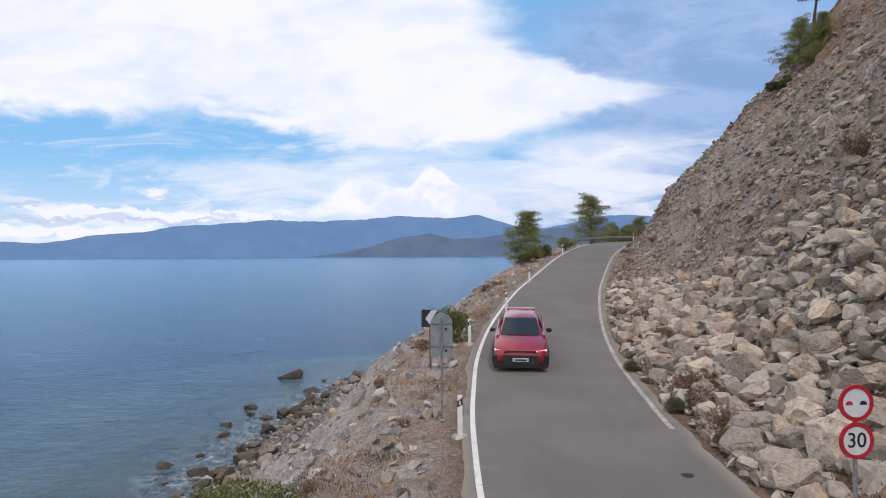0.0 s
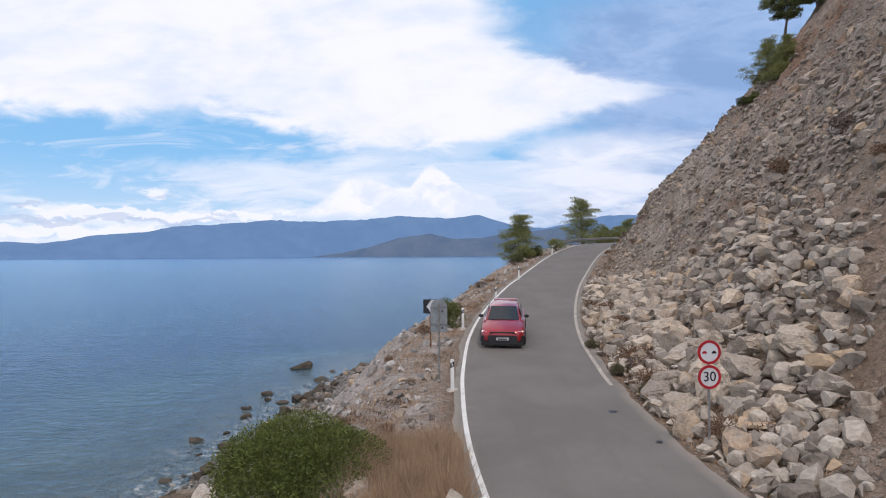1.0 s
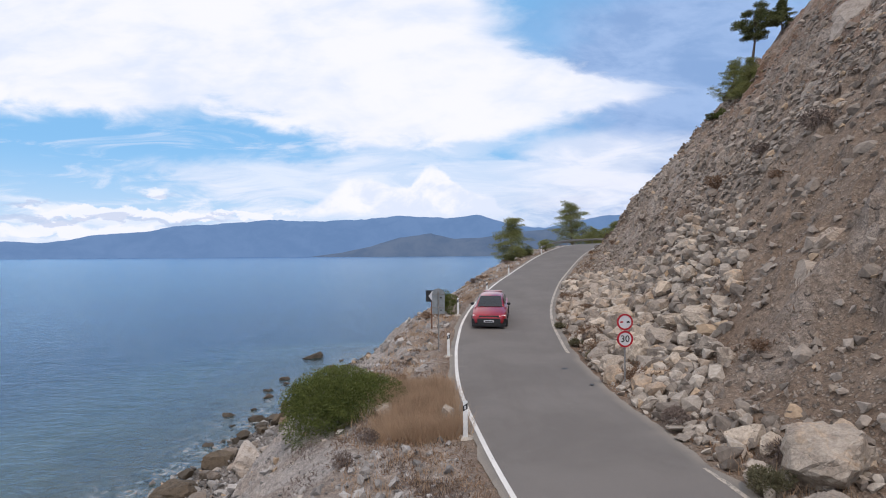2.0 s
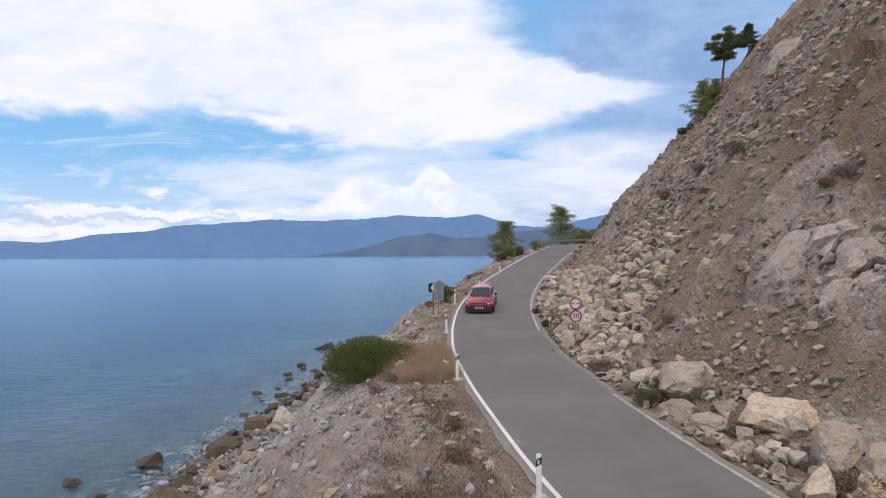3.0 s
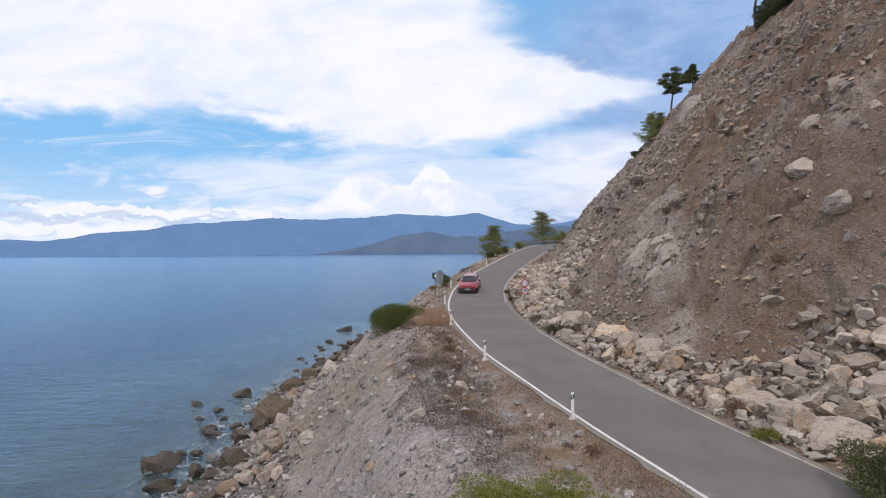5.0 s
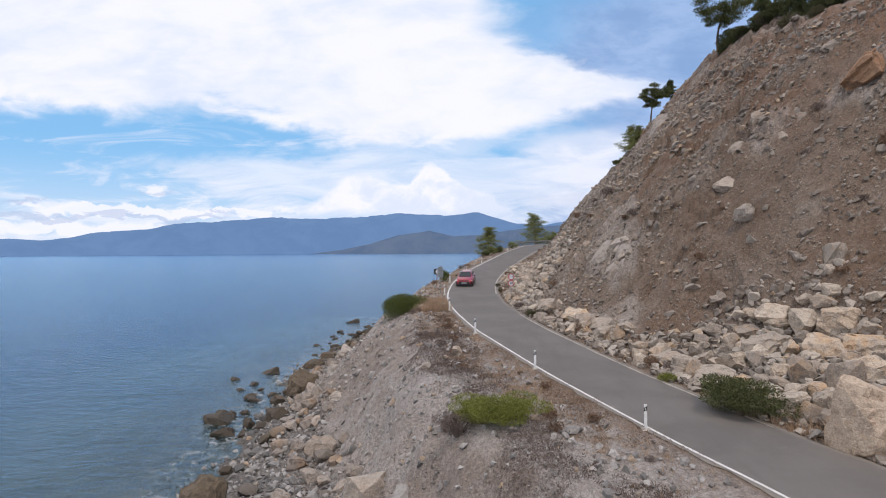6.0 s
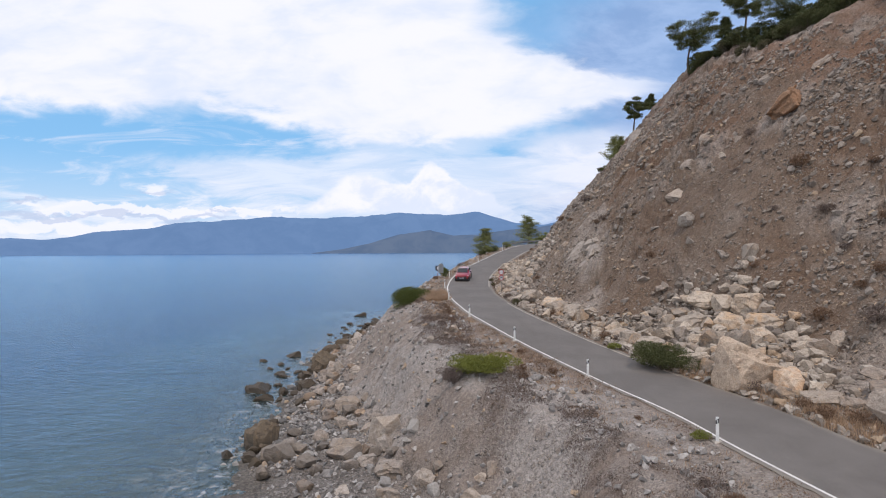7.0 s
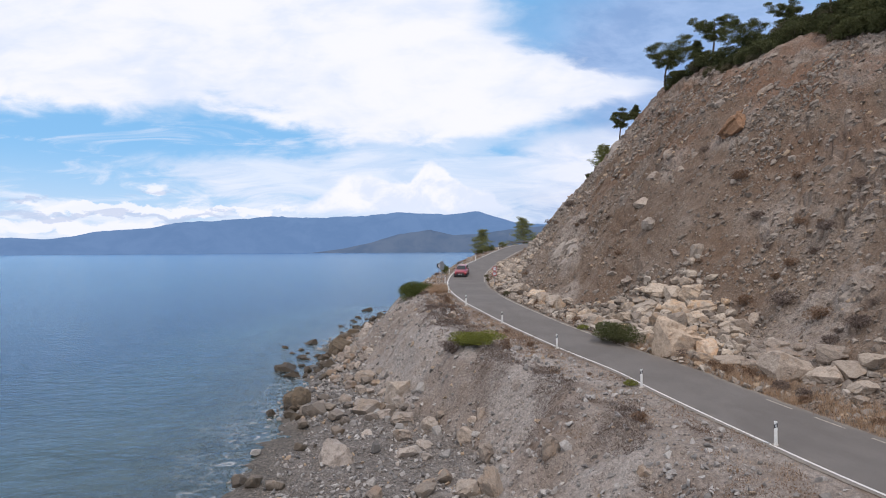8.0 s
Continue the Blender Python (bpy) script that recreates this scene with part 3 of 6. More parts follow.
def land(x, y, rough=True):
    shape = np.shape(x)
    x, y = np.ravel(np.asarray(x, float)), np.ravel(np.asarray(y, float))
    d, zr = beside(x, y)
    # hillside
    k = 1.6
    plane = hill_plane(x, y)
    crest = np.interp(y, [-140, -20, -10, 0, 8, 14, 33, 57, 80], [29, 29.5, 31, 32.3, 33.5, 34.5, 40.5, 42, 42])
    top = crest + np.interp(y, [-30, 0, 18, 30], [0.46, 0.45, 0.36, 0.28]) * (plane - crest) + 0.5 * swells(x, y, 5, 51, 3)
    plane = np.where(plane > crest - 3, np.minimum(plane, top) - 0.6 * np.exp(-((plane - crest) / 3.0) ** 2), plane)
    base = zr + 0.06 * np.maximum(d - HALF, 0) + 1.3 * np.exp(-((x - 18.5) / 3.2) ** 2 - ((y + 18.5) / 6.0) ** 2)
    m = np.maximum(plane, base)
    hill = m + k * 0.35 * np.exp(-((plane - base) / k) ** 2)
    steep = soft(0.3, 3.0, plane - base)
    if rough:
        gully = swells(x * 0.22, y, 3.4, 61, 4, True)
        hill = hill + steep * (0.55 * swells(x, y, 6.0, 31, 3) + 0.42 * gully + 0.20 * swells(x, y, 1.6, 41, 3, True))
        rock = bare_rock(x, y)
        broken = facets(x + 0.35 * y + 0.4 * swells(x, y, 1.0, 48, 2), y - 0.3 * x, 1.5, 47) + 0.5 * facets(x - 0.4 * y, y + 0.3 * x, 0.7, 57)
        hill = hill + steep * (rock * (0.30 + 0.62 * broken) + (1 - rock) * (0.25 + crags(x, y)) * 0.72 * broken)
        hill = hill + 0.05 * soft(0.2, 1.5, d - HALF) * swells(x, y, 0.9, 45, 3)
    # seaward bank: brow, foot and shore line
    brow = np.interp(y, [-140, -60, -46, -37, -31, -24, -15, 0, 7, 15, 20, 26, 33, 41, 48, 56, 63, 72], [34, 15, 11.6, 8.4, 6.0, 1.6, -1.0, -2.3, -2.3, -2.1, -1.3, 0.0, 1.6, 3.6, 5.6, 8.2, 11, 15])
    foot = np.interp(y, [-140, -60, -46, -37, -31, -24, -21, -10, 0, 12, 20, 26, 33, 41, 48, 56, 63, 72], [16, 6, 3.6, 2.4, 2.0, -1.9, -4.4, -7.6, -10.9, -12.0, -10.8, -9.9, -9.0, -7.7, -6.6, -5.0, -2.5, 2])
    sh = shore(y)
    jag = swells(x, y, 4.0, 71, 3) * 0.7
    top_z, foot_z = zr - 0.25, 1.05
    t1 = np.clip((brow + jag - x) / np.maximum(brow - foot, 1), 0, 1)
    slope = top_z + (foot_z - top_z) * (t1 - 0.06 * np.sin(t1 * math.pi * 2))
    t2 = np.clip((foot - x) / np.maximum(foot - sh, 1), 0, 1)
    low = foot_z * (1 - t2) + 0.0 * t2
    bed = -0.18 * np.maximum(sh - x, 0)
    bank = np.where(x > foot, slope, np.where(x > sh, low, bed))
    bank = bank - 0.6 * np.maximum(y - 70, 0)
    far_bank = zr - 0.25 - 0.2 * np.maximum(-d - HALF - 3.5, 0) - 0.6 * np.maximum(-d - HALF - 14, 0)
    wn = soft(60, 70, y) * soft(8, 17, x)
    bank = bank * (1 - wn) + np.minimum(far_bank, 40) * wn
    bank = np.maximum(bank, -13)
    if rough:
        on = soft(0.4, 1.6, -d - HALF)
        bank = bank + on * (0.12 * swells(x, y, 2.2, 81, 4) + 0.06 * swells(x, y, 0.8, 85, 3, True)) + soft(0.05, 0.4, t1) * soft(1, 0.8, t1) * (0.30 * swells(x, y * 1.0 + 0.3 * x, 1.7, 91, 4, True) + 0.16 * facets(x - 0.3 * y, y + 0.4 * x, 1.1, 97))
    z = np.where(d > 0, hill, bank)
    # bed of the road
    a = np.abs(d)
    w = soft(HALF + 0.4, HALF + 1.6, a)
    z = (zr - 0.10 + 0.055 * soft(HALF - 0.5, HALF + 0.1, a)) * (1 - w) + z * w
    return z.reshape(shape)


# ---- end of the land ----
# ---- building helpers ----
def mesh_of(name, verts, faces, mat, smooth=False):
    me = bpy.data.meshes.new(name)
    verts, faces = np.asarray(verts, np.float32), np.asarray(faces, np.int32)
    n = faces.shape[1]
    me.vertices.add(len(verts)), me.loops.add(faces.size), me.polygons.add(len(faces))
    me.vertices.foreach_set("co", verts.ravel())
    me.loops.foreach_set("vertex_index", faces.ravel())
    me.polygons.foreach_set("loop_start", np.arange(0, faces.size, n, dtype=np.int32))
    me.polygons.foreach_set("use_smooth", np.full(len(faces), smooth))
    me.update(calc_edges=True)
    me.validate()
    if mat:
        me.materials.append(mat)
    return me


def grid_faces(nx, ny):
    i = np.arange(nx * ny).reshape(ny, nx)
    return np.stack([i[:-1, :-1], i[:-1, 1:], i[1:, 1:], i[1:, :-1]], -1).reshape(-1, 4)


def add_values(me, name, values):
    me.attributes.new(name, "FLOAT", "POINT").data.foreach_set("value", np.asarray(values, np.float32).ravel())


def part(name, bm, mat, parent=None, label="", smooth=False):
    me = bpy.data.meshes.new(name)
    bmesh.ops.recalc_face_normals(bm, faces=bm.faces)
    for f in bm.faces:
        f.smooth = smooth
    bm.to_mesh(me)
    bm.free()
    me.materials.append(mat)
    ob = new(name, me)
    ob.parent = parent
    return tagged(ob, label) if label else ob


def box(bm, x0, x1, y0, y1, z0, z1, bevel=0.0, m=None):
    r = bmesh.ops.create_cube(bm, size=1.0)
    vs = r["verts"]
    for v in vs:
        v.co = Vector(((x0 + x1) / 2 + v.co.x * (x1 - x0), (y0 + y1) / 2 + v.co.y * (y1 - y0), (z0 + z1) / 2 + v.co.z * (z1 - z0)))
    if bevel:
        es = list({e for v in vs for e in v.link_edges})
        r = bmesh.ops.bevel(bm, geom=es, offset=bevel, segments=2, affect="EDGES")
        vs = list({v for f in r["faces"] for v in f.verts} | {v for v in vs if v.is_valid})
    if m is not None:
        bmesh.ops.transform(bm, matrix=m, verts=[v for v in vs if v.is_valid])
    return bm


def tube(bm, p, q, r0, r1=None, seg=10):
    p, q = Vector(p), Vector(q)
    m = Matrix.Translation((p + q) / 2) @ (q - p).to_track_quat("Z", "Y").to_matrix().to_4x4()
    bmesh.ops.create_cone(bm, cap_ends=True, segments=seg, radius1=r0, radius2=r0 if r1 is None else r1, depth=(q - p).length, matrix=m)
    return bm


def ground_at(x, y):
    return float(land(np.array([x]), np.array([y]))[0])


def thing(name, label, category, at, turn=0.0, group=""):
    ob = new(name)
    ob.matrix_world = pose(*at, 0, 0, turn)
    return tagged(ob, label, category, group)


# ---- ground ----
def spans(*parts):
    out = []
    for a, b, s in parts:
        out.extend(np.arange(a, b - 1e-6, s))
    return np.array(out + [parts[-1][1]])


def build_ground():
    xs = spans((-60, -20, 1.25), (-20, 6, 0.28), (6, 42, 0.21), (42, 90, 1.2), (90, 420, 11))
    ys = spans((-240, -140, 10), (-140, -64, 2), (-64, -38, 0.32), (-38, 42, 0.21), (42, 74, 0.32), (74, 140, 1.2), (140, 480, 10))
    X, Y = np.meshgrid(xs, ys)
    Z = land(X, Y)
    d, _ = beside(X, Y)
    d = d.reshape(X.shape)
    me = mesh_of("ground", np.stack([X, Y, Z], -1).reshape(-1, 3), grid_faces(len(xs), len(ys)), GROUND, True)
    # broken rock keeps its hard edges
    me.polygons.foreach_set("use_smooth", ~(d[:-1, :-1] > HALF + 3.0).ravel())
    verge = soft(0.3, 1.0, -d - HALF) * soft(4.8, 2.6, -d - HALF) * soft(1.5, 3.0, Z) + 0.6 * soft(0.2, 0.8, d - HALF) * soft(4.5, 2.0, d - HALF)
    add_values(me, "verge", np.clip(verge * (0.75 + 0.4 * swells(X, Y, 5, 12, 3)) * (1 - 0.8 * soft(-22, -29, Y) * (d < 0)), 0, 1))
    lay_by = soft(-18, -26, Y) * soft(0.2, 0.6, -d - HALF) * soft(5.5, 3.0, -d - HALF)
    add_values(me, "gravel", np.maximum(soft(0.2, 1.5, -d - HALF) * (0.60 + 0.55 * soft(0.45, -0.1, swells(X, Y, 6, 19, 3))), 0.75 * lay_by))
    add_values(me, "soil", bare_soil(X, Y) * soft(1.0, 3.5, d - HALF))
    add_values(me, "ledge", np.clip(bare_rock(X, Y) + 0.5 * crags(X, Y) * soft(-0.1, 0.5, swells(X, Y, 2.2, 343, 3)) + 0.5 * soft(11, 22, Y) + 0.8 * soft(0, 2, hill_plane(X, Y) - np.interp(Y, [-20, -10, 0, 8, 33], [29.5, 31, 32.3, 33.5, 39.5])), 0, 1) * soft(1.0, 3.0, d - HALF))
    add_values(me, "beach", soft(1.5, 0.8, Z + 0.3 * swells(X, Y, 3, 14, 3)) * soft(-3, 0, -d - HALF))
    tagged(new("ground", me), "steep gravelly hillside and bank of grey-brown earth above the sea", "ground", kind="structure")


def strip(name, left, right, lift, mat, lo, hi, label, across=8, attr=True, wobble=0.0):
    """A ribbon along the road between two distances from its centre line."""
    sel = slice(lo, hi)
    c, s = LINE[sel], SIDE[sel]
    # finer along
    t = np.linspace(0, len(c) - 1, (len(c) - 1) * 4 + 1)
    i = np.arange(len(c))
    cx, cy, cz = (np.interp(t, i, c[:, k]) for k in range(3))
    sx, sy = np.interp(t, i, s[:, 0]), np.interp(t, i, s[:, 1])
    lat = np.linspace(0, 1, across + 1)
    wl, wr = (wobble * swells(cx + k, cy, 1.1, 5 + k, 3) for k in (0, 3))
    off = (left + wl)[:, None] * (1 - lat) + (right + wr)[:, None] * lat
    X, Y = cx[:, None] + sx[:, None] * off, cy[:, None] + sy[:, None] * off
    Z = cz[:, None] + lift - 0.012 * (off / HALF) ** 2 * 1.5
    top = np.stack([X, Y, Z], -1).reshape(-1, 3)
    me = mesh_of(name, top, grid_faces(across + 1, len(cx))[:, ::-1], mat, True)
    if attr:
        a = np.abs(off)
        add_values(me, "edge", soft(HALF - 0.05, HALF + 0.25, a + 0.18 * swells(X, Y, 0.7, 22, 3)))
    return tagged(new(name, me), label, "road", kind="structure")


def build_road():
    strip("road", -HALF - 0.28, HALF + 0.22, 0.0, ASPHALT, 0, None, "narrow worn grey asphalt coast road", 14, True, 0.10)
    strip("road_marking", -HALF - 0.06, -HALF + 0.07, 0.006, WHITE_LINE, 0, None, "worn white edge line on the seaward side", 2, False)
    strip("road_marking", HALF - 0.16, HALF - 0.02, 0.006, FADED_LINE, 212, None, "faded edge line below the rock slope", 2, False)
    strip("road_marking", HALF - 0.14, HALF - 0.02, 0.006, FADED_LINE, 98, 176, "faded edge line below the boulders", 2, False, 0.03)


def build_dashes():
    """Broken white line at the mouth of a lay-by."""
    c = LINE[:, :2] + SIDE * (HALF - 0.3)
    run = np.concatenate([[0], np.cumsum(np.hypot(*np.diff(c, axis=0).T))])
    start = np.interp(-37.4, LINE[:, 1], run)
    for k in range(4):
        s0 = start - 3.0 * k
        V = []
        for s1 in np.linspace(s0, s0 + 1.7, 5):
            x, y, z = (np.interp(s1, run, a) for a in (c[:, 0], c[:, 1], LINE[:, 2]))
            nx, ny = np.interp(s1, run, SIDE[:, 0]), np.interp(s1, run, SIDE[:, 1])
            V += [(x - nx * 0.06, y - ny * 0.06, z - 0.008), (x + nx * 0.06, y + ny * 0.06, z - 0.008)]
        me = mesh_of("road_marking", V, grid_faces(2, 5)[:, ::-1], FADED_LINE)
        tagged(new("road_marking", me), "short white dash at the mouth of a lay-by", "road marking", kind="structure")


def build_sea():
    g = np.array([140, 180, 240, 330, 460, 650, 950, 1400, 2000, 2900, 3900, 4900.0])
    xs = np.concatenate([-g[::-1], spans((-110, -40, 3), (-40, 4, 0.8), (4, 110, 8)), g])
    ys = np.concatenate([-g[::-1], spans((-110, -72, 4), (-72, 90, 0.9), (90, 130, 4)), g])
    X, Y = np.meshgrid(xs, ys)
    near = (np.abs(X) < 120) & (np.abs(Y) < 135)
    depth = np.full(X.shape, 20.0)
    depth[near] = -land(X[near], Y[near])
    me = mesh_of("water", np.stack([X, Y, 0 * X], -1).reshape(-1, 3), grid_faces(len(xs), len(ys)), WATER, True)
    add_values(me, "depth", np.clip(depth, -2, 20))
    ob = tagged(new("water", me), "calm blue-green sea with small ripples", "sea", kind="structure")
    ob.visible_shadow = False


def ridge(name, profile, radius, depth, mat, seed, label, jag):
    """A mountain range on the far shore: bearing (tangent) and height (tangent) of its skyline."""
    px, pz = np.array(profile).T
    t = np.linspace(px[0], px[-1], 420)
    h = np.interp(t, px, pz)
    h = h + jag * swells(t * 40, t * 0, 2.0, seed, 5) * np.minimum(1, h / 0.02)
    az = np.arctan(t)
    rows = np.linspace(0, 1, 26)
    R = radius + depth * rows[:, None] * np.ones_like(t)
    rise = np.where(rows < 0.75, np.sin(rows / 0.75 * math.pi / 2) ** 1.15, 1 - 0.4 * (rows - 0.75) / 0.25)[:, None]
    Z = h * np.cos(az) * (radius + depth * 0.75) * rise
    Z = Z + (Z * 0.018 * swells(t[None, :] * 60 + 0 * R, R / 160, 1.0, seed + 9, 4, True)) * np.sin(rows * math.pi)[:, None]
    Z[0] = -4
    X, Y = np.sin(az) * R, np.cos(az) * R
    me = mesh_of(name, np.stack([X, Y, Z], -1).reshape(-1, 3), grid_faces(len(t), len(rows)), mat, True)
    return tagged(new(name, me), label, "mountains", kind="structure")


def build_mountains():
    def at(*pts):
        return [((x - 784) / 1059, max(453.5 - y, 0) / 1059) for x, y in pts]
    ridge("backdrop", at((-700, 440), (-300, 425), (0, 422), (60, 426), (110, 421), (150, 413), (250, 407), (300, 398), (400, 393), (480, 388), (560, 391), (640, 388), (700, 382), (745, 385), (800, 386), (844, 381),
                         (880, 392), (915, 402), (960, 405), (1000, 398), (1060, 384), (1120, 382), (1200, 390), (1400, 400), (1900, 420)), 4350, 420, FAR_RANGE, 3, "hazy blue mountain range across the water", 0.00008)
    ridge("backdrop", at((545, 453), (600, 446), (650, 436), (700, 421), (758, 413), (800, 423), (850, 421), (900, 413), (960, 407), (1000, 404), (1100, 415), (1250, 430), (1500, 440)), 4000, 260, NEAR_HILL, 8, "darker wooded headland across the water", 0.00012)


# ---- rocks ----
def rock_shape(seed, cuts=9, bevel=0.05, fine=0.0, flat=0.75, near=0.55, far=0.9, corners=18):
    """An angular block broken along planes, one unit to each side in x."""
    rng = np.random.default_rng(seed)
    bm = bmesh.new()
    p = rng.normal(size=(corners, 3))
    p /= (np.abs(p) ** 3).sum(axis=1)[:, None] ** (1 / 3)
    for q in p * rng.uniform(0.82, 1.0, (len(p), 1)):
        bm.verts.new(q)
    got = bmesh.ops.convex_hull(bm, input=bm.verts)
    bmesh.ops.delete(bm, geom=[v for v in bm.verts if not v.link_faces], context="VERTS")
    for _ in range(cuts):
        n = rng.normal(size=3) * np.array([1.0, 1.0, 0.8])
        n /= np.linalg.norm(n)
        reach = max(float(np.dot(n, v.co[:])) for v in bm.verts)
        got = bmesh.ops.bisect_plane(bm, geom=list(bm.verts) + list(bm.edges) + list(bm.faces), plane_co=n * reach * rng.uniform(near, far), plane_no=n, clear_outer=True, dist=1e-5)
        edges = [g for g in got["geom_cut"] if isinstance(g, bmesh.types.BMEdge)]
        if len(edges) > 2:
            bmesh.ops.contextual_create(bm, geom=edges)
    bmesh.ops.remove_doubles(bm, verts=bm.verts, dist=0.02)
    if bevel:
        bmesh.ops.bevel(bm, geom=list(bm.edges), offset=bevel, segments=1, affect="EDGES", clamp_overlap=True)
    bmesh.ops.triangulate(bm, faces=bm.faces)
    for _ in range(5 if fine else 0):
        long = [e for e in bm.edges if e.calc_length() > fine]
        if not long:
            break
        bmesh.ops.subdivide_edges(bm, edges=long, cuts=1)
        bmesh.ops.triangulate(bm, faces=bm.faces)
    bmesh.ops.recalc_face_normals(bm, faces=bm.faces)
    bm.verts.index_update()
    v = np.array([p.co[:] for p in bm.verts])
    f = np.array([[q.index for q in p.verts] for p in bm.faces])
    bm.free()
    if fine:
        k = rng.uniform(0, 50)
        a, b = v[:, 0] + 0.6 * v[:, 2] + k, v[:, 1] - 0.7 * v[:, 2]
        v = v * (1 + 0.11 * facets(a, b, 0.7, seed) + 0.05 * facets(b + k, a, 0.3, seed + 5) + 0.02 * swells(a, b, 0.3, seed + 3, 3))[:, None]
    v = v - 0.5 * (v.max(axis=0) + v.min(axis=0))
    return v / np.abs(v).max(axis=0) * np.array([1.0, rng.uniform(0.68, 0.95), flat * rng.uniform(0.8, 1.15)]), f


BIG = [rock_shape(100 + i, 6, 0.03, 0.17, 0.78) for i in range(14)]
MID = [rock_shape(200 + i, 4, 0.035, 0.5, 0.75, corners=17) for i in range(16)]
MESHES = {}


def rock_ledge(x, y, w, mat, label, rng):
    """A broken ledge: blocks grown together, standing out of the slope."""
    ob = new("rock_ledge")
    tagged(ob, label, "rock ledge", "rock ledges")
    big = w > 2.3
    for i in range(14 if big else 9):
        b = new("block", rock_mesh("big", int(rng.integers(14)), mat) if big and i < 5 else rock_mesh("mid", int(rng.integers(16)), mat))
        b.parent = ob
        k = rng.uniform(0.36, 0.58) if big and i < 5 else rng.uniform(0.24, 0.5)
        b.matrix_basis = pose(rng.uniform(-0.62, 0.62), rng.uniform(-0.62, 0.62), rng.uniform(-0.22, 0.12), rng.uniform(-30, 30), rng.uniform(-40, 40), rng.uniform(0, 360)) @ Matrix.Diagonal((k, k, k * rng.uniform(0.7, 1.3), 1))
    ob.matrix_world = pose(x, y, ground_at(x, y) - 0.11 * w, 0, -40, rng.uniform(-30, 30)) @ Matrix.Diagonal((w * 0.58, w * 0.58, w * 0.50, 1))
    return ob


def rock_mesh(pool, i, mat):
    key = (pool, i, mat.name)
    if key not in MESHES:
        v, f = (BIG if pool == "big" else MID)[i]
        MESHES[key] = mesh_of("boulder", v, f, mat)
    return MESHES[key]


def boulder(x, y, size, rng, mat, label, group, sink=0.25, name="boulder", flat=1.0, z=None, tilt=25, category="boulder"):
    """One stone of that width in metres, bedded a little in the ground."""
    pool = "big" if size > 1.3 else "mid"
    i = int(rng.integers(14 if pool == "big" else 16))
    ob = new(name, rock_mesh(pool, i, mat))
    r = size / 2
    base = ground_at(x, y) if z is None else z
    m = pose(x, y, base + r * (0.62 * flat - sink), rng.uniform(-tilt, tilt), rng.uniform(-tilt, tilt), rng.uniform(0, 360))
    ob.matrix_world = m @ Matrix.Diagonal((r, r * rng.uniform(0.85, 1.15), r * flat * rng.uniform(0.85, 1.2), 1))
    return tagged(ob, label, category, group)


def set_stone(row, rng, mat, label, group, name="boulder", category="boulder", floor=None, sway=1.0):
    """One stone that stands out: x, y, width and height in metres."""
    x, y, w, h = row
    pool, n = ("big", 14) if w > 0.85 else ("mid", 16)
    i = int(rng.integers(n))
    me = rock_mesh(pool, i, mat)
    tall = np.abs((BIG if pool == "big" else MID)[i][0][:, 2]).max()
    ob = new(name, me)
    base = float(land(np.array([x]), np.array([y]), False)[0]) if floor is None else floor
    m = pose(x, y, base + 0.2 * h, sway * rng.uniform(-17, 17), sway * rng.uniform(-19, 19), sway * rng.uniform(-24, 24) + 180 * int(rng.integers(2)))
    ob.matrix_world = m @ Matrix.Diagonal((w * 0.51, w * rng.uniform(0.48, 0.6), h * 0.58 / tall, 1))
    return tagged(ob, label, category, group)


def scatter(n, area, size, keep, rng, gap=0.75, tries=40, taken=()):
    """Stones (x, y, width) in a rectangle, largest first, that do not sit in one another."""
    x0, x1, y0, y1 = area
    widths = np.sort(size(rng, n))[::-1]
    got = np.array(taken, float).reshape(-1, 3)
    first = len(got)
    for w in widths:
        for _ in range(tries):
            x, y = rng.uniform(x0, x1), rng.uniform(y0, y1)
            if rng.random() > keep(x, y, w):
                continue
            if len(got) and (np.hypot(got[:, 0] - x, got[:, 1] - y) < gap * (got[:, 2] + w) / 2).any():
                continue
            got = np.vstack([got, (x, y, w)])
            break
    return got[first:]


def off_road(x, y, right, w, pad=0.45):
    d = beside(np.array([x]), np.array([y]))[0][0]
    return d - HALF - pad - w / 2 if right else -d - HALF - pad - w / 2


# the stones that stand out, as x, y, width and height
CONE_HIGH = [(11.9, 20.0, 1.12, 0.73), (9.2, 30.9, 1.38, 0.92), (9.7, 14.1, 1.16, 0.67), (10.4, 17.2, 1.16, 0.61), (10.7, 15.8, 0.72, 0.48), (10.3, 20.5, 1.31, 0.57), (11.8, 13.4, 0.74, 0.3), (10.9, 11.5, 0.83, 0.4), (11.7, 11.6, 0.52, 0.48),
             (12.2, 14.4, 0.54, 0.54), (12.8, 12.0, 0.65, 0.41), (10.0, 10.4, 1.51, 0.83), (9.4, 12.0, 1.26, 0.65), (9.1, 13.8, 0.88, 0.66), (10.0, 8.5, 0.51, 0.34), (11.1, 8.6, 0.55, 0.34), (6.8, 21.9, 0.71, 0.59), (9.1, 21.5, 1.06, 0.65),
             (7.8, 21.7, 0.77, 0.41), (9.4, 9.5, 0.58, 0.47), (9.2, 8.8, 0.45, 0.31)]
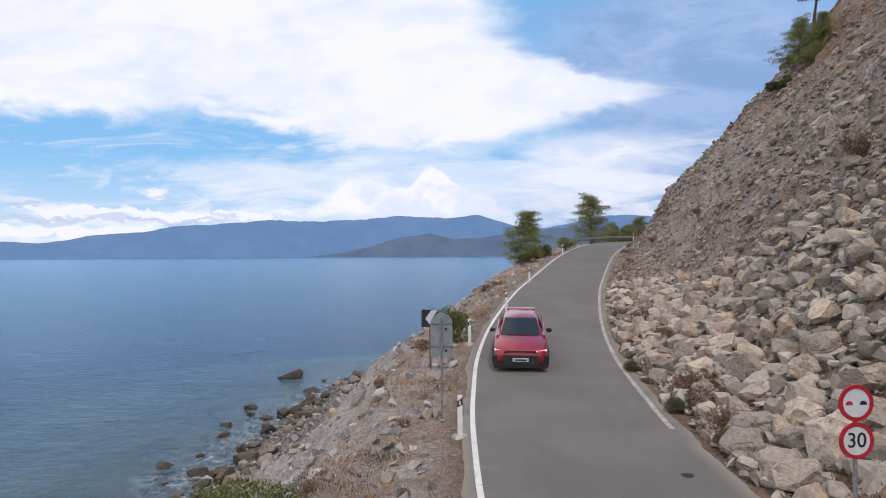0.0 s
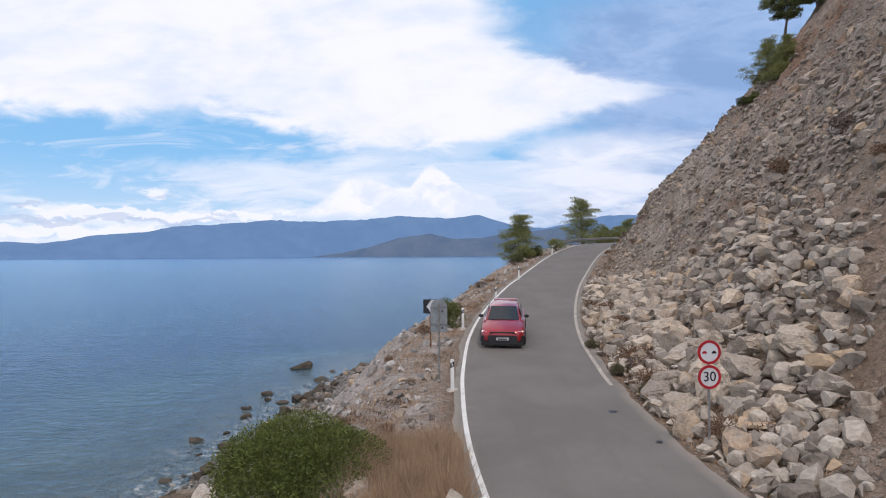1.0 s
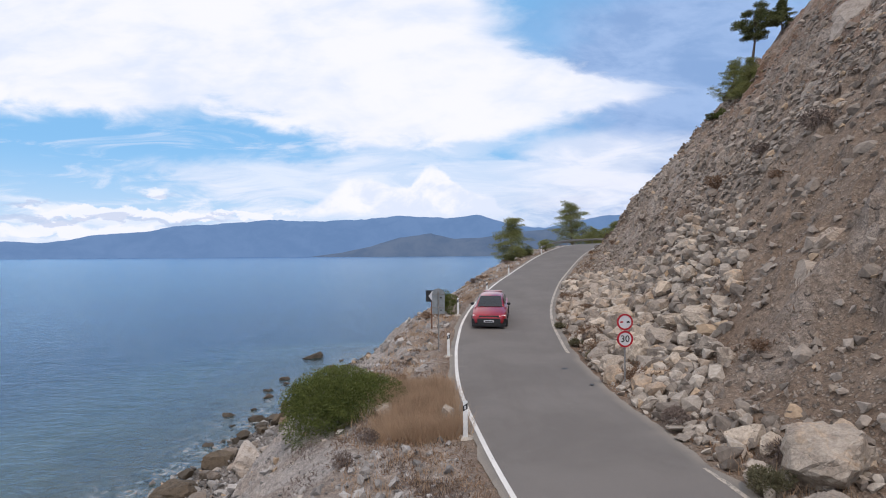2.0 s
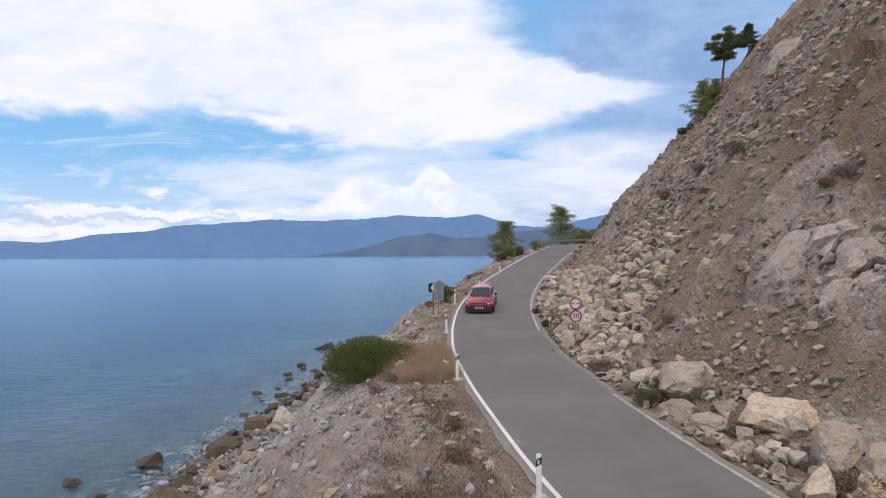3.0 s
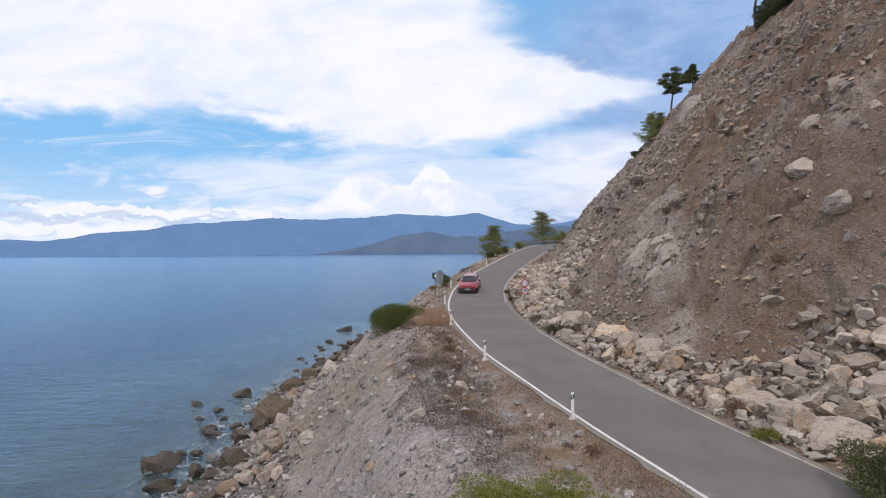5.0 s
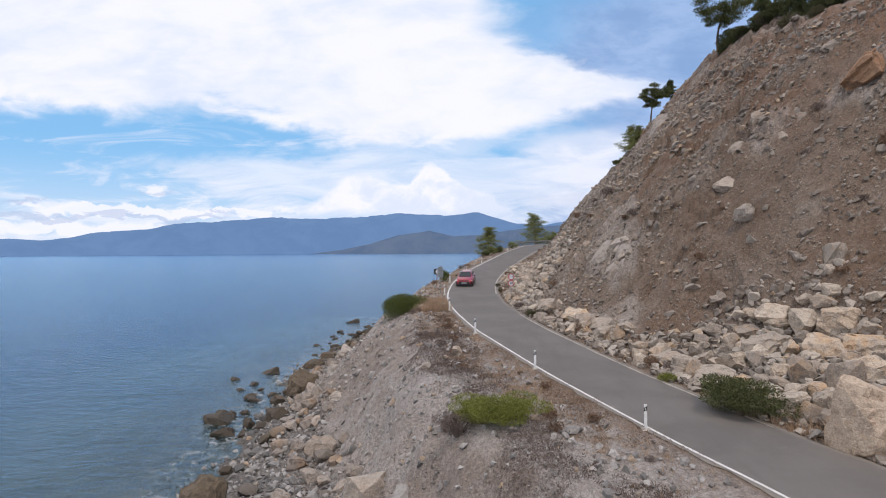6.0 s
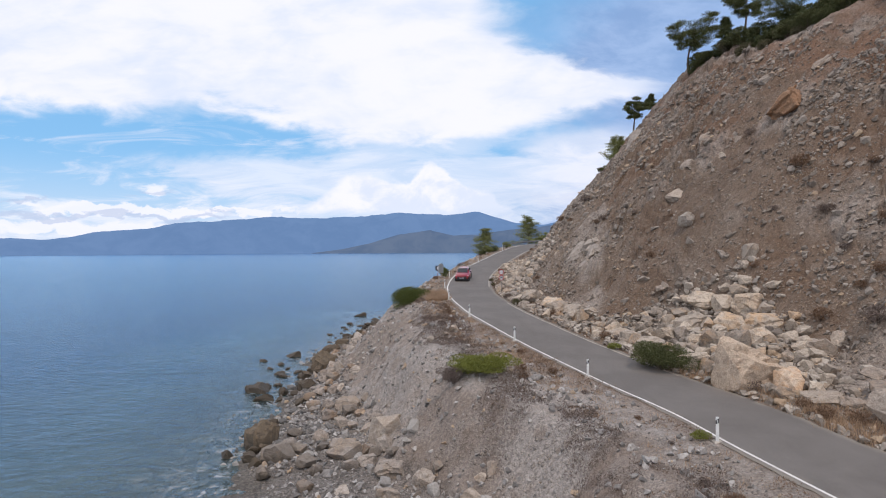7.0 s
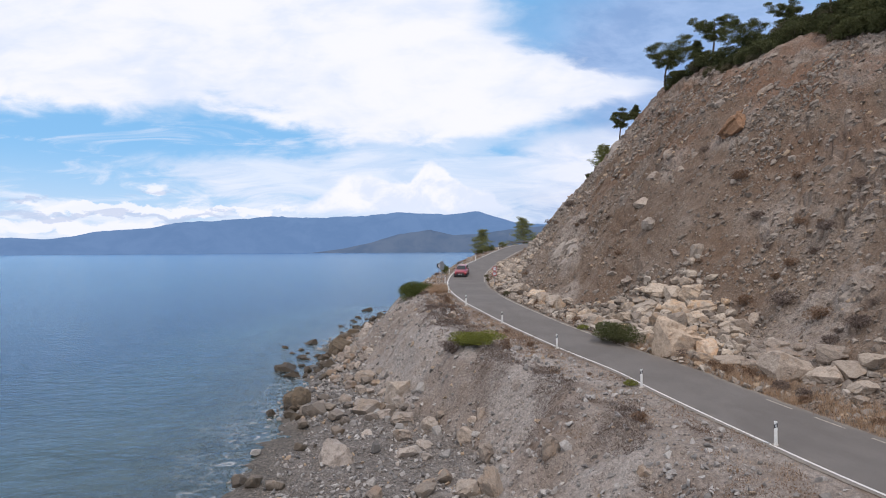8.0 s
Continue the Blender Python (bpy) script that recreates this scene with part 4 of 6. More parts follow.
CONE_LOW = [(8.2, 15.3, 1.03, 0.94), (8.9, 18.1, 0.94, 0.78), (6.9, 15.0, 0.79, 0.65), (8.8, 11.1, 1.48, 0.74), (7.4, 10.2, 0.93, 1.3), (6.8, 12.1, 1.14, 0.82), (6.6, 10.5, 1.02, 0.49), (6.1, 8.8, 0.69, 0.8), (6.8, 8.6, 0.58, 0.38),
            (6.7, 7.4, 0.8, 0.67), (8.2, 10.2, 0.56, 0.45), (8.1, 8.3, 0.68, 0.61), (8.6, 8.1, 0.6, 0.43), (8.9, 7.4, 0.64, 0.38), (9.3, 6.9, 0.69, 0.62), (7.5, 8.3, 1.01, 0.3), (7.9, 6.9, 0.47, 0.28), (8.3, 6.7, 0.34, 0.28)]
FOOT_NORTH = [(7.6, 2.2, 0.91, 0.66), (8.4, 0.1, 2.0, 1.35), (7.5, -1.4, 1.23, 0.79), (8.0, -2.3, 1.27, 0.46), (7.8, -3.3, 0.48, 0.36), (9.8, -2.8, 2.06, 1.11), (9.9, -3.6, 0.71, 0.67), (10.1, -5.1, 1.47, 1.07), (8.1, -4.3, 0.77, 0.46),
              (9.0, -4.7, 0.41, 0.3), (8.7, -6.7, 1.08, 0.88), (9.6, -7.1, 0.89, 0.83), (10.8, -5.2, 0.44, 0.26), (9.8, -5.7, 0.36, 0.29)]
FOOT_SOUTH = [(11.0, -6.5, 1.91, 0.82), (10.5, -8.2, 1.43, 0.87), (11.0, -8.9, 1.3, 1.33), (12.1, -7.8, 1.26, 0.63)]
HEAP_TOP = [(18.9, -12.9, 2.14, 1.04), (18.9, -13.5, 1.47, 0.51), (17.6, -12.9, 1.49, 0.84), (17.2, -15.4, 2.29, 1.15), (19.9, -14.5, 1.67, 1.36), (21.1, -15.6, 2.39, 1.31), (21.6, -17.1, 1.14, 0.85), (21.1, -14.0, 1.13, 0.75), (21.8, -14.1, 1.25, 0.81),
            (22.5, -12.8, 1.5, 1.11), (18.5, -18.1, 1.82, 1.43), (20.9, -18.1, 2.48, 1.27), (19.5, -20.2, 1.53, 0.92), (15.9, -17.0, 0.97, 0.92), (16.6, -14.2, 0.69, 0.81)]
HEAP_FOOT = [(12.5, -13.9, 1.77, 0.82), (11.1, -13.8, 0.89, 0.82), (13.0, -15.4, 1.69, 1.03), (13.6, -17.4, 2.09, 0.79), (15.1, -16.4, 2.04, 1.05), (14.4, -14.7, 0.92, 0.92), (15.7, -14.1, 0.94, 0.69), (16.5, -19.9, 1.14, 1.3), (17.4, -21.4, 1.71, 1.47),
             (14.6, -21.7, 2.08, 0.92), (15.9, -22.6, 1.17, 1.07), (15.4, -23.9, 1.1, 0.88), (16.0, -19.1, 1.06, 0.9)]
BLOCK = [(16.1, -25.4, 3.32, 3.08), (17.3, -26.9, 1.34, 1.64)]
SOUTH = [(18.2, -28.3, 1.86, 0.72), (19.2, -29.1, 1.4, 0.56), (21.7, -22.5, 1.82, 1.07), (22.7, -22.8, 0.98, 0.9), (20.2, -31.5, 3.28, 1.77), (21.2, -28.5, 2.13, 0.78), (23.2, -30.8, 2.34, 1.07), (21.2, -32.9, 2.2, 1.13), (22.5, -33.3, 1.86, 0.93),
         (23.7, -33.3, 1.87, 0.81), (22.2, -26.4, 1.5, 0.53), (22.8, -28.0, 0.87, 0.51), (25.3, -23.7, 1.52, 1.04), (26.3, -23.2, 1.62, 0.73), (26.2, -18.0, 1.0, 0.73), (24.9, -15.8, 1.14, 0.48), (21.6, -35.6, 1.45, 0.75)]
SHORE_SOUTH = [(-17.1, -1.3, 2.94, 1.84), (-15.6, -4.6, 1.98, 1.05), (-14.2, -5.0, 1.39, 0.81), (-12.0, -17.6, 2.39, 2.21), (-9.9, -20.8, 2.23, 1.46), (-12.8, 6.5, 3.02, 1.92), (-13.0, -1.4, 1.59, 0.98), (-7.2, -12.1, 1.84, 1.33), (-3.6, -20.2, 2.35, 1.74),
               (-5.8, -21.3, 2.13, 1.36), (-2.9, -24.8, 1.8, 1.02), (-4.3, -23.0, 1.23, 0.74), (-3.4, -21.5, 1.27, 0.93), (-1.0, -26.3, 1.21, 0.98), (-2.6, -27.8, 1.24, 0.94), (-1.2, -29.7, 1.04, 0.55), (-2.2, -30.7, 1.55, 0.67), (-6.4, -30.8, 2.15, 1.74),
               (-9.2, -28.1, 0.79, 0.5), (-1.0, -31.7, 0.72, 0.46), (-5.1, -26.5, 0.9, 0.45)]
SHORE_NORTH = [(-13.9, 18.0, 2.72, 1.26), (-13.5, 22.4, 1.79, 1.26), (-10.7, 20.4, 2.44, 1.62), (-9.6, 4.6, 1.22, 1.29), (-14.0, 11.5, 1.69, 0.85), (-9.6, -1.0, 1.22, 1.22), (-7.7, -3.5, 1.41, 0.85), (-9.3, 7.8, 1.4, 0.54), (-8.6, -0.7, 0.74, 0.49),
               (-10.5, -1.0, 1.04, 1.04), (-7.6, -5.1, 0.64, 0.37), (-12.4, 35.3, 1.56, 0.78), (-12.4, -2.1, 1.36, 1.18), (-16.1, 0.8, 1.1, 0.97)]
BANK = [(2.3, -28.7, 0.57, 0.78), (1.8, -28.8, 0.57, 0.49), (1.3, -29.6, 1.04, 0.97), (2.4, -32.9, 0.88, 1.45), (5.2, -37.4, 0.98, 1.47), (2.3, -37.2, 1.26, 1.65), (1.2, -37.3, 1.37, 0.99), (-0.0, -34.3, 0.66, 0.3), (8.1, -42.2, 0.68, 0.54)]
SEA = [(-18.8, 16.9, 2.28, 1.04), (-18.5, 11.3, 1.1, 0.51), (-17.3, 5.9, 1.34, 0.67), (-15.5, 6.9, 1.14, 0.53), (-17.0, 44.3, 1.03, 0.59), (-16.9, 62.6, 2.72, 1.09), (-12.8, 55.2, 2.1, 0.9), (-12.2, 50.6, 1.7, 0.8), (-16.3, 41.7, 1.1, 0.5),
       (-13.2, 40.0, 0.8, 0.5), (-16.5, 5.0, 1.5, 0.5)]
CLIFF = [(23.6, 22.5, 1.5, 2.8), (25.7, 21.5, 2.8, 1.6), (24.9, 22.2, 2.0, 1.5), (22.8, 13.1, 1.9, 1.0), (20.4, 12.1, 1.4, 0.8), (26.2, 34.5, 2.1, 2.1), (34.1, 37.1, 3.3, 2.7), (21.9, 21.9, 2.0, 1.6), (25.8, 18.6, 2.2, 1.1),
         (21.1, 8.9, 1.4, 0.8), (19.4, 14.0, 1.3, 0.9), (23.2, 33.6, 2.0, 1.8), (24.1, 24.7, 2.6, 2.0), (29.0, 37.4, 2.7, 1.8), (22.2, 29.5, 2.2, 1.5), (22.3, 24.5, 2.3, 1.2)]
CRAG = [(25.5, 0.0, 3.0, 2.4), (26.1, -3.0, 2.3, 1.9), (24.8, -3.2, 1.9, 0.7), (27.1, 26.3, 4.0, 2.1), (23.5, 8.9, 2.3, 1.4), (22.9, -0.7, 1.9, 1.5), (21.4, -2.6, 2.3, 1.3), (25.2, -15.8, 1.4, 0.6), (21.4, -11.4, 1.9, 1.5), (22.9, -13.4, 1.3, 1.1)]
SLAB = [(13.2, 2.5, 1.84, 2.87), (14.4, 2.2, 1.67, 1.52), (14.3, 0.2, 1.4, 1.31), (13.9, -1.3, 1.98, 0.79), (13.3, -0.3, 1.28, 0.69)]
OUTCROP = [(13.2, 7.4, 1.33, 1.15), (12.1, 7.0, 1.79, 1.25), (14.8, -0.5, 0.77, 0.36), (15.3, -2.4, 0.8, 0.5)]
LEDGES = [(30.9, -4.4, 1.9, 1), (22.2, -12.7, 1.6, 0), (17.0, -9.6, 1.7, 0),
          (28.0, 19.0, 2.6, 0), (34.0, -3.5, 2.4, 0), (30.8, 0.0, 2.0, 0), (37.5, -8.0, 2.4, 1), (25.5, 36.0, 2.6, 0), (28.5, 14.0, 2.2, 0), (21.0, 31.0, 2.4, 0)]


def cone_top(y):
    """How far up the slope the rock-fall cone reaches."""
    return np.interp(y, [5.0, 5.8, 6.8, 8.4, 10, 12.3, 18, 22, 25, 31, 35], [0.05, 0.7, 1.2, 2.1, 3.3, 5.3, 6.0, 4.2, 2.5, 1.3, 0.05])


def heap_top(y):
    """The same for the heap lower down the road."""
    return np.interp(y, [-29, -27, -22, -18.8, -15, -12.5, -11, -9.5], [0.05, 0.5, 1.6, 2.8, 4.8, 6.4, 4.0, 0.05])


def build_boulders():
    rng = np.random.default_rng(7)
    power = lambda lo, hi, p: (lambda r, n: lo + (hi - lo) * r.random(n) ** p)
    small = []

    def lay(rows, mat, label, group, sink, single, name="boulder", category="boulder"):
        for x, y, w in rows:
            if w >= single:
                sea_worn = mat is SHORE_ROCK and x < shore(y) + 1.6 and y > -24
                boulder(x, y, w, rng, BROWN_ROCK if sea_worn else mat, "dark brown boulder at the edge of the sea" if sea_worn else label, group, sink, name, category=category)
            else:
                small.append((x, y, w, mat.name))

    def stand(rows, mat, label, group, name="boulder", category="boulder"):
        for r in rows:
            sea_worn = mat is SHORE_ROCK and r[0] < shore(r[1]) + 1.2 + 0.4 * r[2]
            dry = mat is SHORE_ROCK and r[0] > shore(r[1]) + 3.5
            set_stone(r, rng, BROWN_ROCK if sea_worn else LEDGE_ROCK if dry else mat, "dark brown boulder at the edge of the sea" if sea_worn else "pale grey boulder above the shore" if dry else label, group, name, category)
        return [(r[0], r[1], r[2]) for r in rows]

    # rock-fall cone beside the two round signs
    def cone(x, y, w):
        s = off_road(x, y, True, w, 0.35)
        if s < 0:
            return 0
        up = land(np.array([x]), np.array([y]), False)[0] - beside(np.array([x]), np.array([y]))[1][0]
        return soft(1.05, 0.8, up / cone_top(y)) * (1.0 if w < 0.55 else soft(5.5, 2.5, up))
    text, group = "angular pale limestone boulder in a rock-fall cone", "rock-fall boulders"
    fixed = stand(CONE_HIGH, PALE_ROCK, text, group) + stand(CONE_LOW, PALE_ROCK, text, group)
    lay(scatter(760, (5.5, 17, 3, 36), power(0.26, 0.95, 1.9), cone, rng, 0.62, taken=fixed), PALE_ROCK, text, group, 0.12, 0.74)

    # row along the foot of the hill
    def row(x, y, w):
        s = off_road(x, y, True, w, 0.5)
        return 0 if s < 0 else soft(2.4, 0.7, s) * (0.75 + 0.25 * math.sin(y * 0.9))
    text, group = "pale limestone boulder at the foot of the hillside", "roadside boulders"
    fixed = stand(FOOT_NORTH, PALE_ROCK, text, group) + stand(FOOT_SOUTH, PALE_ROCK, text, group)
    lay(scatter(90, (5.5, 17, -14, 5), power(0.22, 0.7, 1.8), row, rng, 0.8, taken=fixed), PALE_ROCK, text, group, 0.2, 0.62)

    # large heap lower down the road
    def heap(x, y, w):
        s = off_road(x, y, True, w, 0.6)
        up = land(np.array([x]), np.array([y]), False)[0] - beside(np.array([x]), np.array([y]))[1][0]
        return 0 if s < 0 else soft(1.05, 0.75, up / heap_top(y)) * (1 if w < 0.7 else soft(4, 2, up))
    for r, text in zip(BLOCK, ("huge cream and orange limestone block beside the road", "tall tan block leaning on a huge limestone block")):
        set_stone(r, rng, CREAM_ROCK, text, "heaped boulders")
    text, group = "large pale limestone boulder in a heap below the hillside", "heaped boulders"
    fixed = stand(HEAP_TOP, PALE_ROCK, text, group) + stand(HEAP_FOOT, PALE_ROCK, text, group) + [r[:3] for r in BLOCK]
    lay(scatter(260, (10, 25, -30, -11), power(0.26, 1.1, 1.7), heap, rng, 0.66, taken=fixed), PALE_ROCK, text, group, 0.14, 0.78)

    set_stone((29.6, -5.9, 3.7, 2.2), rng, RUST_ROCK, "large rust-orange block bedded in the upper slope", "hillside boulders", sway=0.25)
    boulder(20.2, -7.6, 1.5, rng, LEDGE_ROCK, "single pale grey boulder on the brown slope", "hillside boulders", 0.1)

    def south(x, y, w):
        s = off_road(x, y, True, w, 2.0)
        return 0 if s < 0 else soft(6, 1.5, s)
    text, group = "grey-brown boulder at the roadside below the hill", "roadside boulders"
    fixed = stand(SOUTH, GREY_ROCK, text, group)
    lay(scatter(70, (17, 32, -62, -24), power(0.25, 1.0, 1.8), south, rng, 0.8, taken=fixed), GREY_ROCK, text, group, 0.25, 0.7)

    # shore
    def beach(x, y, w):
        z = land(np.array([x]), np.array([y]), False)[0]
        return soft(-0.35, 0.25, z) * soft(2.9, 0.9, z) * (0.10 if y < -24 else 1.0)
    text, group = "weathered grey-brown boulder on the shore", "shore boulders"
    fixed = stand(SHORE_SOUTH, SHORE_ROCK, text, group, "shore_rock", "shore rock") + stand(SHORE_NORTH, SHORE_ROCK, text, group, "shore_rock", "shore rock")
    fixed += stand(BANK, GREY_ROCK, "pale grey block sticking out of the eroded bank", "bank boulders")
    for r in SEA:
        set_stone(r, rng, BROWN_ROCK, "brown rock standing in the shallow sea", "rocks in the water", "shore_rock", "shore rock", -0.3 * r[3])
    lay(scatter(520, (-18, 4, -45, 62), power(0.28, 1.25, 1.9), beach, rng, 0.72, taken=fixed), SHORE_ROCK, text, group, 0.25, 0.8, "shore_rock", "shore rock")

    def awash(x, y, w):
        z = land(np.array([x]), np.array([y]), False)[0]
        return soft(-1.5, -0.4, z) * soft(0.1, -0.2, z)
    for x, y, w in scatter(14, (-23, -8, -8, 62), power(0.5, 1.3, 1.6), awash, rng, 1.2, taken=[r[:3] for r in SEA]):
        boulder(x, y, w, rng, BROWN_ROCK, "low brown rock awash in the shallows", "rocks in the water", 0.0, "shore_rock", 0.7, -0.24 * w, 12, "shore rock")
    # fractured slab in the brown hillside: blocks grown together
    slab = new("rock_ledge")
    tagged(slab, "pale grey fractured rock slab in the brown hillside", "rock ledge", "rock ledges")
    for x, y, w, h in SLAB:
        for k in range(4):
            sx, sy, sz = (0.0, 0.0, 0.0) if k == 0 else (rng.uniform(-0.35, 0.35) * w, rng.uniform(-0.3, 0.3) * w, rng.uniform(-0.3, 0.3) * h)
            size = 1.0 if k == 0 else rng.uniform(0.45, 0.7)
            b = new("block", rock_mesh("big", int(rng.integers(14)), LEDGE_ROCK))
            b.parent = slab
            b.matrix_basis = pose(x + sx, y + sy, float(land(np.array([x + sx]), np.array([y + sy]), False)[0]) + 0.1 * h + 0.3 * sz, rng.uniform(-10, 10), -50 + rng.uniform(-8, 8), rng.uniform(-18, 18)) @ Matrix.Diagonal((size * max(w, h) * 0.62, size * w * 0.66, size * w * 0.42, 1))
    for x, y, w, h in CLIFF + CRAG:
        ob = new("rock_slab", rock_mesh("big", int(rng.integers(14)), GREY_ROCK if (x + y) % 2 < 1.2 else LEDGE_ROCK))
        ob.matrix_world = pose(x, y, float(land(np.array([x]), np.array([y]), False)[0]) - 0.08 * h, rng.uniform(-14, 14), -42 + rng.uniform(-16, 16), rng.uniform(-30, 30)) @ Matrix.Diagonal((max(w, h) * 0.52, w * 0.5, w * rng.uniform(0.3, 0.42), 1))
        tagged(ob, "grey rock slab bedded in the steep upper slope", "rock slab", "rock slabs in the slope")
    stand(OUTCROP, GREY_ROCK, "grey block bedded in the brown hillside", "hillside boulders")
    for x, y, w, rust in LEDGES:
        rock_ledge(x, y, w, (GREY_ROCK, RUST_ROCK, LEDGE_ROCK)[rust], ("grey rock ledge sticking out of the hillside", "rust-stained rock ledge in the hillside", "pale grey fractured rock slab in the brown hillside")[rust], rng)
    for name, mat, label in (("fallen_rocks", PALE_ROCK, "smaller broken rocks among the boulders"), ("beach_rocks", SHORE_ROCK, "smaller rocks along the shore")):
        rows = np.array([r[:3] for r in small if (r[3] == SHORE_ROCK.name) == (mat is SHORE_ROCK)])
        p = np.stack([rows[:, 0], rows[:, 1], land(rows[:, 0], rows[:, 1])], -1)
        rubble(name, p, rows[:, 2], SCREE if mat is PALE_ROCK else BEACH_STONE, label, 91, 3, 0.1)


def rubble(name, pts, widths, mat, label, seed, detail=1, sink=0.2, lean=0.0, strata=False):
    """Loose stones too many to count, as one mesh."""
    rng = np.random.default_rng(seed)
    kinds = [rock_shape(seed + i, (1, 2, 4)[detail - 1], 0.05 if detail > 2 else 0.0, 0.0, 0.74, 0.55, 0.85, (8, 13, 18)[detail - 1]) for i in range(10)]
    a = rng.uniform(0, 2 * math.pi, len(pts))
    b = rng.uniform(-0.5, 0.5, len(pts))
    wide = np.array([0.7, 1.35, 0.75]) if strata else np.ones(3)
    a = rng.normal(size=len(pts)) * 0.35 + 0.25 if strata else a
    which = rng.integers(len(kinds), size=len(pts))
    V, Fc, first = [], [], 0
    cl, sl = math.cos(lean), math.sin(lean)
    for k, (v, f) in enumerate(kinds):
        s = np.flatnonzero(which == k)
        r = widths[s][:, None] / 2
        x, y, z = (v[None, :, i] * r * wide[i] * rng.uniform(0.75, 1.25, (len(s), 1)) for i in range(3))
        cb, sb = np.cos(b[s])[:, None], np.sin(b[s])[:, None]
        x, z = x * cb - z * sb, x * sb + z * cb
        ca, sa = np.cos(a[s])[:, None], np.sin(a[s])[:, None]
        x, y = x * ca - y * sa, x * sa + y * ca
        z = z + r * (0.62 - sink) * 0.7
        V.append((np.stack([x * cl - z * sl, y, x * sl + z * cl], -1) + pts[s][:, None, :]).reshape(-1, 3))
        Fc.append((f[None] + first + (np.arange(len(s)) * len(v))[:, None, None]).reshape(-1, 3))
        first += len(s) * len(v)
    me = mesh_of(name, np.concatenate(V), np.concatenate(Fc), mat)
    return tagged(new(name, me), label, "stones", kind="stuff")


def sow(n, area, weight, rng):
    x0, x1, y0, y1 = area
    x, y = rng.uniform(x0, x1, n), rng.uniform(y0, y1, n)
    d, zr = beside(x, y)
    z = land(x, y)
    keep = rng.random(n) < weight(x, y, z, d, zr)
    return np.stack([x, y, z], -1)[keep]


def build_rubble():
    rng = np.random.default_rng(21)

    def slope(x, y, z, d, zr):
        band = 0.5 + 0.5 * swells(x * 0.3 + 0.15 * y, y, 4.5, 301, 4)
        return np.where((d > HALF + 0.6) & (z < 34), np.clip((0.16 + 0.84 * soft(0.34, 0.9, band)) * (1 - 0.86 * bare_soil(x, y)) + 0.12 * soft(2.5, 0.8, z - zr), 0, 1), 0)
    p = sow(170000, (6, 46, -52, 66), slope, rng)
    rubble("slope_stones", p, 0.08 + 0.30 * rng.random(len(p)) ** 2.6, SLOPE_STONE, "loose grey and cream stones strewn over the hillside", 31, 1, 0.1, 0.75)
    p = sow(6500, (7, 44, -45, 60), slope, rng)
    rubble("slope_rocks", p, 0.26 + 0.5 * rng.random(len(p)) ** 2.5, HILL_STONE, "broken rocks lying on the hillside", 41, 2, 0.35, 0.75)

    def high(x, y, z, d, zr):
        return np.where((d > HALF + 3) & (z < 33) & (z > 13), soft(0.35, 0.9, 0.5 + 0.5 * swells(x * 0.5 + 0.2 * y, y, 5.0, 371, 3)) * (0.25 + 0.75 * soft(14, 24, z)) * (1 - 0.8 * bare_soil(x, y)), 0)
    p = sow(9000, (12, 42, -25, 55), high, rng)
    rubble("hillside_rocks", p, 0.2 + 0.55 * rng.random(len(p)) ** 2.8, HILL_STONE, "broken rocks sticking out of the upper hillside", 45, 2, 0.5, 0.75)

    def outcrop(x, y, z, d, zr):
        return np.where((d > HALF + 3.5) & (z < 37), soft(0.15, 0.8, crags(x, y)) * (0.3 + 0.7 * soft(-0.1, 0.5, swells(x, y, 2.2, 343, 3))) * (1 - 0.6 * bare_soil(x, y)), 0)
    p = sow(10000, (9, 46, -30, 60), outcrop, rng)
    rubble("outcropping_rocks", p, 0.26 + 0.62 * rng.random(len(p)) ** 2.4, HILL_STONE, "layers of broken rock showing through the hillside", 47, 2, 0.66, 0.75, True)

    def fan(x, y, z, d, zr):
        up = z - zr
        a = soft(1.05, 0.75, up / cone_top(y))
        b = soft(1.1, 0.7, up / heap_top(y))
        c = 0.4 * soft(-14, -10, y) * soft(5, 3, y) * soft(1.0, 0.3, up)
        e = 0.35 * soft(0.1, 0.6, swells(x, y, 3.0, 351, 3)) * soft(-36, -30, y) * soft(-17, -20, y) * soft(4, 1.5, up)
        return np.where(d > HALF + 0.35, np.clip(a + b + c + e, 0, 1), 0)
    p = sow(19000, (5.5, 29, -34, 34), fan, rng)
    rubble("fallen_stones", p, 0.14 + 0.46 * rng.random(len(p)) ** 1.9, SCREE, "pale broken stones between the boulders", 51, 1, 0.0)

    def bank(x, y, z, d, zr):
        return np.where((d < -HALF - 0.7) & (z > 0.2), np.clip(0.18 + 0.5 * soft(0.3, 0.9, 0.5 + 0.5 * swells(x, y, 3, 311, 3)) + 0.3 * soft(2.5, 1.0, z), 0, 1), 0)
    p = sow(52000, (-17, 14, -58, 60), bank, rng)
    rubble("bank_stones", p, 0.08 + 0.30 * rng.random(len(p)) ** 2.8, BANK_STONE, "small grey stones scattered over the seaward bank", 61, 1, 0.1, 0.5)

    p = sow(900, (-12, 12, -50, 55), bank, rng)
    rubble("bank_rocks", p, (0.2 + 0.5 * rng.random(len(p)) ** 2.2) * np.where((p[:, 1] < -24) & (p[:, 2] < 1.2), 0.3, 1.0), BANK_STONE, "rocks lying on the seaward bank", 65, 2, 0.3)

    def strand(x, y, z, d, zr):
        return np.where((z < 1.6) & (z > -0.7) & (d < 0), 0.9, 0)
    p = sow(12000, (-18, 4, -58, 62), strand, rng)
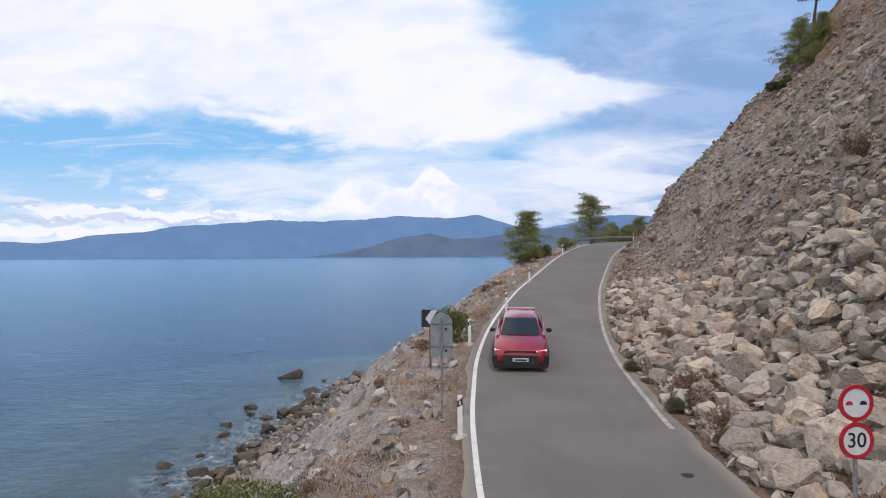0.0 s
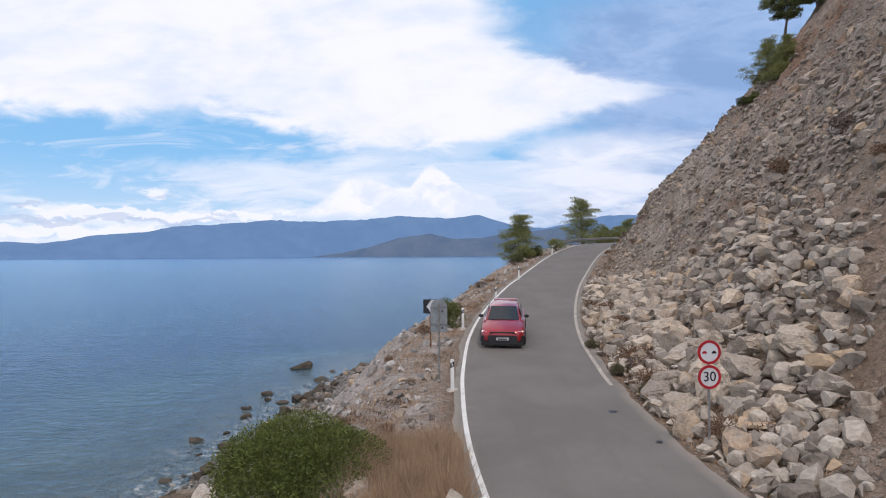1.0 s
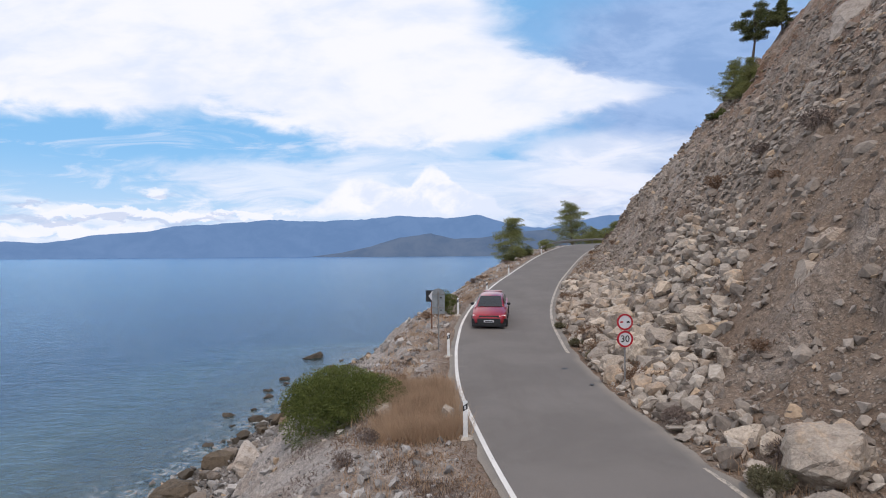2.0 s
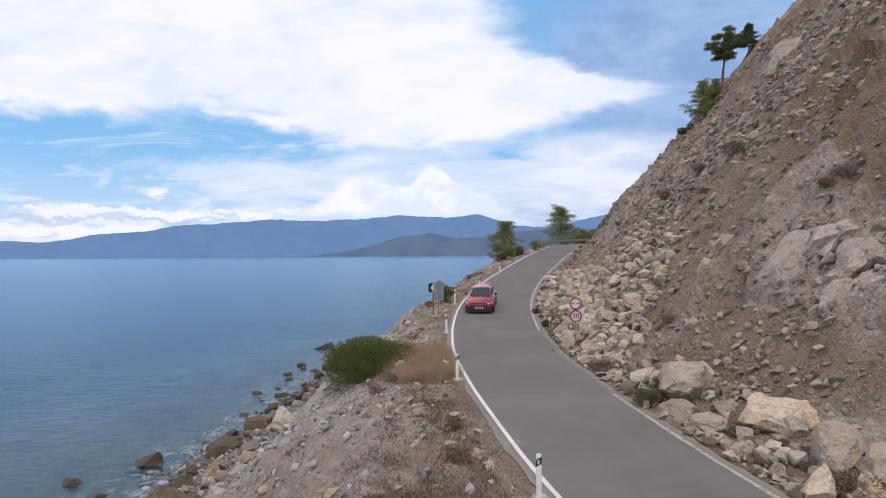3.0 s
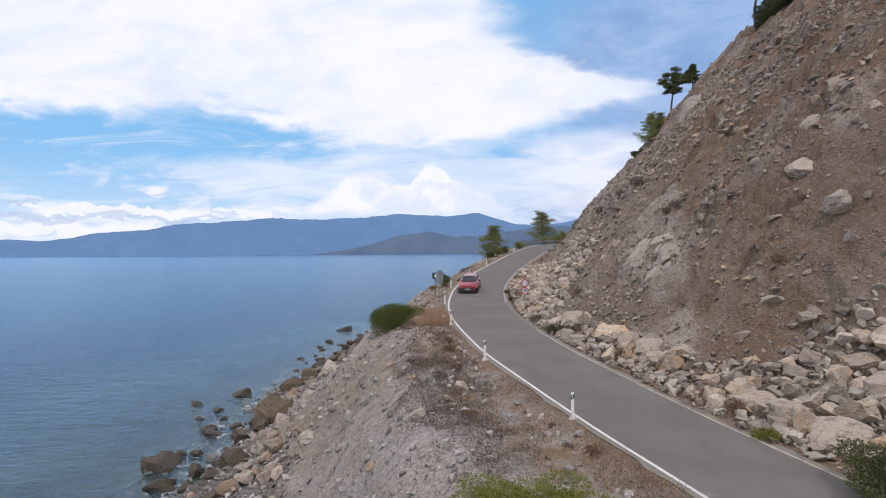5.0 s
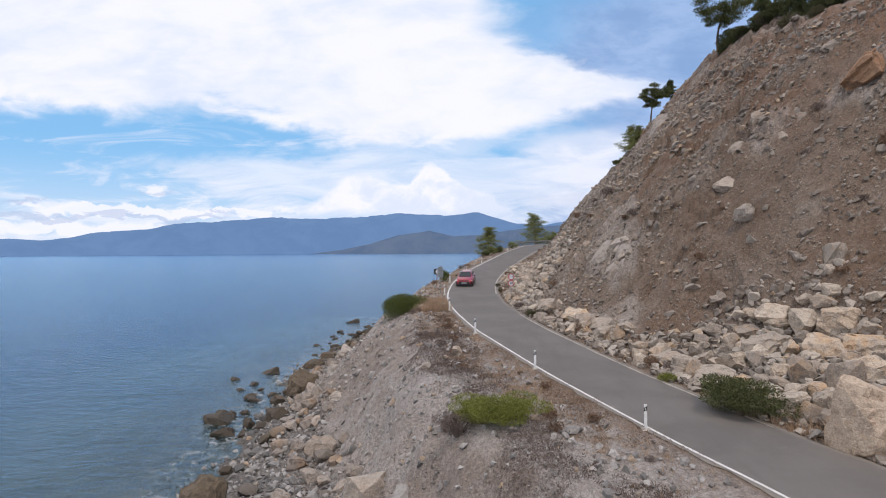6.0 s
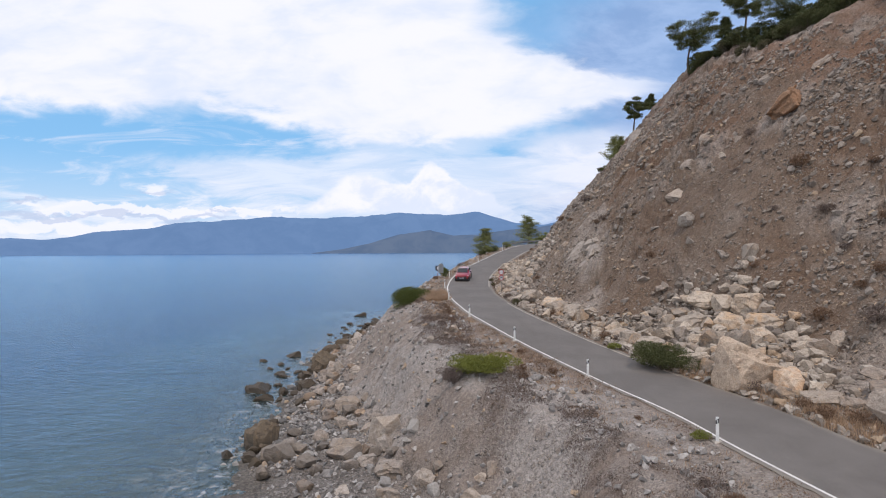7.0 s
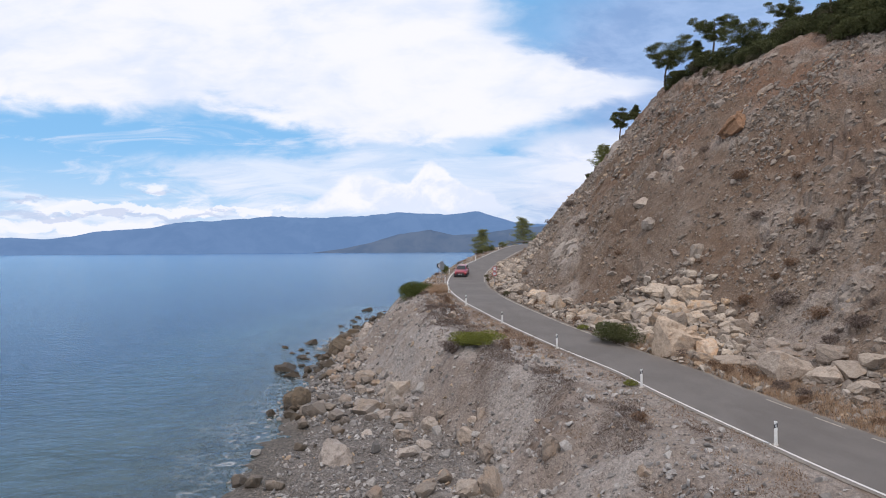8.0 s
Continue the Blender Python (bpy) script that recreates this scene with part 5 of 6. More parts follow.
    rubble("beach_stones", p, (0.08 + 0.40 * rng.random(len(p)) ** 2.4) * np.where(p[:, 1] < -21, 0.35, 1.0), BEACH_STONE, "grey shingle and stones on the shore", 71, 1, 0.15)


# ---- plants ----
def leaves(centres, normals, size, rng, aspect=2.0):
    """Small pointed quads, one at each centre, turned roughly along the given directions."""
    n = len(centres)
    a = normals + 0.6 * rng.normal(size=(n, 3))
    a /= np.linalg.norm(a, axis=1)[:, None]
    b = np.cross(a, rng.normal(size=(n, 3)))
    b /= np.linalg.norm(b, axis=1)[:, None] + 1e-9
    s = size * rng.uniform(0.6, 1.3, (n, 1))
    c = centres
    V = np.stack([c - a * s * 0.2, c + a * s * 0.4 + b * s * 0.5 / aspect, c + a * s, c + a * s * 0.4 - b * s * 0.5 / aspect], 1)
    return V.reshape(-1, 3), np.arange(4 * n).reshape(n, 4)


def shell_points(n, lumps, rng, inner=0.72):
    """Points in the outer skin of a heap of lumps (x, y, z, radius, flatness)."""
    L = np.array(lumps, float)
    k = rng.choice(len(L), n, p=L[:, 3] ** 2 / (L[:, 3] ** 2).sum())
    u = rng.normal(size=(n, 3))
    u /= np.linalg.norm(u, axis=1)[:, None]
    r = L[k, 3] * (inner + (1 - inner) * rng.random(n) ** 0.6)
    p = L[k, :3] + u * r[:, None] * np.stack([np.ones(n), np.ones(n), L[k, 4]], -1)
    return p, u


def shrub(name, label, leaf, seed, width, height, count, size, lobes=7, aspect=2.0, stems=8, floor_gap=0.0, inner=0.72, loose=0.0):
    """A rounded shrub with its base at the origin: stems, and a skin of small leaves."""
    rng = np.random.default_rng(seed)
    ob = new(name)
    tagged(ob, label, "shrub")
    lumps = []
    for i in range(lobes):
        a, r = rng.uniform(0, 6.28), width * 0.5 * rng.uniform(0.15, 0.62)
        r, s = r * (1 + 0.4 * loose), width * rng.uniform(0.2, 0.33) * (1 - 0.35 * loose)
        lumps.append((r * math.cos(a), r * math.sin(a), height * rng.uniform(0.34 - 0.14 * loose, 0.66 + 0.2 * loose), s, height / width * rng.uniform(0.8, 1.1)))
    lumps.append((0, 0, height * 0.52, width * 0.34, height / width * 1.2))
    p, u = shell_points(count, lumps, rng, inner)
    keep = (p[:, 2] > floor_gap) & (p[:, 2] < height * (1.12 + 0.2 * loose))
    v, f = leaves(p[keep], u[keep], size, rng, aspect)
    crown = new("crown", mesh_of("crown", v, f, leaf))
    crown.parent = ob
    bm = bmesh.new()
    for i in range(stems):
        l = lumps[i % len(lumps)]
        tube(bm, (rng.normal() * 0.05, rng.normal() * 0.05, -0.15), (l[0] * 0.8, l[1] * 0.8, l[2]), 0.012 * width + 0.008, 0.006, 5)
    part("stem", bm, BARK, ob)
    return ob


def pine(label, seed, height, spread, start, umbrella=False, lean=0.0, leaf=None):
    """A pine: tapered bent trunk, limbs, and needle clumps with gaps between them."""
    rng = np.random.default_rng(seed)
    ob = new("pine_tree")
    tagged(ob, label, "tree")
    bm = bmesh.new()
    pts = [Vector((lean * height * (t ** 1.5) + 0.03 * height * math.sin(5 * t + seed), 0.03 * height * math.sin(4 * t + 2 * seed), height * t * 0.97 - 0.3)) for t in np.linspace(0, 1, 9)]
    rad = [0.026 * height * (1 - 0.9 * t) + 0.012 for t in np.linspace(0, 1, 9)]
    for i in range(8):
        tube(bm, pts[i], pts[i + 1], rad[i], rad[i + 1], 8)
    C, U = [], []
    n = 34 if not umbrella else 17
    for i in range(n):
        t = start + (1 - start) * (i + rng.random()) / n
        base = pts[0].lerp(pts[-1], t) if t >= 1 else pts[int(t * 8)].lerp(pts[min(8, int(t * 8) + 1)], t * 8 - int(t * 8))
        a = i * 2.4 + rng.uniform(-0.5, 0.5)
        prof = (math.sin(min(1, (t - start) / (1 - start) * 1.3 + 0.12) * math.pi / 2) if umbrella else (1.04 - (t - start) / (1 - start)) ** 0.85)
        ln = spread * 0.5 * prof * rng.uniform(0.45, 1.15)
        up = ln * (rng.uniform(0.05, 0.35) if not umbrella else rng.uniform(0.25, 0.6) * (1.2 - t))
        tip = base + Vector((math.cos(a) * ln, math.sin(a) * ln, up))
        midp = base.lerp(tip, 0.5) - Vector((0, 0, 0.06 * ln))
        tube(bm, base, midp, 0.009 * height * (1.1 - t) + 0.012, 0.006 * height * (1.1 - t) + 0.01, 5)
        tube(bm, midp, tip, 0.006 * height * (1.1 - t) + 0.01, 0.008, 5)
        for s in np.linspace(0.35, 1.0, 5) if not umbrella else (0.62, 0.84, 1.0, 1.06):
            c = base.lerp(tip, s) + Vector(rng.normal(size=3) * 0.07 * spread * (0.6 if s < 1 else 0.45))
            if umbrella:
                tube(bm, base.lerp(tip, s * 0.75), c, 0.012, 0.006, 4)
            k = int((165 if not umbrella else 270) * (0.6 + 0.6 * s))
            r = spread * (0.072 if not umbrella else 0.078) * rng.uniform(0.7, 1.4)
            u = rng.normal(size=(k, 3))
            u /= np.linalg.norm(u, axis=1)[:, None]
            C.append(np.array(c[:]) + u * r * rng.random((k, 1)) ** 0.5 * np.array([1.3, 1.3, 0.42]))
            U.append(u + np.array([0, 0, 0.7]))
    part("trunk", bm, BARK, ob)
    v, f = leaves(np.vstack(C), np.vstack(U), *((0.021 * height + 0.035, rng, 5.0) if leaf is None else (0.024 * height + 0.04, rng, 4.2)))
    crown = new("crown", mesh_of("crown", v, f, leaf or PINE_LEAF))
    crown.parent = ob
    return ob


def plant(ob, x, y, scale=1.0, turn=0.0, z=None, tilt=0.0, first=False, label="", group=""):
    m = pose(x, y, ground_at(x, y) - 0.05 if z is None else z, tilt, 0, turn) @ Matrix.Scale(scale, 4)
    if first:
        ob.matrix_world = m
    else:
        ob = copy_thing(ob, m)
        ob.matrix_basis = m
    return tagged(ob, label, "", group)


def tufts(name, pts, mat, label, rng, height, per=14, spread=0.16, width=0.012):
    """Clumps of thin blades, as one mesh."""
    n = len(pts) * per
    base = np.repeat(pts, per, axis=0) + np.concatenate([rng.normal(size=(n, 2)) * spread, np.full((n, 1), -0.03)], 1)
    h = np.repeat(height, per)[:, None] * rng.uniform(0.5, 1.15, (n, 1))
    tip = base + np.concatenate([rng.normal(size=(n, 2)) * 0.35 * h, h], 1)
    a = rng.uniform(0, 6.28, (n, 1))
    w = np.concatenate([np.cos(a), np.sin(a), 0 * a], 1) * width * (0.7 + rng.random((n, 1)))
    V = np.stack([base - w, base + w, tip], 1).reshape(-1, 3)
    me = mesh_of(name, V, np.arange(3 * n).reshape(n, 3), mat)
    return tagged(new(name, me), label, "grass", kind="stuff")


# ---- road furniture ----
def marker_post():
    ob = new("marker_post")
    tagged(ob, "white plastic roadside marker post with a black band", "marker post", "marker posts along the road")
    part("body", box(bmesh.new(), -0.06, 0.06, -0.035, 0.035, -0.1, 0.78, 0.012), WHITE_PLASTIC, ob)
    bm = bmesh.new()
    box(bm, -0.061, 0.061, -0.036, 0.036, 0.78, 0.93)
    for v in bm.verts:
        v.co.z += 0.04 * v.co.x / 0.06
    band = part("band", bm, BLACK_PLASTIC, ob, "black slanted band")
    part("reflector", box(bmesh.new(), -0.025, 0.025, -0.045, 0.045, 0.805, 0.905, 0.004), REFLECTOR, band, "pale reflector")
    bm = box(bmesh.new(), -0.06, 0.06, -0.035, 0.035, 0.93, 1.03, 0.012)
    for v in bm.verts:
        if v.co.z < 0.95:
            v.co.z += 0.04 * v.co.x / 0.06
    part("cap", bm, WHITE_PLASTIC, ob)
    v, f = rock_shape(77, 4, 0.1, 0.0, 0.6)
    foot = new("foot", mesh_of("foot", v * np.array([0.21, 0.18, 0.16]) + np.array([0, 0, -0.02]), f, CONCRETE))
    foot.parent = ob
    tagged(foot, "rough pale concrete foot")
    return ob


def disc(bm, r, y0, y1, z, seg=40, hole=0.0):
    """A flat round plate that faces -y, or a ring."""
    rings = [(r, y0), (r, y1)] + ([(hole, y1), (hole, y0)] if hole else [])
    vs = [[bm.verts.new((R * math.cos(6.283185 * i / seg), y, z + R * math.sin(6.283185 * i / seg))) for i in range(seg)] for R, y in rings]
    n = len(vs)
    for k in range(n if hole else n - 1):
        for i in range(seg):
            bm.faces.new((vs[k][i], vs[k][(i + 1) % seg], vs[(k + 1) % n][(i + 1) % seg], vs[(k + 1) % n][i]))
    if not hole:
        bm.faces.new(vs[0])
        bm.faces.new(vs[-1])
    return bm


def lettering(text, size, at, mat, parent, name, turn=0.0):
    c = bpy.data.curves.new(name, "FONT")
    c.body, c.size, c.align_x, c.align_y, c.extrude = text, size, "CENTER", "CENTER", 0.0015
    c.offset = 0.002
    tmp = new("lettering_source", c)
    bpy.context.view_layer.update()
    me = bpy.data.meshes.new_from_object(tmp.evaluated_get(bpy.context.evaluated_depsgraph_get()))
    bpy.data.objects.remove(tmp)
    me.materials.clear()
    me.materials.append(mat)
    ob = new(name, me)
    ob.parent, ob.matrix_basis = parent, pose(*at, 90, 0, turn)
    return ob


def round_signs(x, y):
    z = ground_at(x, y)
    ob = thing("traffic_sign", "two round red-rimmed traffic signs on one grey pole", "traffic sign", (x, y, 0), 5)
    part("pole", tube(bmesh.new(), (0, 0.03, z - 0.3), (0, 0.03, 10.80), 0.032, seg=14), GALVANISED, ob)
    for k, zc in enumerate((10.54, 9.945)):
        plate = part("plate", disc(bmesh.new(), 0.282, -0.012, 0.004, zc), SIGN_WHITE, ob, "round white plate")
        part("rim", disc(bmesh.new(), 0.289, -0.018, 0.008, zc, hole=0.225), SIGN_RED, plate, "red rim")
        part("bracket", box(bmesh.new(), -0.05, 0.05, 0.005, 0.06, zc - 0.03, zc + 0.03, 0.004), GALVANISED, plate)
        if k:
            lettering("30", 0.33, (0, -0.0165, zc), SIGN_BLACK, plate, "number")
        else:
            for s, mat, nm in ((-1, SIGN_RED, "red car mark"), (1, SIGN_BLACK, "black car mark")):
                bm = bmesh.new()
                box(bm, s * 0.118 - 0.058, s * 0.118 + 0.058, -0.016, -0.0125, zc - 0.03, zc + 0.008)
                box(bm, s * 0.118 - 0.036, s * 0.118 + 0.036, -0.016, -0.0125, zc + 0.008, zc + 0.032)
                part("mark", bm, mat, plate, nm)
    return ob


def back_of_sign(x, y):
    """A tall sign seen from behind."""
    z = ground_at(x, y)
    ob = thing("traffic_sign", "grey back of a round-topped traffic sign on a pole", "traffic sign", (x, y, z))
    h = 2.82
    part("pole", tube(bmesh.new(), (0, -0.03, -0.3), (0, -0.03, h - 0.1), 0.03, seg=12), GALVANISED, ob)
    bm = bmesh.new()
    prof = [(-0.29, h - 1.14), (0.29, h - 1.14), (0.29, h - 0.29)] + [(0.29 * math.cos(a), h - 0.29 + 0.29 * math.sin(a)) for a in np.linspace(0.2, math.pi - 0.2, 14)] + [(-0.29, h - 0.29)]
    front, rear = [bm.verts.new((a, 0.0, b)) for a, b in prof], [bm.verts.new((a, 0.012, b)) for a, b in prof]
    bm.faces.new(front), bm.faces.new(rear)
    for i in range(len(prof)):
        j = (i + 1) % len(prof)
        bm.faces.new((front[i], front[j], rear[j], rear[i]))
    panel = part("panel", bm, GREY_PAINT, ob)
    for zz in (h - 0.27, h - 0.86):
        part("brace", box(bmesh.new(), -0.29, 0.29, -0.022, -0.001, zz - 0.015, zz + 0.015, 0.003), GALVANISED, panel)
    for zz in (h - 0.42, h - 0.99):
        part("label", box(bmesh.new(), 0.09, 0.15, -0.004, 0.0, zz - 0.03, zz + 0.03), BLACK_PLASTIC, panel, "small dark sticker")
    return ob


def chevron_board(x, y):
    z = ground_at(x, y)
    ob = thing("chevron_sign", "black and white chevron board on a rusty post", "road sign", (x, y, z), -14)
    top = 10.98 - z
    part("post", box(bmesh.new(), -0.03, 0.03, 0.0, 0.06, -0.3, top - 0.05, 0.004), RUSTY, ob, "rusty square post")
    board = part("board", box(bmesh.new(), -0.31, 0.31, -0.025, -0.001, top - 0.62, top, 0.006), SIGN_BLACK, ob)
    bm = bmesh.new()
    for a in (-1, 1):
        pts = [(0.29, a * 0.295), (0.06, a * 0.295), (-0.16, 0.0), (0.08, 0.0)]
        vs = [bm.verts.new((p, -0.029, top - 0.31 + q)) for p, q in pts]
        bm.faces.new(vs)
    part("chevron", bm, SIGN_WHITE, board, "white chevron")
    return ob


def guard_rail(lo, hi, dist, name_label):
    """A steel beam on posts that follows the outside of the bend."""
    ob = new("guard_rail")
    tagged(ob, name_label, "guard rail")
    c = LINE[lo:hi, :2] - SIDE[lo:hi] * dist
    zc = LINE[lo:hi, 2]
    prof = [(0.0, 0.42), (0.05, 0.47), (0.0, 0.53), (0.0, 0.57), (0.05, 0.63), (0.0, 0.69)]
    V = []
    for i in range(len(c)):
        s = SIDE[lo + i]
        for o, h in prof:
            V.append((c[i, 0] + s[0] * o, c[i, 1] + s[1] * o, zc[i] + h))
        for o, h in reversed(prof):
            V.append((c[i, 0] + s[0] * (o - 0.006), c[i, 1] + s[1] * (o - 0.006), zc[i] + h))
    k, F = 2 * len(prof), []
    for i in range(len(c) - 1):
        for j in range(k):
            F.append((i * k + j, i * k + (j + 1) % k, (i + 1) * k + (j + 1) % k, (i + 1) * k + j))
    beam = new("beam", mesh_of("beam", V, F, GALVANISED, True))
    beam.parent = ob
    run = np.concatenate([[0], np.cumsum(np.hypot(*np.diff(c, axis=0).T))])
    for s in np.arange(0.3, run[-1], 2.0):
        x, y, z = np.interp(s, run, c[:, 0]), np.interp(s, run, c[:, 1]), np.interp(s, run, zc)
        part("post", box(bmesh.new(), x - 0.05, x + 0.05, y + 0.02, y + 0.1, z - 0.6, z + 0.68, 0.008), GALVANISED, ob)
    return ob


# ---- build: structure ----
build_ground()
build_road()
build_dashes()
build_sea()
build_mountains()

# ---- build: road furniture ----
post = marker_post()
FIRST = True
for x, y, turn in ((0.13, 12.77, 0), (0.54, 3.2, -8), (2.2, -6.9, -18), (5.0, -15.1, -20), (8.06, -23.7, -20), (11.05, -32.9, -16), (13.5, -42.0, -13), (16.3, -52.0, -13),
                   (0.75, 22.2, 10), (2.9, 28.9, 14), (5.5, 39.0, 17), (11.0, 55.6, 22), (23.2, 72.8, 60)):
    m = pose(x, y, ground_at(x, y), 0, 0, turn)
    if FIRST:
        post.matrix_world, FIRST = m, False
    else:
        copy_thing(post, m)
round_signs(6.27, 7.9)
back_of_sign(-0.31, 14.1)
chevron_board(-0.75, 19.6)
guard_rail(len(LINE) - 90, len(LINE) - 30, 3.1, "grey steel guard rail round the outside of the bend")

# ---- car ----
def loft(sections, close=True):
    """Skin over half cross-sections (lists of (x, z) from the bottom middle to the top middle) at given y, mirrored."""
    bm = bmesh.new()
    rings = []
    for y, half in sections:
        full = half + [(-x, z) for x, z in reversed(half) if x > 1e-4]
        rings.append([bm.verts.new((x, y, z)) for x, z in full])
    n = len(rings[0])
    for a, b in zip(rings, rings[1:]):
        for i in range(n):
            bm.faces.new((a[i], a[(i + 1) % n], b[(i + 1) % n], b[i]))
    if close:
        bm.faces.new(rings[0])
        bm.faces.new(rings[-1])
    return bm


def sheet(bm, pts, thick=0.012):
    """A thin plate through the given corners."""
    vs = [bm.verts.new(p) for p in pts]
    f = bm.faces.new(vs)
    f.normal_update()
    back = [bm.verts.new(v.co - f.normal * thick) for v in vs]
    bm.faces.new(list(reversed(back)))
    for i in range(len(vs)):
        j = (i + 1) % len(vs)
        bm.faces.new((vs[i], back[i], back[j], vs[j]))
    return bm


def car_paint():
    m, nt, b, co = material("red_car_paint", 0.28, 0.15, (0.33, 0.009, 0.018))
    nt.links.new(blend(nt, step(nt, fog(nt, co, 2.0, 4, 0.6), 0.35, 0.65), (0.30, 0.008, 0.016), (0.35, 0.010, 0.020)), b.inputs["Base Color"])
    b.inputs["Coat Weight"].default_value, b.inputs["Coat Roughness"].default_value = 0.7, 0.06
    return m


def build_car(x, y, z, turn, pitch):
    """A hatchback 4.4 m long that faces -y."""
    ob = new("car")
    tagged(ob, "red five-door hatchback with black wheels on the coast road", "car")
    paint = car_paint()
    glass = plain("dark_car_glass", (0.018, 0.022, 0.026), 0.06, 0.0, 0.05)
    tyre_m, rim_m = plain("tyre_rubber", (0.02, 0.02, 0.02), 0.85), plain("black_alloy", (0.03, 0.03, 0.033), 0.35, 0.6)
    lamp, _, lb, _ = material("headlamp", 0.1, 0, (0.8, 0.82, 0.85))
    lb.inputs["Emission Color"].default_value, lb.inputs["Emission Strength"].default_value = (1, 0.97, 0.92, 1), 0.7
    tail = plain("tail_lamp", (0.30, 0.01, 0.012), 0.2)

    def low(w, zb, zt, crown=0.03):
        return [(0, zb), (w * 0.86, zb), (w * 0.97, zb + 0.12), (w, (zb + zt) / 2 - 0.02), (w * 0.985, zt - 0.16), (w * 0.93, zt - 0.03), (w * 0.62, zt + crown * 0.6), (0, zt + crown)]
    st = [(-2.19, 0.62, 0.28, 0.60), (-2.15, 0.74, 0.22, 0.66), (-2.0, 0.86, 0.19, 0.74), (-1.7, 0.915, 0.18, 0.83), (-1.3, 0.925, 0.18, 0.90), (-0.95, 0.92, 0.18, 0.95), (-0.4, 0.915, 0.18, 0.97), (0.4, 0.915, 0.18, 0.985),
          (1.1, 0.925, 0.18, 1.0), (1.6, 0.93, 0.19, 1.01), (1.95, 0.90, 0.22, 0.99), (2.12, 0.85, 0.26, 0.94), (2.19, 0.78, 0.32, 0.86)]
    body = part("body", loft([(a, low(b, c, d)) for a, b, c, d in st]), paint, ob, smooth=True)

    def cabin(bw, bz, rw, rz):
        return [(0, bz), (bw, bz), (bw * 0.97, bz + (rz - bz) * 0.15), (rw + 0.06, rz - (rz - bz) * 0.22), (rw - 0.02, rz - 0.02), (rw * 0.6, rz + 0.025), (0, rz + 0.035)]
    cs = [(-1.02, 0.74, 0.90, 0.70, 0.94), (-0.62, 0.78, 0.92, 0.64, 1.17), (-0.22, 0.80, 0.93, 0.59, 1.36), (0.2, 0.80, 0.95, 0.585, 1.40), (0.8, 0.80, 0.96, 0.58, 1.405), (1.4, 0.79, 0.97, 0.565, 1.37), (1.85, 0.76, 0.98, 0.55, 1.31), (2.02, 0.73, 0.97, 0.60, 1.06), (2.08, 0.70, 0.95, 0.62, 0.98)]
    part("roof", loft([(a, cabin(b, c, d, e)) for a, b, c, d, e in cs]), paint, ob, smooth=True)
    part("windscreen", sheet(bmesh.new(), [(-0.68, -1.06, 0.985), (0.68, -1.06, 0.985), (0.55, -0.27, 1.425), (-0.55, -0.27, 1.425)]), glass, ob, "dark sloping windscreen")
    part("rear_window", sheet(bmesh.new(), [(0.58, 2.085, 1.03), (-0.58, 2.085, 1.03), (-0.52, 1.885, 1.31), (0.52, 1.885, 1.31)]), glass, ob)
    for s in (-1, 1):
        wins = [[(-0.55, 1.01), (0.18, 1.02), (0.16, 1.31), (-0.18, 1.29)], [(0.24, 1.02), (1.02, 1.04), (0.96, 1.31), (0.22, 1.31)], [(1.08, 1.045), (1.62, 1.08), (1.40, 1.29), (1.02, 1.31)]]
        for w in wins:
            pts = [(s * (0.80 - (q - 1.0) * 0.44 + 0.012), p, q) for p, q in w]
            part("side_window", sheet(bmesh.new(), pts if s < 0 else pts[::-1], 0.02), glass, ob)
        for p0, p1 in ((-0.72, 0.2), (0.2, 1.15)):
            d = part("door", sheet(bmesh.new(), [(s * 0.921, p0 + 0.02, 0.32), (s * 0.921, p1 - 0.02, 0.32), (s * 0.915, p1 - 0.02, 0.80), (s * 0.915, p0 + 0.02, 0.80)][::1 if s > 0 else -1], 0.02), paint, ob)
            part("handle", box(bmesh.new(), s * 0.925 - 0.012, s * 0.925 + 0.012, p1 - 0.25, p1 - 0.07, 0.775, 0.80, 0.006), paint, d)
        mirror = part("mirror", box(bmesh.new(), s * 0.99 - 0.10, s * 0.99 + 0.10, -0.62, -0.48, 0.98, 1.11, 0.03), BLACK_PLASTIC, ob, "black door mirror")
        part("headlamp", sheet(bmesh.new(), [(s * 0.50, -2.135, 0.645), (s * 0.86, -1.99, 0.665), (s * 0.86, -1.99, 0.715), (s * 0.50, -2.12, 0.685)][::1 if s > 0 else -1], 0.03), lamp, ob, "narrow lit headlamp")
        part("air_intake", sheet(bmesh.new(), [(s * 0.55, -2.20, 0.24), (s * 0.90, -2.06, 0.26), (s * 0.90, -2.06, 0.52), (s * 0.60, -2.19, 0.50)][::1 if s > 0 else -1], 0.03), BLACK_PLASTIC, ob)
        part("tail_lamp", sheet(bmesh.new(), [(s * 0.45, 2.165, 0.80), (s * 0.86, 2.09, 0.80), (s * 0.86, 2.08, 0.90), (s * 0.45, 2.15, 0.90)][::-1 if s > 0 else 1], 0.03), tail, ob)
        part("sill", box(bmesh.new(), s * 0.90 - 0.04, s * 0.90 + 0.04, -0.95, 1.0, 0.16, 0.27, 0.02), BLACK_PLASTIC, ob)
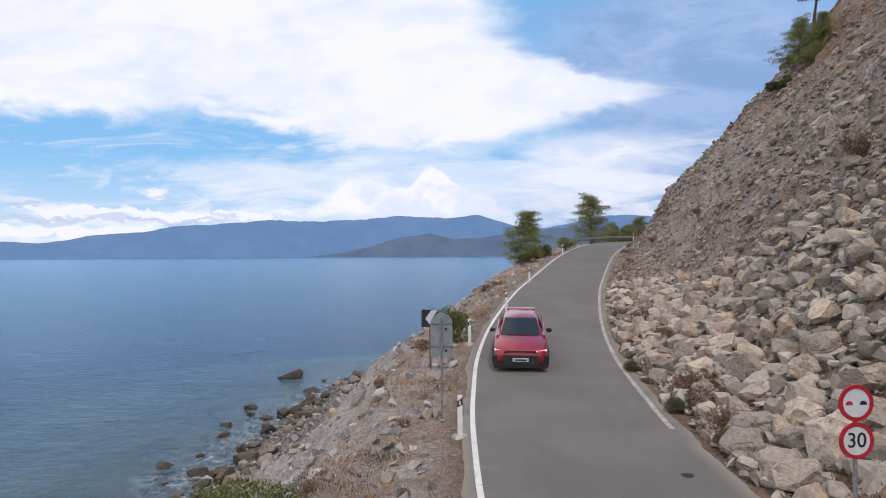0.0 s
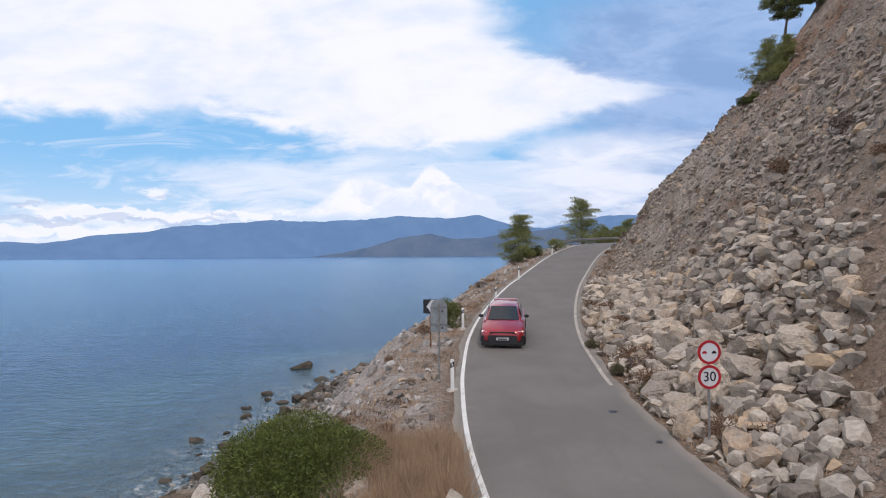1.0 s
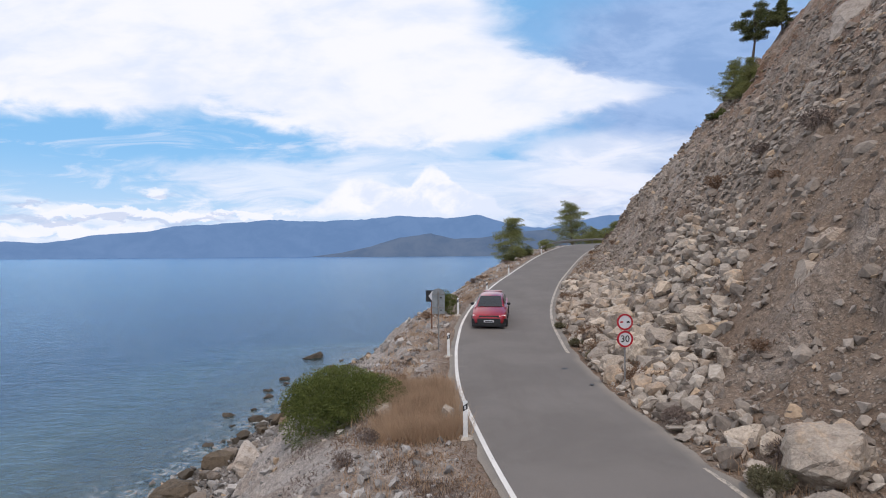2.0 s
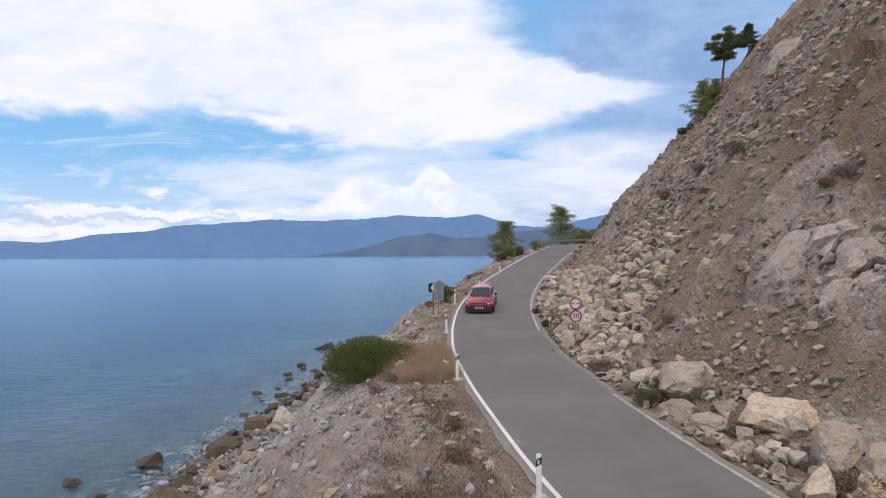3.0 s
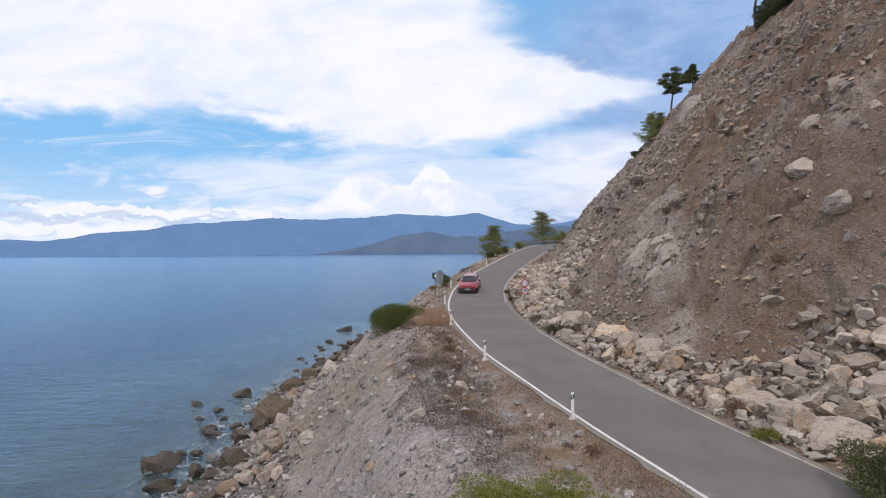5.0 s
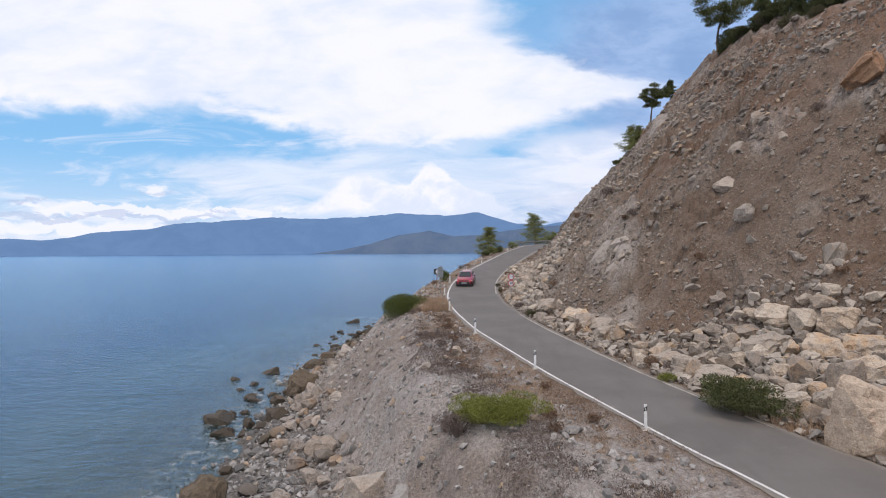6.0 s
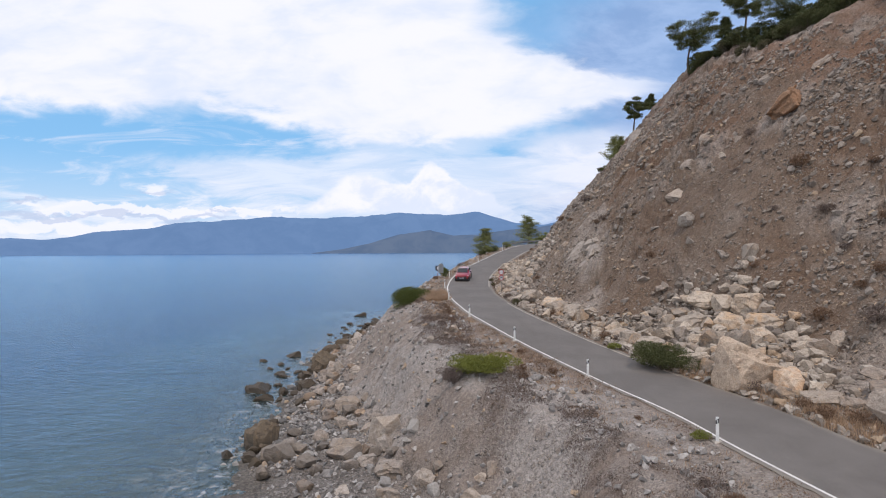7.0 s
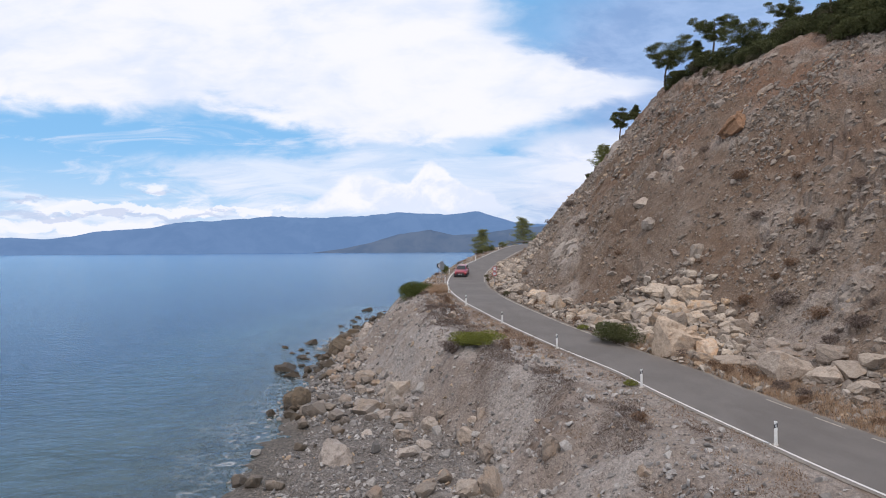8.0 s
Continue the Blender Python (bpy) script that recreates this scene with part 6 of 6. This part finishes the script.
        for wy in (-1.34, 1.29):
            part("wheel_arch", tube(bmesh.new(), (s * 0.70, wy, 0.335), (s * 0.931, wy, 0.335), 0.375, seg=28), BLACK_PLASTIC, ob)
            wheel = part("wheel", tube(bmesh.new(), (s * 0.72, wy, 0.325), (s * 0.940, wy, 0.325), 0.325, seg=28), tyre_m, ob, "low-profile black tyre")
            bm = bmesh.new()
            tube(bm, (s * 0.90, wy, 0.325), (s * 0.944, wy, 0.325), 0.06, seg=12)
            for k in range(10):
                a = k * math.pi / 5
                tube(bm, (s * 0.944, wy, 0.325), (s * 0.944, wy + 0.23 * math.cos(a), 0.325 + 0.23 * math.sin(a)), 0.018, 0.022, 6)
            part("rim", bm, rim_m, wheel, "dark spoked rim")
    part("grille", sheet(bmesh.new(), [(-0.56, -2.22, 0.24), (0.56, -2.22, 0.24), (0.62, -2.20, 0.46), (0.50, -2.175, 0.70), (-0.50, -2.175, 0.70), (-0.62, -2.20, 0.46)], 0.06), BLACK_PLASTIC, ob, "wide black grille")
    plate = part("number_plate", box(bmesh.new(), -0.26, 0.26, -2.252, -2.225, 0.36, 0.47, 0.004), SIGN_WHITE, ob, "white number plate")
    part("plate_bar", box(bmesh.new(), -0.19, 0.20, -2.2565, -2.2525, 0.39, 0.44), SIGN_BLACK, plate)
    part("front_lip", box(bmesh.new(), -0.88, 0.88, -2.23, -1.95, 0.13, 0.25, 0.02), BLACK_PLASTIC, ob)
    part("spoiler", box(bmesh.new(), -0.54, 0.54, 1.72, 2.02, 1.345, 1.375, 0.012), paint, ob)
    part("diffuser", box(bmesh.new(), -0.70, 0.70, 2.05, 2.20, 0.24, 0.42, 0.02), BLACK_PLASTIC, ob)
    ob.matrix_world = pose(x, y, z, pitch, 0, turn)
    return ob


build_car(2.55, 20.35, 9.25, -7.5, 5.6)

# ---- build: rocks ----
build_boulders()
build_rubble()

def build_verge_stones():
    rng = np.random.default_rng(3)
    for x, y, w in ((-1.4, 10.8, 0.36), (-0.7, 14.5, 0.4), (-1.9, 5.9, 0.75), (0.1, 4.6, 0.7), (0.9, -4.4, 0.5), (0.2, -3.6, 0.4), (0.9, -11.8, 0.7), (-0.9, -14.9, 0.6), (0.2, -12.6, 0.5), (3.4, -19.0, 0.35)):
        boulder(x, y, w, rng, PALE_ROCK, "pale loose stone on the grassy verge", "verge stones", 0.2, "stone", category="stone")
    for x, y, w in ((4.7, 10.6, 0.34), (5.2, 8.3, 0.2), (6.0, 5.2, 0.15)):
        bm = bmesh.new()
        n = 11
        ring = [bm.verts.new((w * 0.5 * math.cos(6.2832 * k / n) * rng.uniform(0.7, 1.2), w * 0.32 * math.sin(6.2832 * k / n) * rng.uniform(0.7, 1.2), 0)) for k in range(n)]
        bm.faces.new(ring)
        ob = part("road_patch", bm, BLACK_PLASTIC)
        d, zr = beside(np.array([x]), np.array([y]))
        ob.matrix_world = pose(x, y, float(zr[0]) + 0.004, 4, 0, 20)
        tagged(ob, "small dark mark on the asphalt", "road mark", kind="structure")


build_verge_stones()

# ---- build: plants ----
rng = np.random.default_rng(5)
big_bush = shrub("bush", "large dense rounded green bush on the brow of the bank", BUSH_LEAF, 3, 4.3, 2.75, 64000, 0.056, 14, 2.2, 12)
plant(big_bush, -3.55, 7.6, 1.13, 30, z=6.25, first=True)
low_bush = shrub("bush", "low spreading bright green bush on the brow of the bank", BRIGHT_LEAF, 5, 3.2, 0.85, 22000, 0.06, 18, 2.6, 14, 0.0, 0.5, 0.6)
plant(low_bush, 2.2, -22.4, 1.25, 0, first=True)
hanging = shrub("dry_shrub", "grey leafless twigs hanging below a green bush", GREY_TWIG, 6, 2.0, 1.0, 3200, 0.11, 9, 5.0, 14, 0.0, 0.4, 0.8)
plant(hanging, 0.7, -22.9, 1.0, 0, first=True)
dark_bush = shrub("bush", "dark green roadside bush among boulders", DARK_LEAF, 8, 2.6, 1.1, 14000, 0.06, 14, 2.2, 10, 0.0, 0.55, 0.7)
plant(dark_bush, 13.1, -21.8, 1.6, 0, first=True)
round_bush = shrub("bush", "olive green rounded bush on the verge", BUSH_LEAF, 9, 1.6, 1.5, 5000, 0.07, 7)
plant(round_bush, 0.0, 23.2, 1.0, 0, first=True)
yellow_bush = shrub("bush", "small yellow-green plant at the road edge", BRIGHT_LEAF, 12, 0.8, 0.4, 1600, 0.06, 6, 3.0)
plant(yellow_bush, 10.6, -32.4, 1.0, 0, first=True)
plant(yellow_bush, 11.5, -16.7, 1.2, 50)

dry = [shrub("dry_shrub", "dry brown leafless shrub on stony ground", mat, 20 + i, 1.0, 0.6, 950, 0.095, 6, 4.0, 6) for i, mat in enumerate((DRY_TWIG, GREY_TWIG, DRY_TWIG, GREY_TWIG))]
used = set()


def dot_shrubs(n, area, want, lo, hi, group):
    made = 0
    while made < n:
        x, y = rng.uniform(area[0], area[1]), rng.uniform(area[2], area[3])
        d, zr = beside(np.array([x]), np.array([y]))
        z = ground_at(x, y)
        if rng.random() > want(x, y, z, d[0], zr[0]):
            continue
        k = int(rng.integers(4))
        plant(dry[k], x, y, rng.uniform(lo, hi), rng.uniform(0, 360), first=k not in used, group=group)
        used.add(k)
        made += 1


for k, (x, y, w) in enumerate(((23.0, -20.6, 1.7), (23.9, -24.0, 2.1), (24.5, -27.2, 1.9), (24.9, -30.3, 2.0), (26.0, -21.5, 1.4), (28.4, -22.0, 1.6), (30.6, -14.5, 1.3), (26.9, -15.0, 1.4), (27.5, -10.9, 2.1),
                             (16.2, 3.5, 1.2), (15.6, 21.0, 2.0), (16.9, 18.8, 1.4), (15.1, 14.3, 1.0), (16.9, 14.2, 1.8), (9.9, 5.8, 1.0), (6.6, 4.2, 1.2), (19.9, -5.0, 0.8), (17.4, 6.3, 1.1), (28.2, -19.0, 1.3), (31.5, -21.0, 1.5))):
    plant(dry[k % 4], x, y, w * 0.85, 77 * k, first=k < 4, group="dry shrubs on the hillside")
    used.add(k % 4)
dot_shrubs(60, (7, 40, -50, 62), lambda x, y, z, d, zr: 1.0 if d > HALF + 1 and z < 32 else 0, 0.25, 0.9, "dry shrubs on the hillside")
dot_shrubs(12, (17, 36, -42, -4), lambda x, y, z, d, zr: 1.0 if d > HALF + 3 and z < 26 else 0, 0.6, 1.3, "dry shrubs on the hillside")
dot_shrubs(50, (4, 24, -40, 62), lambda x, y, z, d, zr: 1.0 if HALF + 0.7 < d < HALF + 2.0 else 0, 0.5, 1.2, "dry shrubs along the hill side of the road")
dot_shrubs(34, (-6, 12, -50, 58), lambda x, y, z, d, zr: 1.0 if -HALF - 4.5 < d < -HALF - 0.9 and z > 3 else 0, 0.3, 0.9, "dry shrubs along the seaward verge")

# low dry brush
def brush(name, label, mat, n, area, want, size, tall):
    x, y = rng.uniform(area[0], area[1], n), rng.uniform(area[2], area[3], n)
    d, zr = beside(x, y)
    z = land(x, y)
    keep = rng.random(n) < want(x, y, z, d)
    p = np.stack([x, y, z + tall * rng.random(n) ** 0.8 * np.clip(0.35 + 1.1 * swells(x, y, 1.0, 77, 2), 0.05, 1.4)], -1)[keep]
    u = rng.normal(size=p.shape) * 0.6 + np.array([0, 0, 1.0])
    v, f = leaves(p, u / np.linalg.norm(u, axis=1)[:, None], size, rng, 4.5)
    tagged(new(name, mesh_of(name, v, f, mat)), label, "brush", kind="stuff")


def patchy(x, y, size, seed, lo, hi):
    return soft(lo, hi, swells(x, y, size, seed, 3))


def heath(x, y, z, d):
    spots = 1.35 * np.exp(-((x - 0.5 + 0.08 * (y + 12)) / 2.2) ** 2 - ((y + 12.0) / 7.0) ** 2) + 1.5 * np.exp(-((x - 3.4) / 1.6) ** 2 - ((y + 26.0) / 3.0) ** 2) + 1.3 * np.exp(-((x - 6.2) / 1.3) ** 2 - ((y + 31.5) / 4.0) ** 2) + 1.2 * np.exp(-((x - 8.6) / 1.2) ** 2 - ((y + 38.5) / 3.0) ** 2) + 0.4 * np.exp(-((x + 0.6) / 1.2) ** 2 - ((y - 1.0) / 2.5) ** 2)
    return np.where((d < -HALF - 1.0) & (z > 2.5), soft(0.26, 0.78, 0.75 * spots + 0.45 * swells(x, y, 1.6, 501, 3)), 0)


brush("low_brush", "low grey-brown heath on the brow of the bank", GREY_TWIG, 480000, (-5, 12, -46, 12), heath, 0.10, 0.5)
brush("low_brush", "low russet brush on the seaward verge", DRY_TWIG, 380000, (-5, 13, -50, 58), lambda x, y, z, d: np.where((d < -HALF - 0.5) & (d > -HALF - np.where(y < -12, 6.5, 4.2)) & (z > 3.2), 0.85 * patchy(x, y, 2.2, 521, 0.05, 0.55), 0), 0.10, 0.32)
brush("low_brush", "thin dry brush at the foot of the hillside", DRY_TWIG, 160000, (5, 30, -50, 62), lambda x, y, z, d: np.where((d > HALF + 0.5) & (d < HALF + 3.0), patchy(x, y, 2.4, 541, 0.1, 0.6) * soft(3.0, 1.0, d - HALF), 0), 0.17, 0.26)
brush("low_brush", "thin dry brush on the hillside", DRY_TWIG, 160000, (9, 42, -45, 55), lambda x, y, z, d: np.where((d > HALF + 3) & (z < 33), 0.5 * patchy(x, y, 1.8, 561, 0.55, 0.9), 0), 0.18, 0.24)

# dry grass
n = 20000
x, y = rng.uniform(-6, 14, n), rng.uniform(-45, 60, n)
d, zr = beside(x, y)
z = land(x, y)
dens = soft(0.15, 0.62, 0.5 + 0.5 * swells(x, y, 3.5, 401, 3)) * (0.35 + 0.65 * soft(-27, -18, y) * soft(50, 25, y))
keep = (d < -HALF - 0.5) & (d > -HALF - 3.6) & (z > 3) & (rng.random(n) < dens)
p = np.stack([x, y, z], -1)[keep]
tufts("dry_grass", p, STRAW, "dry golden grass along the seaward verge", rng, 0.10 + 0.22 * rng.random(len(p)), 16, 0.16, 0.008)
n = 1500
x, y = rng.uniform(-2.4, 0.6, n), rng.uniform(3.4, 8.4, n)
d, zr = beside(x, y)
keep = (d < -HALF - 0.5) & (x > -1.75 + 0.25 * rng.normal(size=n))
p = np.stack([x, y, land(x, y)], -1)[keep]
tufts("dry_grass", p, STRAW, "tall dry grass between the bush and the road", rng, 0.35 + 0.35 * rng.random(len(p)), 40, 0.18, 0.006)
n = 2600
x, y = rng.uniform(4, 24, n), rng.uniform(-48, 62, n)
d, zr = beside(x, y)
keep = (d > HALF + 0.4) & (d < HALF + 1.7) & (rng.random(n) < soft(0.3, 0.8, 0.5 + 0.5 * swells(x, y, 4, 411, 2)))
p = np.stack([x, y, land(x, y)], -1)[keep]
tufts("dry_grass", p, STRAW, "dry grass at the foot of the hillside", rng, 0.2 + 0.3 * rng.random(len(p)), 14, 0.16)

n = 7000
x, y = rng.uniform(13, 30, n), rng.uniform(-60, -22, n)
d, zr = beside(x, y)
keep = (d > HALF + 0.4) & (d < HALF + 2.6 + 0.5 * rng.normal(size=n))
p = np.stack([x, y, land(x, y)], -1)[keep]
tufts("dry_grass", p, STRAW, "brown dry grass between the road and the boulders", rng, 0.25 + 0.35 * rng.random(len(p)), 18, 0.18)

# pines
pine_a = pine("green pine tree with an open uneven crown", 1, 7.0, 8.4, 0.06)
plant(pine_a, 18.8, 76.5, 1.0, 20, first=True)
pine_b = pine("slender pine tree with a thin top beside the road", 2, 5.7, 6.4, 0.04)
plant(pine_b, 7.9, 57.5, 1.0, 0, z=11.7, first=True)
pine_c = pine("umbrella-shaped pine on the crest of the hill", 3, 7.0, 7.6, 0.60, True, 0.1, PINE_DARK)
pine_d = pine("bent pine with a bare trunk on the crest", 4, 7.0, 5.6, 0.52, True, -0.06, PINE_DARK)
pine_e = pine("tall dark pine on the crest of the hill", 6, 7.0, 5.2, 0.3, False, 0.04, PINE_DARK)
plant(pine_e, 38.5, 24.5, 0.7, 0, first=True)
plant(pine_c, 36.2, 31.0, 1.1, 0, first=True)
plant(pine_d, 36.6, 57.3, 1.0, 0, first=True)
for ob, x, y, s, a in ((pine_d, 39.2, 20.5, 0.95, 80), (pine_c, 40.4, 13.0, 0.85, 200), (pine_c, 44.5, 2.0, 1.0, 60), (pine_d, 43.5, 9.0, 0.8, 150), (pine_e, 48.0, 3.0, 1.0, 33), (pine_c, 46.0, -4.0, 1.1, 110), (pine_d, 47.0, -8.5, 1.1, 10), (pine_c, 45.5, -12.0, 1.0, 260), (pine_c, 53.0, -14.0, 1.0, 20),
                       (pine_a, 30.4, 50.0, 0.62, 100), (pine_b, 31.0, 47.5, 0.55, 10), (pine_e, 39.6, 57.0, 0.6, 40),
                       (pine_a, 27.5, 84.0, 0.75, 200), (pine_b, 31.0, 86.0, 1.0, 90), (pine_a, 34.5, 87.0, 0.85, 300), (pine_a, 24.5, 86.0, 0.65, 45), (pine_b, 37.0, 84.0, 1.1, 15)):
    plant(ob, x, y, s, a)
scrub = shrub("bush", "dark green scrub on the crest of the hill", DARK_LEAF, 31, 3.6, 2.1, 7000, 0.15, 14, 2.2, 12, 0.0, 0.45, 1.0)
plant(scrub, 37.0, 27.0, 0.8, 0, first=True)
for x, y, k in ((36.6, 29.0, 1.0), (37.4, 30.5, 1.1), (38.2, 24.0, 1.2), (38.0, 19.5, 1.2), (39.5, 17.0, 1.5), (38.6, 13.5, 1.2), (40.5, 12.0, 1.5), (37.8, 8.5, 1.0), (39.6, 6.5, 1.5), (38.2, 3.0, 0.8), (39.8, 1.6, 1.2), (41.6, 3.5, 1.5), (42.4, 0.2, 1.0),
                (44.6, 2.4, 1.4), (46.4, -0.5, 1.1), (47.6, 3.5, 1.5), (44.0, -4.5, 0.8), (47.5, -5.5, 1.1), (50.0, -2.0, 1.4), (52.0, 2.0, 1.4), (45.0, 7.0, 1.4), (42.5, 8.5, 1.4), (43.5, -8.5, 0.9), (46.0, -10.0, 1.1), (49.0, -9.0, 1.3), (37.9, 5.2, 1.1), (41.6, -2.6, 1.1), (41.6, -5.2, 1.2), (42.4, -6.8, 1.3), (42.9, -8.6, 1.3), (43.6, -5.0, 1.5), (44.6, -7.2, 1.6), (44.2, -10.4, 1.4), (43.2, -11.6, 1.2), (45.5, -12.5, 1.6), (44.5, -1.0, 1.2), (46.5, 1.2, 1.4), (48.5, -3.0, 1.4), (50.5, 0.0, 1.5), (47.0, 6.5, 1.6), (53.0, -5.0, 1.6), (51.0, -7.5, 1.4),
                (28.0, 49.8, 0.45), (9.4, 57.0, 0.5), (7.0, 52.5, 0.5)):
    plant(scrub, x, y, 0.9 * k, 70 * k)
olive = shrub("bush", "olive green bush on the edge of the cliff", BUSH_LEAF, 33, 2.6, 1.8, 4200, 0.12, 12, 2.2, 10, 0.0, 0.5, 0.8)
plant(olive, 28.6, 48.8, 0.6, 0, first=True)
plant(olive, 9.6, 58.6, 0.7, 60)
dusky = shrub("bush", "dull brown-green bush along the crest of the hill", DUSKY_LEAF, 34, 2.6, 1.8, 4200, 0.13, 12, 2.2, 10, 0.0, 0.45, 1.0)
plant(dusky, 37.2, 22.0, 1.0, 40, first=True)
for x, y, k in ((37.0, 16.0, 1.1), (36.6, 11.0, 0.8), (38.6, 9.8, 1.2), (37.0, 5.4, 0.7), (40.8, 4.8, 1.3), (43.0, 1.8, 1.2), (45.6, 4.4, 1.2), (48.5, 0.5, 1.2), (41.5, -3.0, 0.7), (45.5, -2.5, 1.0), (50.0, 5.0, 1.3)):
    plant(dusky, x, y, 1.1 * k, 90 * k)
verge_bush = shrub("bush", "tall yellow-green bush behind the guard rail", PINE_LEAF, 36, 4.6, 3.4, 9000, 0.17, 14, 3.0, 10, 0.0, 0.5, 0.8)
for k, (x, y, w) in enumerate(((22.6, 79.5, 0.8), (25.4, 80.0, 0.95), (28.6, 80.5, 1.0), (31.6, 80.0, 1.1), (35.0, 80.5, 1.1), (12.4, 60.8, 0.42), (8.6, 55.6, 0.42), (30.0, 47.2, 0.55), (31.2, 48.2, 0.62))):
    plant(verge_bush, x, y, w, 75 * k, first=k == 0)
for x, y, k in ((5.9, 18.2, 0.26), (5.9, 14.4, 0.28), (6.1, 12.0, 0.28), (6.9, -0.1, 0.42)):
    plant(dusky, x, y, k, 200 * k, label="small dull olive shrub at the road edge")
